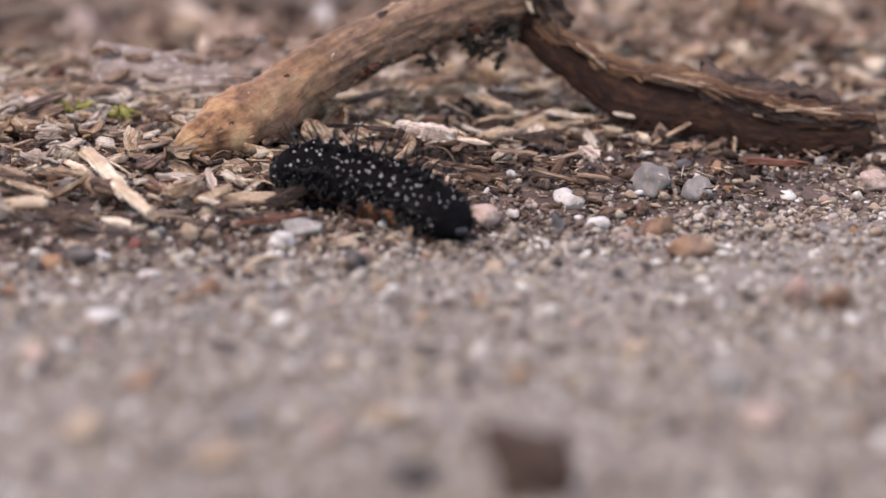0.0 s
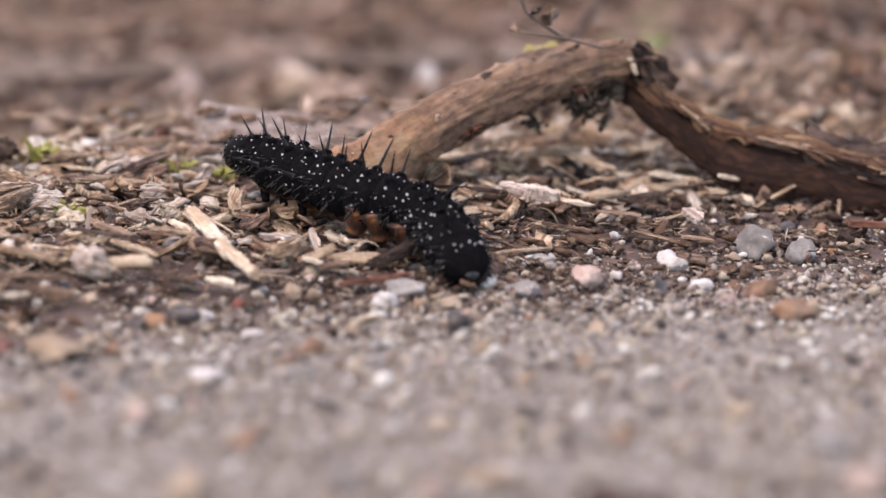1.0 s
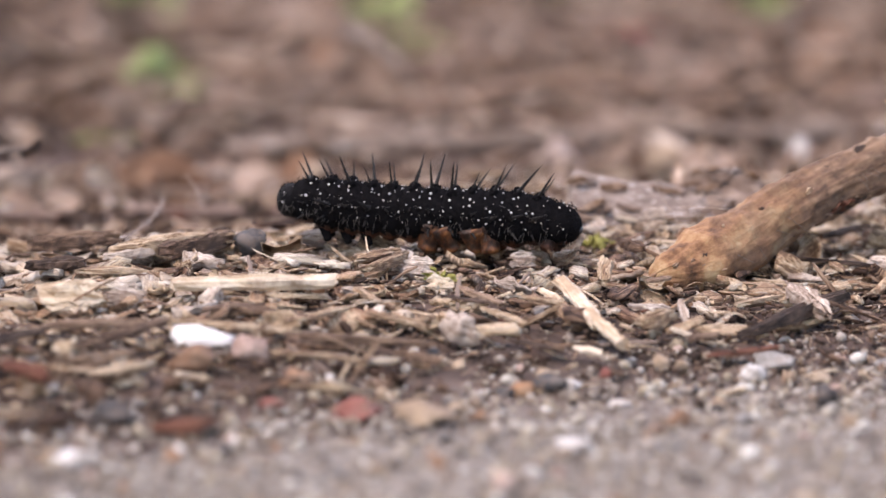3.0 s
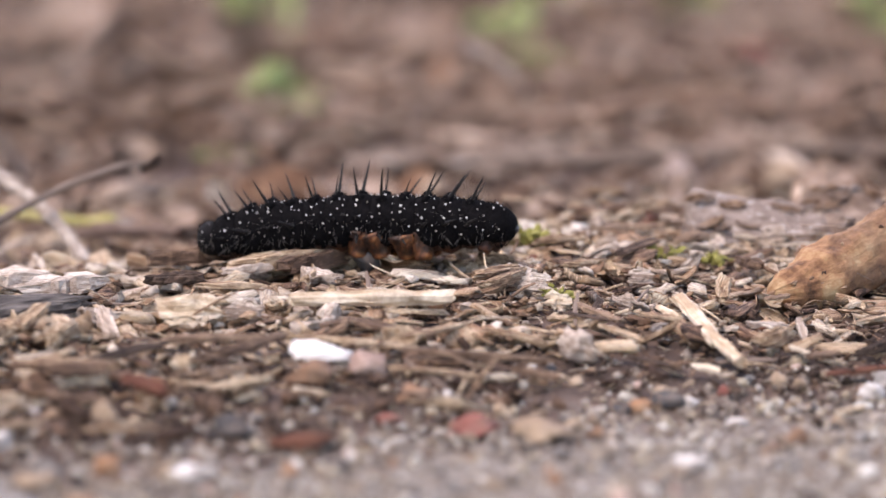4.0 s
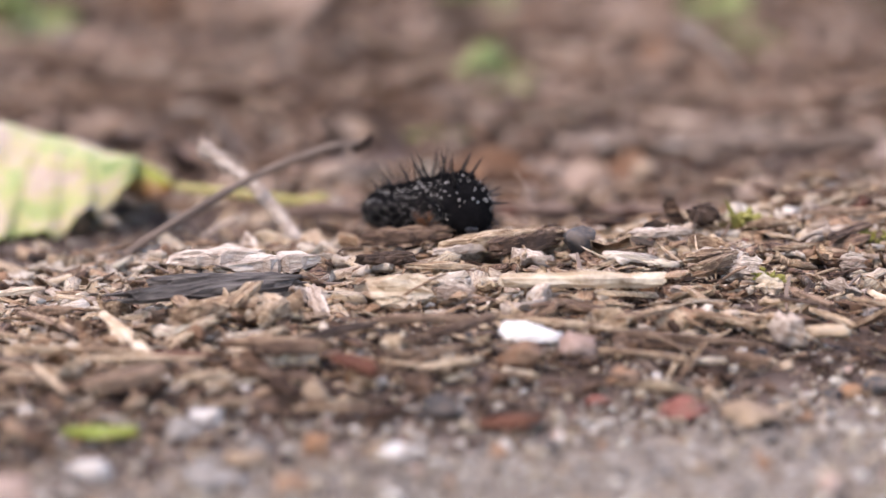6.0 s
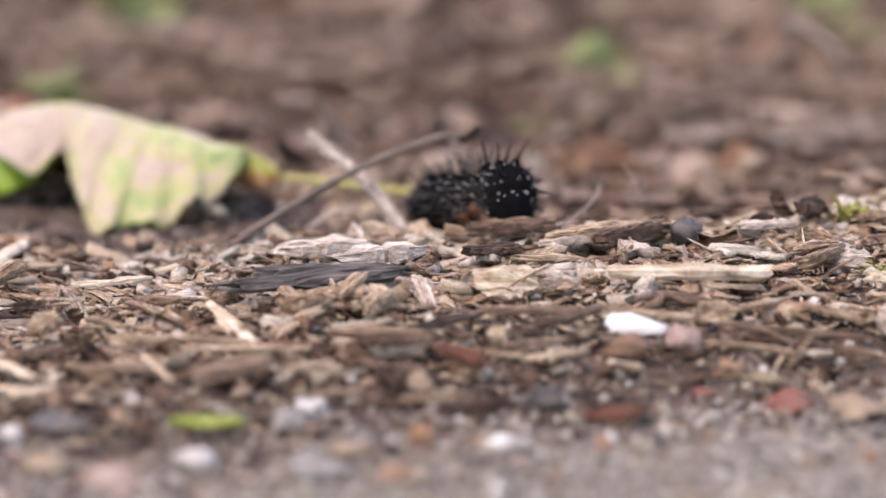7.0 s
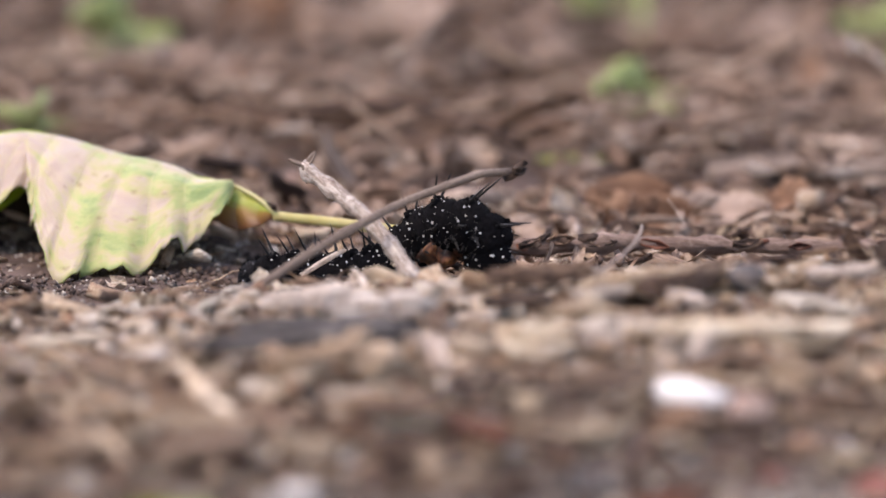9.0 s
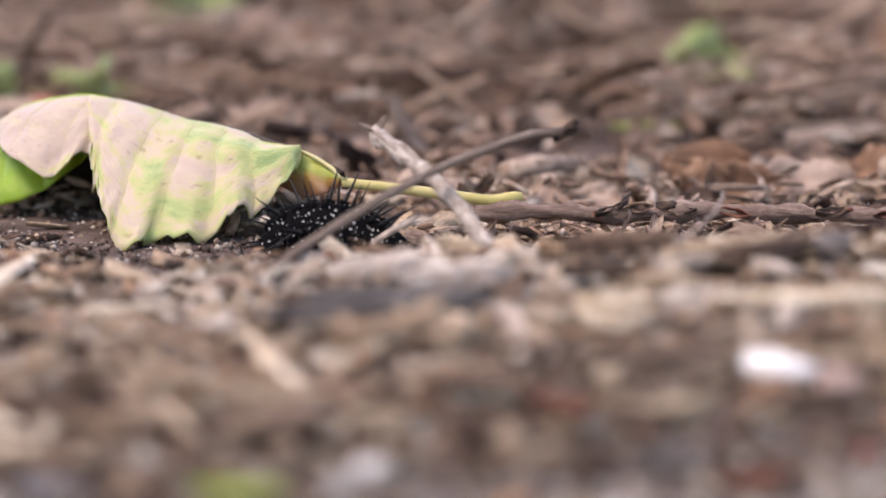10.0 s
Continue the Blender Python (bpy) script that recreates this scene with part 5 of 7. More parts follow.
def lobed_leaf():
    """The fallen yellow-pink leaf: one half drapes over the ground, its yellow stem runs along the bank."""
    root = tagged(empty("fallen_leaf"), "fallen yellowing leaf with pink tint, draped on the ground", "leaf")
    m = bpy.data.materials.new("autumn_leaf")
    m.use_nodes = True
    nt, L, N = m.node_tree, m.node_tree.links.new, m.node_tree.nodes.new
    bsdf = nt.nodes["Principled BSDF"]
    uv = N("ShaderNodeTexCoord").outputs["UV"]
    n1 = N("ShaderNodeTexNoise")
    n1.inputs["Scale"].default_value, n1.inputs["Detail"].default_value, n1.inputs["Roughness"].default_value = 8.5, 7, 0.62
    L(uv, n1.inputs["Vector"])
    ramp = N("ShaderNodeValToRGB")
    e = ramp.color_ramp.elements
    for _ in range(3):
        e.new(0.5)
    for el, p, c in zip(e, (0.36, 0.45, 0.51, 0.57, 0.66), ((0.20, 0.29, 0.11), (0.34, 0.39, 0.155), (0.42, 0.38, 0.195), (0.445, 0.36, 0.27), (0.42, 0.325, 0.268))):
        el.position, el.color = p, (*c, 1)
    sep = N("ShaderNodeSeparateXYZ")
    L(uv, sep.inputs[0])
    tint = N("ShaderNodeMath")
    tint.operation = "MULTIPLY_ADD"
    tint.inputs[1].default_value = 0.28
    L(sep.outputs["X"], tint.inputs[0])
    sub = N("ShaderNodeMath")
    sub.operation = "ADD"
    sub.inputs[1].default_value = -0.06
    L(n1.outputs["Fac"], sub.inputs[0]), L(sub.outputs[0], tint.inputs[2])
    L(tint.outputs[0], ramp.inputs[0])
    spots = N("ShaderNodeTexNoise")
    spots.inputs["Scale"].default_value, spots.inputs["Detail"].default_value = 46, 3
    L(uv, spots.inputs["Vector"])
    cut = N("ShaderNodeMapRange")
    cut.inputs["From Min"].default_value, cut.inputs["From Max"].default_value, cut.inputs["To Max"].default_value = 0.61, 0.76, 0.5
    L(spots.outputs["Fac"], cut.inputs["Value"])
    blot = N("ShaderNodeMix")
    blot.data_type = "RGBA"
    ca, cb = [q for q in blot.inputs if q.type == "RGBA"]
    cb.default_value = (0.17, 0.115, 0.055, 1)
    L(ramp.outputs[0], ca), L(cut.outputs[0], blot.inputs["Factor"])
    L([o for o in blot.outputs if o.type == "RGBA"][0], bsdf.inputs["Base Color"])
    bsdf.inputs["Roughness"].default_value = 0.55
    bsdf.inputs["Specular IOR Level"].default_value = 0.3
    bsdf.inputs["Subsurface Weight"].default_value = 0.25
    bsdf.inputs["Subsurface Radius"].default_value = (0.002, 0.0015, 0.0006)
    bsdf.inputs["Subsurface Scale"].default_value = 1.0
    n2 = N("ShaderNodeTexNoise")
    n2.inputs["Scale"].default_value = 60
    L(uv, n2.inputs["Vector"])
    bp = N("ShaderNodeBump")
    bp.inputs["Strength"].default_value, bp.inputs["Distance"].default_value = 0.5, 0.0003
    L(n2.outputs["Fac"], bp.inputs["Height"]), L(bp.outputs[0], bsdf.inputs["Normal"])
    # the curled base: green above, rusty towards its rim
    rusty = bpy.data.materials.new("rusty_green_leaf")
    rusty.use_nodes = True
    L, N = rusty.node_tree.links.new, rusty.node_tree.nodes.new
    uv, sep, n3, fade, ramp = N("ShaderNodeTexCoord").outputs["UV"], N("ShaderNodeSeparateXYZ"), N("ShaderNodeTexNoise"), N("ShaderNodeMath"), N("ShaderNodeValToRGB")
    n3.inputs["Scale"].default_value, n3.inputs["Detail"].default_value = 30, 5
    fade.operation, fade.inputs[1].default_value = "MULTIPLY_ADD", 0.35
    L(uv, sep.inputs[0]), L(uv, n3.inputs["Vector"]), L(n3.outputs["Fac"], fade.inputs[0])
    scaled = N("ShaderNodeMath")
    scaled.operation, scaled.inputs[1].default_value, scaled.inputs[2].default_value = "MULTIPLY_ADD", 2.5, -0.18
    L(sep.outputs["Y"], scaled.inputs[0]), L(scaled.outputs[0], fade.inputs[2]), L(fade.outputs[0], ramp.inputs[0])
    e = ramp.color_ramp.elements
    e.new(0.3), e.new(0.6)
    for el, p, c in zip(e, (0.05, 0.32, 0.52, 0.85), ((0.40, 0.42, 0.10), (0.23, 0.29, 0.035), (0.24, 0.13, 0.03), (0.13, 0.05, 0.02))):
        el.position, el.color = p, (*c, 1)
    L(ramp.outputs[0], rusty.node_tree.nodes["Principled BSDF"].inputs["Base Color"])
    rusty.node_tree.nodes["Principled BSDF"].inputs["Roughness"].default_value = 0.5
    top = [(-87.3, 488.0, 5.2), (-89.6, 490.0, 6.5), (-93.2, 492.0, 7.9), (-97.9, 493.0, 9.0), (-100.8, 494.0, 10.1), (-104.4, 495.0, 10.8), (-108.0, 496.0, 11.2), (-111.6, 497.0, 12.1), (-115.8, 498.0, 13.0), (-120.8, 500.0, 13.4), (-124.5, 501.0, 12.9), (-127.1, 502.0, 12.4), (-130.6, 502.0, 11.1), (-134.4, 502.0, 8.2)]
    front = [(-92.8, 490.5, 7.9), (-93.1, 487.0, 6.5), (-94.1, 484.0, 4.8), (-96.0, 481.0, 3.6), (-97.7, 479.0, 3.2), (-98.9, 477.0, 1.8), (-101.5, 474.0, 0.3), (-105.0, 473.0, 0.3), (-106.8, 473.0, 1.1), (-108.5, 470.0, -0.7), (-110.4, 471.0, -0.4), (-112.0, 473.0, 1.3), (-114.3, 477.0, 3.3), (-115.8, 481.0, 5.4), (-117.6, 487.0, 8.0)]
    lobe = [(-117.2, 488.6, 7.1), (-119.2, 489.0, 8.1), (-120.9, 487.0, 6.5), (-122.9, 486.0, 5.2), (-125.4, 487.0, 6.2), (-129.0, 490.0, 7.7), (-133.8, 500.0, 8.3)]
    under = [(-118.0, 498.5, 8.6), (-120.6, 496.0, 5.9), (-123.7, 493.0, 3.2), (-126.9, 492.0, 1.7), (-130.3, 492.0, 0.7), (-133.7, 492.0, -0.2)]
    flap = [(-87.4, 488.5, 4.9), (-89.7, 489.0, 3.4), (-92.4, 489.5, 2.9), (-95.5, 490.5, 4.0)]
    behind = [(-87.5, 489.0, 5.0), (-97.8, 512.0, 2.4), (-104.8, 516.0, -1.6), (-113.4, 517.0, -2.2), (-121.6, 516.0, -2.2), (-136.3, 512.0, -2.2)]
    ridge = mmpath(top, 73)
    N_COL, N_ROW = 71, 25

    def sheet(name, upper, lower, mat, u0, u1, bulge, veins, label="", pillow=0.0005, ragged=0.0):
        """A blade between two edges, puffed between its side veins; its veins fan out to the free edge."""
        up, low = mmpath(upper, N_COL), mmpath(lower, N_COL)
        phase = lambda s, t: veins * (s + 0.035 * math.sin(9 * s + u1 * 5)) - 0.55 * t * (1 - 0.75 * t)
        bm, grid = bmesh.new(), []
        lay = bm.loops.layers.uv.new("UVMap")
        for i in range(N_COL):
            a, b = Vector(up[i]), Vector(low[i])
            row = []
            for j in range(N_ROW):
                t = j / (N_ROW - 1)
                p = a.lerp(b, t)
                v = abs(phase(i / (N_COL - 1), t) % 1 - 0.5) * 2
                arch = math.sin(math.pi * t ** 0.8) * bulge
                puff = pillow * (0.55 - v ** 2.4) * min(1, 5 * t) * (0.5 + 0.5 * t)
                p += Vector((0, -0.75, 0.66)) * arch + Vector((0, -1, 0.35)) * puff
                p += Vector((0, -0.8, 0.4)) * (0.0011 * noise.noise(p * 150) + 0.00035 * noise.noise(p * 520)) * min(1, 6 * t)
                p += Vector((0.3, 0, 1)) * ragged * (0.5 - v + noise.noise(Vector((i * 0.5, 0, u1)))) * t ** 8
                row.append(bm.verts.new(p))
            grid.append(row)
        for i in range(N_COL - 1):
            for j in range(N_ROW - 1):
                f = bm.faces.new((grid[i][j], grid[i + 1][j], grid[i + 1][j + 1], grid[i][j + 1]))
                for l, (ii, jj) in zip(f.loops, ((i, j), (i + 1, j), (i + 1, j + 1), (i, j + 1))):
                    l[lay].uv = (u0 + (u1 - u0) * ii / (N_COL - 1), jj / (N_ROW - 1) * 0.36)
        thicken(bm, 0.00022)
        blade = part(name, from_bm(name, bm, mat), root, label)
        fine = np.linspace(0, 1, 400)
        for k in range(0, int(veins)):
            line = []
            for j in range(0, N_ROW - 3, 2):
                t = j / (N_ROW - 1)
                at = np.interp(k, [phase(s, t) for s in fine], fine) * (N_COL - 1)
                if 0.5 < at < N_COL - 1.5:
                    p, q = blade.data.vertices[int(at) * N_ROW + j].co, blade.data.vertices[(int(at) + 1) * N_ROW + j].co
                    line.append((p.lerp(q, at % 1) + Vector((0, -0.00002, 0.00001))) * 1e3)
            if name == "blade_half" and len(line) > 4:
                part("side_vein", tube(mmpath(line, 18), np.linspace(0.00008, 0.00002, 18), M["vein"], 5, k, 0.2), blade)
        return blade
    sheet("blade_half", top[2:10], front, m, 0.06, 0.52, 0.0018, 6, pillow=0.0009, ragged=0.0016)
    sheet("blade_half", top[8:], lobe, m, 0.56, 0.95, 0.0012, 4, ragged=0.0003)
    # back half in a dark colour that stands in for the hollow's shade
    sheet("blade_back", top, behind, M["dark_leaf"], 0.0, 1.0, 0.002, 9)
    sheet("curled_edge", top[8:], under, M["lobe_green"], 0.55, 0.95, 0.0002, 4, "vivid green underside of the curled leaf edge")
    sheet("curled_edge", top[:4], flap, rusty, 0.0, 0.15, 0.0003, 2, "green and rust underside at the leaf base", 0.0003)
    q = mmpath([(-87.6, 488, 5.0), (-81.7, 488, 4.5), (-75, 488, 3.8), (-70, 488.5, 3.2), (-66.4, 489, 3.7)], 24)
    part("stem", tube(q, np.concatenate([np.linspace(0.0006, 0.0007, 20), [0.00075, 0.00085, 0.0008, 0.0005]]), M["stem"], 10, 3, 0.03), root, "yellow leaf stem")
    q = ridge[:16] + np.array([0, -0.0003, 0.0002])
    part("midrib", tube(q, np.linspace(0.0004, 0.00015, 16), M["vein"], 6, 4, 0.03), root)


def scraps():
    """Leaves, stones and weeds that stand out singly."""
    def flake(x, y, l, w, m, rz, rx=0, curl=0.5, up=1.0, name="dead_leaf", label="curled brown dead leaf on the ground", cat="leaf"):
        SEED[0] += 1
        ob = new(name, flake_mesh(l / 1e3, w / 1e3, M[m], SEED[0], curl, max(0.00015, l * 6e-6)))
        ob.matrix_world = pose(x / 1e3, y / 1e3, height(x / 1e3, y / 1e3) + up / 1e3, rx, 0, rz)
        return tagged(ob, label, cat)
    far_leaf(20.4, 578, 13, 11, "pale_leaf", 5, 62)
    far_leaf(-67.2, 516, 6.5, 5.0, "pale_leaf", 30, 35)
    far_leaf(-61.0, 522, 6.5, 4.5, "pale_leaf", -20, 48)
    far_leaf(-41.5, 524, 3.2, 5.0, "pale_leaf", 70, 80)
    far_leaf(-44.5, 531, 11.5, 7.0, "dry_leaf", 12, 55)
    far_leaf(-48.5, 530, 6.5, 6.0, "dry_leaf", 60, 70)
    far_leaf(-35.5, 536, 12, 7, "pale_leaf", -8, 40)
    flake(-49.3, 541, 12, 7, "dry_leaf", 20, 40, 0.4, 3.0, label="orange-brown dead leaf behind the bank")
    flake(-19, 432, 4.6, 2.8, "dark", 30, 50, 0.7, 1.8, label="dark curled scrap of bark on the litter")
    flake(-16.1, 441, 6.4, 3.0, "dark", 5, 15, -0.5, 1.4, label="dark humped leaf scrap on the bank")
    flake(-95.2, 436, 5.0, 2.0, "dark", 150, 35, 0.6, 2.2, label="dark feathery scrap of bark on the litter")
    flake(-94, 414, 3.6, 2.4, "brown", 70, 60, 0.7, 1.6, label="small ochre curled leaf scrap on the bank")
    for x, y, r in ((-8, 440, 1.9), (8, 433, 1.3), (-4.4, 409, 1.3), (13.7, 431, 1.0)):
        SEED[0] += 1
        ob = new("moss_tuft", clump(M["moss_green"], r / 1e3, 40, SEED[0], (1.4, 1.0, 0.6)))
        ob.location = (x / 1e3, y / 1e3, height(x / 1e3, y / 1e3) + 0.0014 + 0.0004 * r)
        tagged(ob, "yellow-green moss tuft in the litter", "moss", "moss tufts")
    flake(-68.7, 340, 7.4, 2.4, "green", 6, 12, 0.35, 1.3, "green_leaflet", "small yellow-green leaflet on the soil", "leaf")
    flake(-153, 592, 9, 5, "pink_leaf", 10, 35, 0.3, 2.5, label="pinkish red dead leaf behind the bank")
    flake(32, 742, 12, 7, "pink_leaf", 10, 30, 0.3, 3, label="pinkish red dead leaf behind the bank")
    flake(-145, 688, 15, 10, "pale", 15, 30, 0.3, 2.5, label="pale grey dead leaf behind the bank")
    flake(-168, 721, 14, 8, "tan", 25, 20, 0.3, 2.5, label="tan dead leaf behind the bank")
    flake(-141, 690, 16, 9, "pale", 5, 25, 0.3, 2.5, label="pale grey dead leaf behind the bank")
    flake(91, 812, 18, 9, "pale", 5, 25, 0.3, 2.5, label="pale grey dead leaf behind the bank")
    flake(-61.9, 592, 11, 2.2, "green", 5, 20, 0.2, 1.5, "fallen_grass", "yellow-green grass blade lying on the ground", "grass")
    for x, y, s, rz in ((-56.8, 630, 13, 20), (-145.2, 598, 11, 60), (-58, 662, 11, 10), (-158, 594, 10, 25), (-80, 812, 13, 0), (-161, 722, 17, 30), (-10.6, 714, 10, 50), (-200, 700, 12, 0), (-20, 772, 12, 70), (60, 800, 14, 0), (20, 850, 16, 30), (-10, 860, 15, 80), (-172, 620, 6, 0), (89.5, 575, 5, 40), (84, 586, 5, 10), (96, 620, 7, 20), (102, 867, 16, 20)):
        root = tagged(empty("weed_seedling", x / 1e3, y / 1e3, height(x / 1e3, y / 1e3)), "small green weed seedling behind the bank", "weed", "weeds behind the bank")
        root.rotation_euler = (0, 0, radians(rz))
        for k in range(3):
            SEED[0] += 1
            part("leaf", flake_mesh(s / 1e3, s * 0.62 / 1e3, M["weed"], SEED[0], 0.25, 0.0002), root, at=pose(0.2 * s / 1e3 * math.cos(k * 2.1), 0.2 * s / 1e3 * math.sin(k * 2.1), (0.25 + 0.2 * k) * s / 1e3, 25 + 12 * k, -15, 115 * k))
        part("stalk", tube([(0, 0, -0.001), (0.0005, 0, 0.3 * s / 1e3), (0, 0.0005, 0.7 * s / 1e3)], 0.0004, M["weed"], 6), root)
    for x, y, h in ((-81.5, 800, 22), (-66.6, 780, 26), (-74, 830, 22), (-15, 760, 18)):
        SEED[0] += 1
        ob = new("grass_tuft", flake_mesh(h / 1e3, 0.0022, M["weed"], SEED[0], 0.2, 0.0002))
        ob.matrix_world = pose(x / 1e3, y / 1e3, height(x / 1e3, y / 1e3) + h / 2.1e3, 0, -82, 80)
        tagged(ob, "green grass blade growing behind the bank", "grass", "grass blades")
    for x, y, w, h, m in ((-29.4, 516, 5, 4, "stone_tan"), (12.9, 554, 7.5, 7.6, "stone_pink"), (49.8, 553, 5.2, 7.8, "stone_white"), (28.4, 556, 7.0, 7.4, "stone_tan"), (-98, 560, 5, 4, "stone_pink"), (-20, 600, 6, 4, "stone_pink"), (70, 640, 9, 5, "stone_pink"), (25, 600, 7, 4, "stone_tan"), (-115, 640, 8, 4, "stone_pink")):
        pebble(x, y, w, h, m, "on the ground behind the bank")
    root = tagged(empty("grey_stem"), "long grey weathered stem lying on the ground behind the bank", "stem")
    part("stalk", tube(mmpath([(-40, 564, 0.4), (-28, 567, 1.0), (-10, 570, 1.0), (30, 580, 1.5), (70, 590, 1.0)], 40), 0.0017 + 0.0003 * np.sin(np.arange(40) * 0.8), M["log"], 12, 8, 0.12), root)
    rng = np.random.default_rng(77)
    for i in range(14):
        x = rng.uniform(-36, 62)
        part("bark_flake", flake_mesh(rng.uniform(0.003, 0.009), rng.uniform(0.001, 0.0022), M[("brown", "dark", "pale")[i % 3]], 230 + i, 0.4, 0.0002, 0.3), root, "loose flake of bark", pose(x / 1e3, 0.5665 + (x + 28) * 0.24e-3 - 0.0016, 0.0010 + rng.uniform(-0.0008, 0.0010), rng.uniform(20, 100), rng.normal(0, 8), 13 + rng.normal(0, 6)))
    for x, y, w, h, m in ((-24.6, 541, 5.4, 5.0, "stone_tan"), (-61.6, 524, 4.4, 3.0, "stone_pink")):
        pebble(x, y, w, h, m, "among the litter behind the bank", 0.0)
    # lumps at the foot of the bank
    for x, y, w, d, h, m in DISCS:
        SEED[0] += 1
        ob = new("wood_disc", chip_mesh(w / 1e3, h / 0.9e3, 0.0011, M[m], SEED[0], 0.05, 8, 9, 0.5))
        ob.matrix_world = pose(x / 1e3, y / 1e3, height(x / 1e3, y / 1e3) + h / 2e3 + 0.0012, 52, 4, 6)
        tagged(ob, "pale cream flat piece of torn pith in the litter", "wood", "pith pieces")
    ob = new("chalky_lump", stone_mesh(0.0054, 0.0042, 0.0046, M["pale"], 317, 0.6))
    ob.matrix_world = pose(-0.0023, 0.3891, height(-0.0023, 0.3891) + 0.0024, 0, 20, 0)
    tagged(ob, "whitish crumbly lump at the foot of the bank", "lump")
    ob = new("white_shell_chip", stone_mesh(0.0072, 0.0036, 0.0013, M["white_chip"], 318, 0.55))
    ob.matrix_world = pose(-0.0303, 0.3785, height(-0.0303, 0.3785) + 0.0028, 42, 4, 2)
    tagged(ob, "bright white flat chip lying on a brown pebble", "chip")
    for crest_line, m, seed, label in (([(10.9, 449.0, 8.5), (11.7, 450.0, 13.7), (15.0, 450.0, 13.1), (20.0, 450.0, 12.6), (24.2, 450.0, 12.0), (27.8, 450.0, 10.8), (32.1, 450.0, 8.6)], "slab_grey", 3, "pale pinkish grey weathered piece of bark behind the stick"),
                                      ([(23.7, 453.0, 8.4), (25.5, 453.0, 11.1), (27.1, 453.0, 13.2), (29.5, 453.0, 13.9), (33.1, 453.0, 13.0), (36.7, 453.0, 11.9), (40.3, 453.0, 10.6), (43.8, 453.0, 8.2)], "slab_brown", 5, "pinkish brown weathered piece of bark behind the stick")):
        line = mmpath(crest_line, 46)
        bm, rows = bmesh.new(), []
        for i, c in enumerate(line):
            row = []
            for j in range(24):
                t = j / 23 * 2 - 1
                p = Vector((c[0] + 0.0012 * noise.noise(Vector((i * 0.1, t * 2, seed))), c[1] + 0.0080 * t, 0.0060 + (c[2] - 0.0060) * max(0.0, 1 - abs(t) ** 1.5)))
                p += Vector((0, -0.6, 1)) * (0.0012 * noise.noise(Vector((p.x * 150, p.y * 420, p.z * 420 + seed))) + 0.0007 * noise.noise(Vector((p.x * 420, p.y * 1200, p.z * 1200))) + 0.00025 * noise.noise(p * 2600)) * (1 - t * t)
                row.append(bm.verts.new(p))
            rows.append(row)
        for r0, r1 in zip(rows, rows[1:]):
            for j in range(23):
                bm.faces.new((r0[j], r1[j], r1[j + 1], r0[j + 1]))
        thicken(bm, 0.0012)
        root = tagged(new("old_bark", from_bm("old_bark", bm, M[m])), label, "bark")
        rng = np.random.default_rng(seed)
        for i in range(16):
            k, t = int(rng.integers(4, 42)), rng.uniform(-0.75, -0.1)
            c = line[k]
            p = (c[0], c[1] + 0.0080 * t, 0.0062 + (c[2] - 0.0060) * (1 - abs(t) ** 1.5))
            part("bark_flake", flake_mesh(rng.uniform(0.0015, 0.0042), rng.uniform(0.0007, 0.0016), M[("slab_grey", "slab_brown", "brown", "pale")[i % 4]], 400 + seed * 20 + i, 0.5, 0.0002, 0.3), root, "lifted flake of bark", pose(*p, 48 + rng.normal(0, 14), rng.normal(0, 12), rng.normal(0, 16)))
    for x, y, l, w, rz, m in ((-20, 585, 45, 1.8, 5, "twig"), (-60, 640, 40, 1.2, 30, "twig"), (-120, 720, 50, 1.6, -20, "twig"), (30, 620, 50, 1.8, 12, "twig"), (80, 560, 40, 1.6, 8, "pale"), (95, 520, 30, 1.2, 12, "pale"), (-160, 660, 40, 0.9, 50, "fibre"), (-85, 690, 40, 0.8, 100, "fibre"), (-40, 740, 45, 0.9, 60, "fibre"), (-125, 650, 40, 0.8, 120, "fibre"), (85, 600, 26, 1.8, 150, "brown"), (-100, 570, 26, 0.6, 70, "fibre"), (-55, 600, 24, 0.7, 130, "fibre"), (10, 690, 45, 0.9, -30, "fibre")):
        SEED[0] += 1
        ob = new("fallen_twig", chip_mesh(l / 1e3, w / 1e3, w / 1e3, M[m], SEED[0], 0.05, 8, 16))
        ob.matrix_world = pose(x / 1e3, y / 1e3, height(x / 1e3, y / 1e3) + w / 1e3 + 0.0015, 0, -4 if m == "fibre" else 0, rz)
        tagged(ob, CHIPS[m] if m in CHIPS else "dry twig", "twig")
        ob["label"] = "dry fallen twig lying on the ground behind the bank"


FAR_KINDS = {"pale_leaf": "pale greyish dead leaf, crumpled, on the ground behind the bank", "dry_leaf": "orange-brown crumpled dead leaf behind the bank", "dark_leaf": "dark brown rotting leaf on the ground behind the bank", "brown": "brown wood piece lying behind the bank"}


def far_leaf(x, y, l, w, mat, rz=0, rx=38):
    """A crumpled leaf at (x, y), in millimetres."""
    SEED[0] += 1
    x, y = x / 1e3, y / 1e3
    ob = new("dead_leaf", crumpled_leaf(l / 1e3, w / 1e3, M[mat], SEED[0]))
    ob.matrix_world = pose(x, y, height(x, y) + w * 0.25e-3, rx, 0, rz)
    return tagged(ob, FAR_KINDS[mat], "leaf", "dead leaves behind the bank")


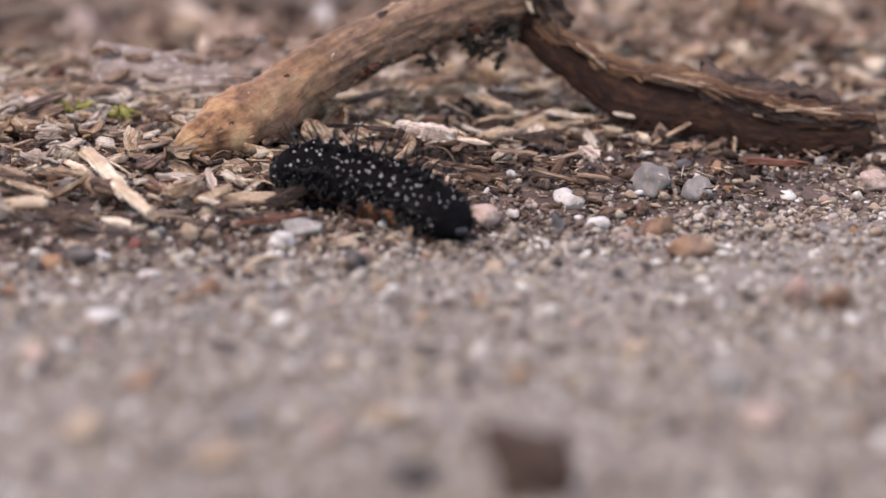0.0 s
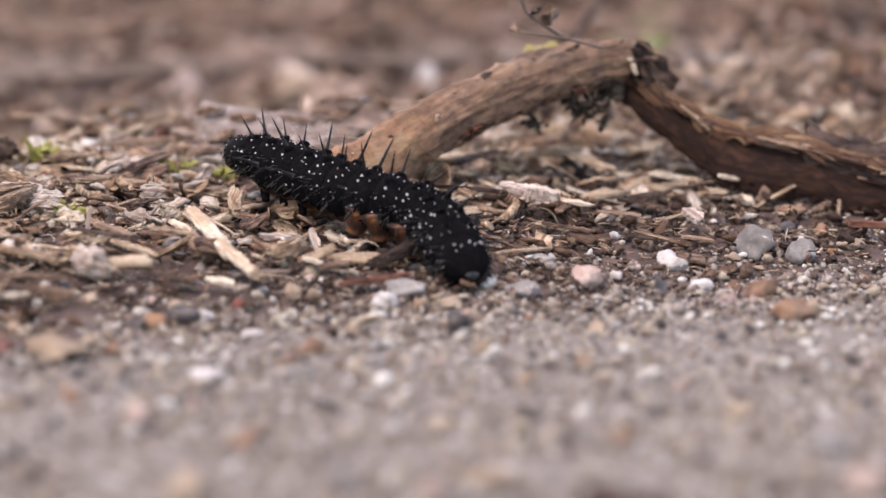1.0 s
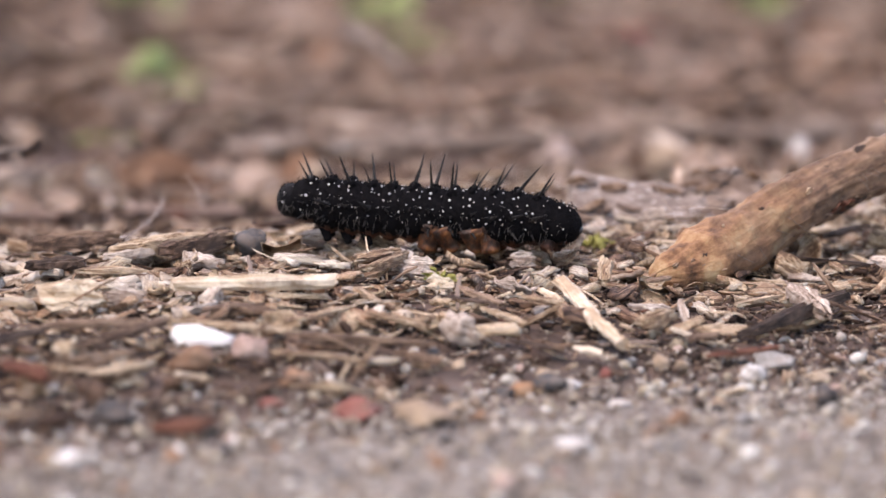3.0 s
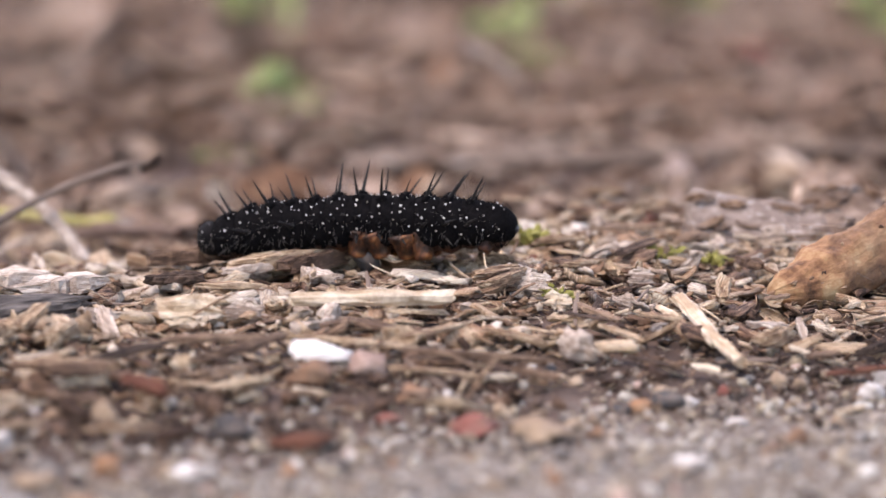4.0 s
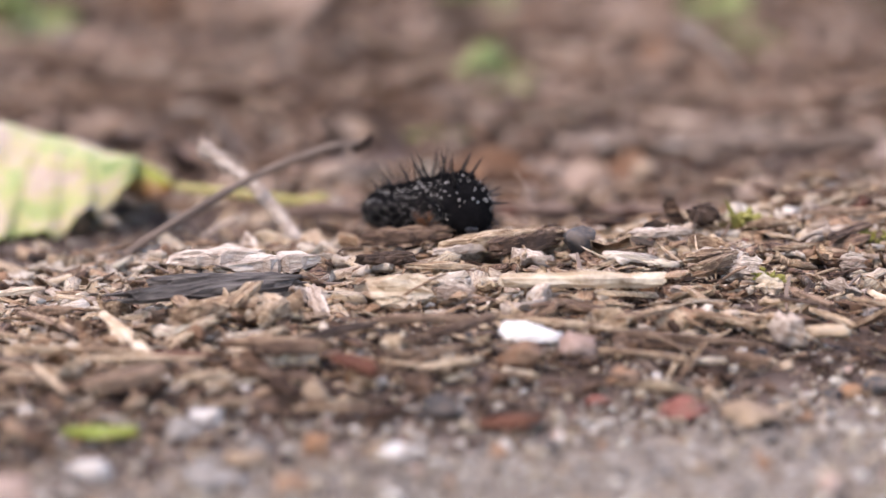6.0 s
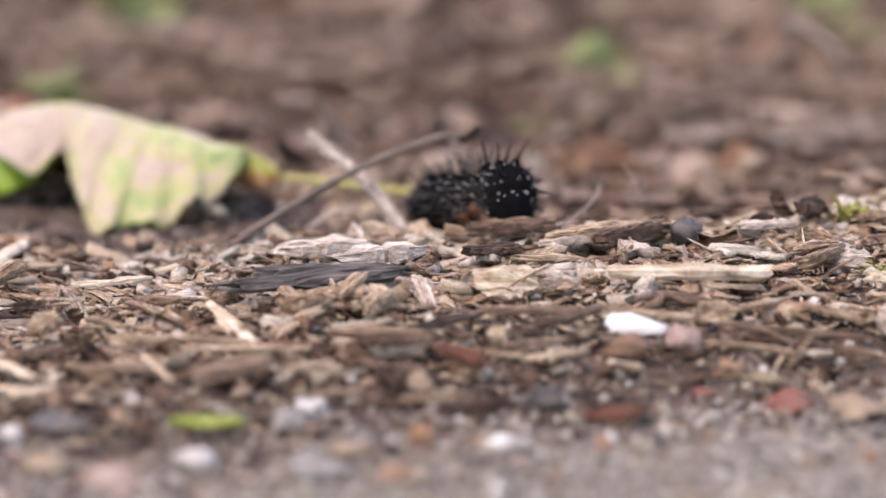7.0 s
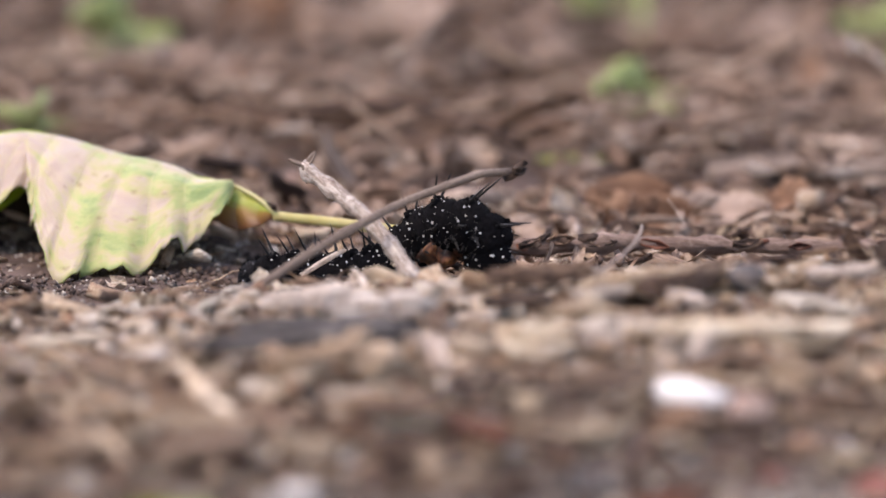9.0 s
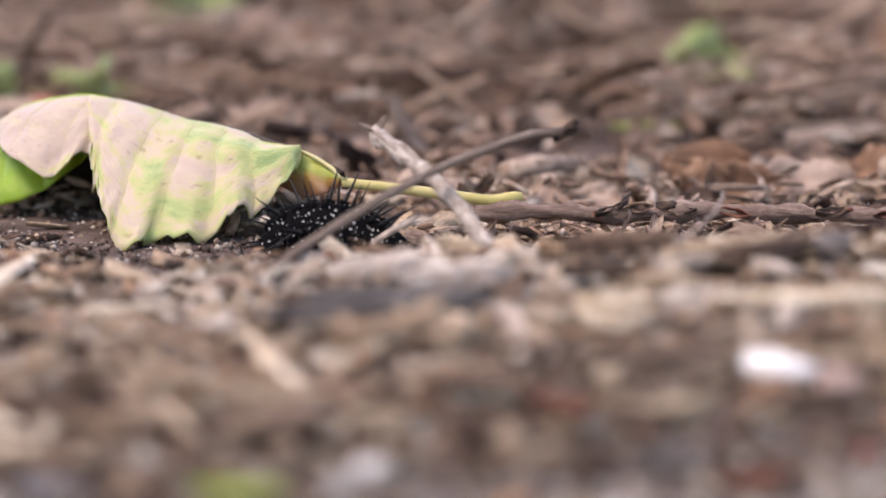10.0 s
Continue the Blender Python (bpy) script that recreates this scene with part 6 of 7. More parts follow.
def far_leaves():
    """The rest of the dead leaves behind the bank, sharing a dozen shapes."""
    rng = np.random.default_rng(31)
    kinds = ("pale_leaf", "dark_leaf", "dry_leaf", "dark_leaf", "pale_leaf", "dry_leaf", "dark_leaf", "pale_leaf", "dark_leaf", "dry_leaf", "dark_leaf", "pale_leaf")
    shapes = [crumpled_leaf(rng.uniform(0.008, 0.020), rng.uniform(0.005, 0.011), M[k], 960 + i) for i, k in enumerate(kinds)]
    for i in range(255):
        y = 0.50 + 0.75 * rng.uniform() ** 1.5
        x = rng.uniform(-0.38, 0.28) * y
        ob = new("dead_leaf", shapes[i % 12])
        ob.matrix_world = pose(x, y, height(x, y) + 0.0026, rng.normal(0, 42), rng.normal(0, 26), rng.uniform(0, 360)) @ Matrix.Scale(min(1, 0.4 + (y - 0.48) * 3), 4)
        tagged(ob, FAR_KINDS[kinds[i % 12]], "leaf", "dead leaves behind the bank")
    for i in range(80):
        y = 0.53 + 0.5 * rng.uniform()
        x = rng.uniform(-0.02, 0.27) * y
        ob = new("dead_leaf", shapes[(0, 4, 7, 11)[i % 4]])
        ob.matrix_world = pose(x, y, height(x, y) + 0.003, rng.normal(20, 35), rng.normal(0, 26), rng.uniform(0, 360)) @ Matrix.Scale(min(1, 0.4 + (y - 0.48) * 3), 4)
        tagged(ob, FAR_KINDS["pale_leaf"], "leaf", "dead leaves behind the bank")


# ---- the caterpillar ----
def make_caterpillar():
    """A black spiny caterpillar in rigid segments; x of a segment points to the head."""
    rng = np.random.default_rng(21)
    root = tagged(empty("caterpillar"), "black spiny caterpillar with white dots and amber prolegs", "caterpillar")
    radius = [2.9, 3.3, 3.45, 3.5, 3.55, 3.5, 3.5, 3.45, 3.4, 3.4, 3.4, 3.35, 3.0]
    segs = []
    pit = 0.0034

    def ring(r, length, dome=False, sag=0.0, sub=28, cuts=17):
        bm, rings = bmesh.new(), []
        for i in range(cuts):
            s = i / (cuts - 1) * 2 - 1
            k = (1 - abs(s) ** 2.5) ** 0.42 if abs(s) < 1 else 0.02
            if dome and s < 0.2:
                k = math.sqrt(max(0.0, 1 - ((0.2 - s) / 1.2) ** 2))
            k = max(k, 0.03) * (1 - 0.035 * math.exp(-((s - 0.15) / 0.09) ** 2) - 0.03 * math.exp(-((s + 0.3) / 0.08) ** 2))
            row = []
            for j in range(sub):
                a = 2 * math.pi * j / sub
                rr = r * k * (1 + 0.012 * rng.normal())
                z = math.cos(a) * rr * (0.96 if math.cos(a) > 0 else 0.84 + sag * math.exp(-(s / 0.5) ** 2))
                row.append(bm.verts.new((s * length / 2, math.sin(a) * rr, z)))
            rings.append(row)
        for r0, r1 in zip(rings, rings[1:]):
            for j in range(sub):
                bm.faces.new((r0[j], r0[(j + 1) % sub], r1[(j + 1) % sub], r1[j]))
        bm.faces.new(rings[0]), bm.faces.new(rings[-1][::-1])
        for f in bm.faces:
            f.material_index = int(f.calc_center_median().z < (-0.70 if sag else -0.58) * r)
        me = from_bm("segment", bm, M["velvet"])
        me.materials.append(M["belly"])
        return me

    def spine(l):
        """A stiff tapered spine, thick at its foot, faintly knotted."""
        prof = [(0.0, 0.00046), (0.06, 0.00030), (0.14, 0.00022), (0.3, 0.00018), (0.34, 0.00017), (0.55, 0.00013), (0.59, 0.00012), (0.8, 0.00009), (0.84, 0.00007), (1.0, 0.00002)]
        me = tube([(0.06 * l * h * h, 0, l * h) for h, _ in prof], [r for _, r in prof], M["spine"], 7, 2, 0.05, "spine")
        bm = bmesh.new()
        bm.from_mesh(me)
        for k in range(12):
            a, h = k * 2.4, 0.10 + 0.068 * k
            d = Vector((math.cos(a), math.sin(a), 0.9)).normalized()
            m = Matrix.Translation((0.06 * l * h * h, 0, l * h)) @ d.to_track_quat("Z", "Y").to_matrix().to_4x4()
            b = 0.16 * l * (1.1 - h)
            bmesh.ops.create_cone(bm, cap_ends=False, segments=3, radius1=0.00004, radius2=0.00001, depth=b, matrix=m @ Matrix.Translation((0, 0, b / 2)))
        bm.to_mesh(me)
        bm.free()
        return me
    spines = [spine(l) for l in (0.0042, 0.0038, 0.0026, 0.0018)]
    knobs = [stone_mesh(w, w, w * 0.9, M["velvet"], 730 + k, 0.5) for k, w in enumerate((0.0013, 0.0012, 0.0010, 0.0008))]

    def dots(r, length, n):
        """White warts: three loose rows across the back and flanks, a few larger ones by the spines."""
        bm = bmesh.new()
        small = 0.65 if r < 0.0025 else 0.84
        for k in range(n):
            if k % 7 == 0:
                a, x = radians(rng.choice([-68, -40, 40, 68]) + rng.normal(0, 6)), 0.10 * length
                rad = rng.uniform(0.00017, 0.00022)
            else:
                a = radians(-112 + 224 * ((k * 0.618 + rng.normal(0, 0.03)) % 1))
                x = ((-0.30, -0.02, 0.27)[k % 3] + rng.normal(0, 0.055)) * length
                rad = rng.choice([0.00009, 0.00012, 0.00016], p=[0.4, 0.4, 0.2])
            m = Matrix.Translation((x, math.sin(a) * r * 0.985, math.cos(a) * r * (0.96 if math.cos(a) > 0 else 0.84) * 0.985))
            bmesh.ops.create_icosphere(bm, subdivisions=1, radius=rad * small, matrix=m)
        return from_bm("white_dots", bm, M["spot"])

    def bristles(r, length, n):
        """Fine dark and pale hairs over the flanks."""
        bm = bmesh.new()
        for _ in range(n):
            a = radians(rng.uniform(55, 125) * rng.choice([-1, 1]))
            p = Vector((rng.uniform(-0.4, 0.4) * length, math.sin(a) * r * 0.97, math.cos(a) * r * 0.85))
            d = Vector((rng.normal(0, 0.35), math.sin(a), math.cos(a) - 0.3)).normalized()
            m = Matrix.Translation(p) @ d.to_track_quat("Z", "Y").to_matrix().to_4x4()
            h = rng.uniform(0.0006, 0.0019)
            bmesh.ops.create_cone(bm, cap_ends=False, segments=3, radius1=0.00003, radius2=0.00001, depth=h, matrix=m @ Matrix.Translation((0, 0, h / 2)))
        return from_bm("bristles", bm, M["hair"])

    def fuzz(r, length, n):
        """Short black pile that roughens the outline."""
        bm = bmesh.new()
        for _ in range(n):
            a, s = rng.uniform(0, 6.283), rng.uniform(-0.6, 0.6)
            rr = r * (1 - abs(s / 0.78) ** 2.5) ** 0.42
            n0 = Vector((s * 0.6, math.sin(a), math.cos(a)))
            p = Vector((s * length, math.sin(a) * rr * 0.97, math.cos(a) * rr * (0.93 if math.cos(a) > 0 else 0.81)))
            d = (n0 + Vector(rng.normal(0, 0.35, 3))).normalized()
            h = rng.uniform(0.0002, 0.0007)
            t1 = d.orthogonal().normalized() * 0.00004
            t2 = d.cross(t1)
            f = [bm.verts.new(p + t1), bm.verts.new(p - t1 * 0.5 + t2), bm.verts.new(p - t1 * 0.5 - t2), bm.verts.new(p + d * h)]
            for x in ((0, 1, 3), (1, 2, 3), (2, 0, 3)):
                bm.faces.new([f[k] for k in x])
        return from_bm("fuzz", bm, M["velvet"], False)

    def leg(l, w, m):
        """A fleshy leg: a swollen root, a waist and a splayed foot."""
        bm = bmesh.new()
        bmesh.ops.create_icosphere(bm, subdivisions=3, radius=1)
        for v in bm.verts:
            z = v.co.z
            side = math.sqrt(max(0.0, 1 - z * z)) or 1.0
            k = w * (0.66 + 0.36 * max(0, z) - 0.20 * max(0, -z) + 0.04 * math.exp(-((z + 0.85) / 0.2) ** 2) + 0.035 * math.sin(z * 15)) * (1 + 0.04 * rng.normal()) * min(1, 3.2 * side) / side
            v.co = (v.co.x * k, v.co.y * k, z * l / 2)
        return from_bm("leg", bm, M[m])
    stub, heel, claw = leg(0.0036, 0.0021, "proleg"), leg(0.0026, 0.0015, "belly"), leg(0.0028, 0.00088, "velvet")
    for i in range(13):
        r = radius[i] / 1e3
        seg = part("segment", ring(r, pit * (1.58 if i else 1.75), i == 0, 0.20 if 1 < i < 12 else 0.0), root)
        part("white_dots", dots(r, pit, 23 if 1 < i < 12 else 17), seg, "raised white dots")
        part("bristles", bristles(r, pit * 1.2, 26 if i < 10 else 44), seg, "fine grey hairs")
        part("fuzz", fuzz(r, pit, 620), seg, "short black velvet hairs")
        if i > 0:
            sway = rng.normal(0, 0.22)
            for a, sp in ((22, 0 if 1 < i < 12 else 1), (82, 2), (112, 3)):
                for sgn in (1, -1):
                    t = radians(a * sgn + rng.normal(0, 3))
                    p = Vector((0.0002, math.sin(t) * r * 0.96, math.cos(t) * r * (0.95 if abs(a) < 90 else 0.82)))
                    lean = -0.95 + 0.135 * i + sway + 0.11 * sgn + rng.normal(0, 0.10)
                    d = Vector((lean, math.sin(t), math.cos(t) + (0.25 if a < 90 else -0.1))).normalized()
                    part("wart", knobs[sp], seg, at=Matrix.Translation(p) @ d.to_track_quat("Z", "Y").to_matrix().to_4x4())
                    part("spine", spines[sp], seg, at=Matrix.Translation(p) @ d.to_track_quat("Z", "Y").to_matrix().to_4x4() @ Matrix.Scale(rng.uniform(0.62, 1.15), 4))
        if i in (3, 4, 5, 6) or i == 0:
            for sgn in (1, -1):
                part("proleg", stub if i else heel, seg, "amber fleshy proleg", pose(0.0002 * sgn + 0.0004 * rng.normal(), sgn * r * 0.45, -r * (0.66 + 0.04 * rng.normal()), (10 + rng.normal(0, 9)) * sgn, 5 * i - 22 + rng.normal(0, 9), rng.uniform(0, 90)))
        if i in (9, 10, 11):
            for sgn in (1, -1):
                part("leg", claw, seg, "short black jointed leg", pose(0.0003, sgn * r * 0.4, -r * 0.86, 14 * sgn, 25, 0))
        if i == 0:
            bm = bmesh.new()
            bmesh.ops.create_uvsphere(bm, u_segments=16, v_segments=10, radius=1)
            for v in bm.verts:
                v.co = (v.co.x * 0.0005, v.co.y * 0.0009, v.co.z * 0.0006)
            part("anal_plate", from_bm("anal_plate", bm, M["plate"]), seg, "shiny blue-grey plate at the tail", pose(-0.0026, 0, -0.0002, 0, -10, 0))
        segs.append(seg)
    bm = bmesh.new()
    bmesh.ops.create_uvsphere(bm, u_segments=22, v_segments=16, radius=1)
    for v in bm.verts:
        x, y, z = v.co
        cleft = 1 - 0.10 * math.exp(-(y / 0.16) ** 2) * max(0, z)
        v.co = (x * 0.0017, y * 0.0021 * cleft, z * 0.0021 * cleft)
    head = part("head", from_bm("head", bm, M["head"]), root, "glossy black head")
    part("white_dots", dots(0.0021, 0.002, 14), head, "raised white dots")
    part("bristles", bristles(0.0022, 0.002, 40), head, "fine grey hairs")
    part("fuzz", fuzz(0.0020, 0.0022, 520), head, "short black velvet hairs")
    segs.append(head)
    return root, segs


make_ground()
pebble(74.3, 405.3, 6.23, 3.80, "stone_grey")
pebble(78.9, 402.6, 4.90, 2.94, "stone_grey")
pebble(63.4, 398.9, 3.99, 2.32, "stone_white")
pebble(85.9, 408.0, 3.18, 1.66, "stone_tan")
pebble(100.9, 407.0, 4.00, 2.67, "stone_pink")
pebble(65.5, 390.1, 3.15, 1.58, "stone_white")
pebble(71.5, 386.2, 4.39, 2.51, "stone_brown")
pebble(72.0, 372.8, 5.58, 3.03, "stone_brown")
pebble(60.4, 388.1, 2.19, 2.51, "stone_dark")
pebble(78.8, 348.9, 3.55, 3.44, "stone_pink")
pebble(82.4, 346.9, 3.20, 2.86, "stone_brown")
pebble(9.2, 349.2, 3.81, 1.79, "stone_white")
pebble(29.3, 382.8, 3.19, 2.21, "stone_white")
pebble(32.2, 386.7, 4.95, 2.10, "stone_grey")
pebble(21.9, 384.9, 2.21, 1.72, "stone_tan")
pebble(19.6, 385.2, 2.46, 1.97, "stone_tan")
pebble(13.5, 381.3, 1.71, 1.46, "stone_red")
pebble(4.6, 375.0, 3.12, 1.68, "stone_orange")
pebble(7.5, 377.3, 4.34, 2.05, "stone_dark")
pebble(9.9, 377.5, 2.41, 1.21, "stone_white")
pebble(36.3, 371.6, 3.10, 2.51, "stone_dark")
pebble(20.3, 360.2, 2.43, 1.96, "stone_brown")
pebble(24.9, 368.9, 1.54, 1.42, "stone_orange")
pebble(25.1, 407.5, 2.08, 1.30, "stone_white")
pebble(5.0, 419.6, 3.00, 1.86, "stone_pink")
pebble(37.0, 383.3, 2.58, 1.23, "stone_tan")
pebble(33.6, 383.3, 1.97, 1.11, "stone_tan")
pebble(62.9, 361.6, 1.76, 0.94, "stone_dark")
pebble(84.6, 353.3, 1.45, 1.16, "stone_white")
pebble(40.9, 279.5, 8.2, 8.0, "stone_umber")
pebble(32.5, 282.2, 3.69, 2.76, "stone_dark")
pebble(64.8, 298.7, 3.95, 2.76, "stone_pink")
pebble(32.2, 303.3, 4.92, 2.27, "stone_tan")
pebble(17.2, 291.2, 4.72, 2.83, "stone_tan")
pebble(19.9, 303.7, 2.46, 2.26, "stone_grey")
pebble(27.0, 300.3, 2.44, 1.75, "stone_pink")
pebble(30.3, 325.6, 3.47, 1.37, "stone_tan")
pebble(40.5, 344.4, 2.50, 1.45, "stone_tan")
pebble(47.2, 352.8, 2.05, 1.37, "stone_brown")
pebble(26.8, 362.0, 1.74, 1.16, "stone_grey")
pebble(14.4, 369.7, 2.96, 1.06, "stone_white")
pebble(38.1, 353.4, 2.05, 1.02, "stone_dark")
pebble(64.7, 313.1, 4.63, 2.57, "stone_grey")
pebble(58.9, 327.7, 3.21, 1.61, "stone_tan")
pebble(46.2, 318.0, 3.10, 2.07, "stone_brown")
pebble(75.5, 312.3, 3.10, 2.28, "stone_tan")
pebble(11.8, 320.2, 3.10, 2.06, "stone_brown")
pebble(2.2, 330.6, 3.19, 2.34, "stone_pink")
pebble(6.2, 300.8, 4.38, 2.92, "stone_tan")
pebble(54.7, 403.3, 1.04, 0.91, "stone_white")
pebble(67.5, 383.0, 2.48, 1.24, "stone_pink")
pebble(56.6, 394.7, 1.59, 1.14, "stone_white")
pebble(52.8, 391.6, 4.41, 2.77, "stone_pink")
pebble(45.0, 387.2, 3.86, 2.11, "stone_grey")
pebble(48.5, 400.0, 3.53, 1.41, "stone_white")
pebble(17.8, 375.3, 1.56, 1.32, "stone_white")
pebble(2.8, 374.2, 2.39, 1.56, "stone_dark")
pebble(-2.5, 367.0, 2.35, 1.41, "stone_tan")
pebble(-12.3, 364.0, 5.54, 3.03, "stone_red")
pebble(-5.6, 361.5, 6.6, 2.9, "stone_tan")
pebble(-38.8, 341.7, 5.08, 1.88, "stone_white")
pebble(-30.2, 373.6, 5.6, 3.0, "stone_brown", z=3.1)
pebble(-24.1, 376.4, 4.4, 3.0, "stone_pink", z=3.7)
pebble(-7.4, 413.8, 3.42, 2.23, "stone_pink")
pebble(-27.1, 425.5, 4.87, 2.84, "stone_dark")
pebble(-21.5, 364.7, 2.63, 1.52, "stone_red")
pebble(-35.1, 357.6, 2.30, 1.72, "stone_grey")
pebble(-19.3, 372.5, 3.57, 2.02, "stone_brown")
pebble(-15.8, 374.5, 1.56, 1.08, "stone_white")
pebble(-47.6, 343.0, 3.67, 2.33, "stone_orange")
pebble(-49.9, 358.0, 3.81, 3.47, "stone_tan")
pebble(-46.3, 366.5, 4.25, 2.36, "stone_orange")
pebble(-59.8, 349.7, 4.09, 2.38, "stone_white")
pebble(-37.1, 357.1, 4.02, 2.64, "stone_dark")
pebble(-61.4, 343.9, 4.48, 2.80, "stone_grey")
pebble(-53.4, 335.6, 4.91, 2.18, "stone_tan")
pebble(-86.9, 334.3, 3.43, 2.33, "stone_white")
pebble(-67.7, 329.5, 4.86, 2.70, "stone_white")
pebble(-73.7, 320.5, 6.35, 2.64, "stone_pink")
pebble(-55.6, 327.0, 7.46, 2.77, "stone_grey")
pebble(-53.4, 340.6, 3.32, 2.21, "stone_grey")
pebble(-65.7, 346.4, 2.26, 1.47, "stone_dark")
pebble(-83.2, 340.0, 6.73, 2.47, "stone_dark")
pebble(-78.2, 351.0, 2.30, 1.49, "stone_white")
pebble(-87.7, 346.7, 2.29, 1.37, "stone_tan")
pebble(-44.4, 366.9, 1.77, 1.18, "stone_white")
pebble(-35.1, 362.8, 1.98, 1.28, "stone_grey")
pebble(-47.9, 325.5, 3.70, 2.33, "stone_brown")
pebble(-81.1, 324.7, 4.84, 2.37, "stone_tan")
pebble(-35.8, 358.0, 1.27, 1.04, "stone_white")
pebble(-58.0, 362.5, 1.41, 0.94, "stone_white")
chip(-34.3, 398.6, 7.7, -16.2, 400.0, 7.9, 1.94, 1.20, "cream", "straw_piece")
chip(-78.7, 391.9, 6.3, -55.8, 399.8, 7.5, 2.86, 1.77, "charcoal", "stick_piece")
chip(-56.2, 397.6, 7.1, -53.2, 391.3, 4.5, 1.82, 1.13, "pale")
chip(-75.5, 378.9, 5.6, -70.6, 372.7, 3.2, 1.50, 0.93, "cream")
chip(-76.2, 363.9, 4.9, -62.5, 364.7, 5.1, 1.08, 0.67, "tan")
chip(-58.5, 367.4, 5.6, -50.6, 369.0, 5.6, 2.17, 1.34, "brown")
chip(-72.8, 352.0, 4.2, -65.3, 358.7, 4.8, 2.09, 1.30, "brown")
chip(-69.3, 382.5, 6.4, -62.8, 384.9, 6.6, 2.91, 1.80, "tan")
chip(-63.7, 388.3, 6.4, -60.8, 394.2, 8.5, 1.78, 1.10, "tan")
chip(-60.4, 381.6, 6.4, -57.7, 389.2, 6.8, 2.50, 1.55, "tan")
chip(-98.4, 405.0, 5.4, -88.0, 406.4, 5.5, 1.35, 0.83, "cream")
chip(-107.0, 402.9, 5.7, -104.0, 408.7, 7.3, 2.43, 1.51, "tan")
chip(-94.9, 373.3, 5.4, -91.9, 377.3, 6.8, 3.13, 1.94, "tan")
chip(-75.5, 415.6, 6.9, -64.1, 415.4, 7.6, 4.2, 1.70, "pale_plank")
chip(-66.4, 408.0, 7.4, -57.2, 411.8, 8.0, 4.0, 1.70, "pale_plank")
chip(-45.1, 417.1, 8.0, -37.4, 420.3, 8.5, 1.76, 1.09, "pale")
chip(-37.1, 416.8, 8.7, -29.4, 425.6, 9.3, 2.85, 1.77, "brown")
chip(-53.0, 413.0, 7.7, -45.1, 413.6, 8.1, 2.16, 1.34, "dark")
chip(-52.0, 484.5, 0.3, -44.7, 497.2, 3.1, 0.63, 0.39, "twig", "thin_twig")
chip(-49.2, 367.0, 5.1, -44.2, 363.0, 4.2, 2.03, 1.26, "red")
chip(-92.8, 350.8, 4.2, -87.3, 346.4, 3.8, 1.17, 0.73, "cream")
chip(-54.7, 372.0, 5.5, -45.1, 382.6, 6.3, 1.34, 0.83, "dark")
chip(-43.1, 374.1, 5.7, -34.2, 384.6, 6.5, 1.46, 0.90, "brown")
chip(-34.2, 385.1, 6.4, -18.7, 382.4, 5.6, 1.24, 0.77, "tan")
chip(-21.1, 381.6, 5.5, -3.1, 383.7, 4.0, 1.35, 0.84, "brown")
chip(-115.5, 435.4, 5.0, -109.7, 431.1, 5.2, 0.90, 0.56, "red")
chip(-15.1, 411.1, 8.8, -8.1, 416.6, 8.9, 1.99, 1.23, "tan")
chip(-32.1, 389.0, 6.7, -23.6, 392.2, 7.0, 1.13, 0.70, "brown")
chip(-25.0, 376.4, 4.9, -11.8, 376.9, 3.6, 0.97, 0.60, "tan")
chip(-60.6, 349.9, 3.2, -55.4, 353.1, 3.3, 1.15, 0.71, "tan")
chip(-86.7, 357.3, 4.5, -78.0, 355.4, 4.5, 1.43, 0.89, "brown")
chip(-95.8, 364.8, 4.6, -88.7, 368.4, 4.8, 1.34, 0.83, "brown")
chip(-86.3, 371.3, 4.9, -76.5, 368.5, 5.0, 1.23, 0.76, "tan")
chip(-32.4, 352.3, 1.4, -26.7, 355.6, 1.3, 1.83, 1.13, "red")
chip(-47.9, 380.6, 6.0, -36.7, 373.3, 5.1, 0.86, 0.54, "dark")
chip(-56.7, 361.8, 4.4, -48.3, 360.3, 3.8, 0.94, 0.58, "brown")
chip(-81.1, 403.8, 5.6, -74.1, 394.5, 2.8, 0.40, 0.25, "fibre", "root_fibre")
chip(-67.8, 348.4, 3.3, -65.9, 350.7, 3.5, 1.03, 0.64, "tan")
chip(-88.0, 392.6, 5.4, -81.2, 388.4, 5.7, 1.69, 1.05, "brown")
chip(-101.2, 390.8, 5.4, -95.3, 393.2, 5.5, 1.96, 1.22, "dark")
chip(-91.4, 384.9, 5.1, -83.3, 374.2, 5.0, 1.15, 0.71, "tan")
chip(-43.9, 368.2, 4.7, -38.4, 366.3, 4.0, 0.83, 0.52, "tan")
chip(-28.6, 369.0, 3.7, -18.6, 369.7, 3.0, 0.83, 0.52, "dark")
chip(8.9, 406.0, 6.9, 13.1, 392.8, 4.2, 1.75, 1.00, "cream", "straw_piece")
chip(12.7, 393.2, 3.9, 15.6, 384.9, 2.7, 1.50, 0.90, "cream", "straw_piece")
chip(17.4, 393.4, 4.7, 21.9, 397.1, 5.2, 2.15, 1.33, "tan")
chip(22.6, 403.3, 6.1, 23.3, 399.5, 3.1, 1.04, 0.64, "pale")
chip(21.0, 393.4, 4.2, 23.7, 391.5, 3.5, 0.88, 0.55, "cream")
chip(10.1, 385.8, 3.4, 13.8, 383.8, 2.8, 1.12, 0.69, "cream")
chip(13.5, 405.0, 6.9, 15.2, 409.9, 9.4, 1.96, 1.21, "tan")
chip(48.3, 417.6, 7.1, 52.5, 415.5, 6.7, 2.98, 1.85, "pale")
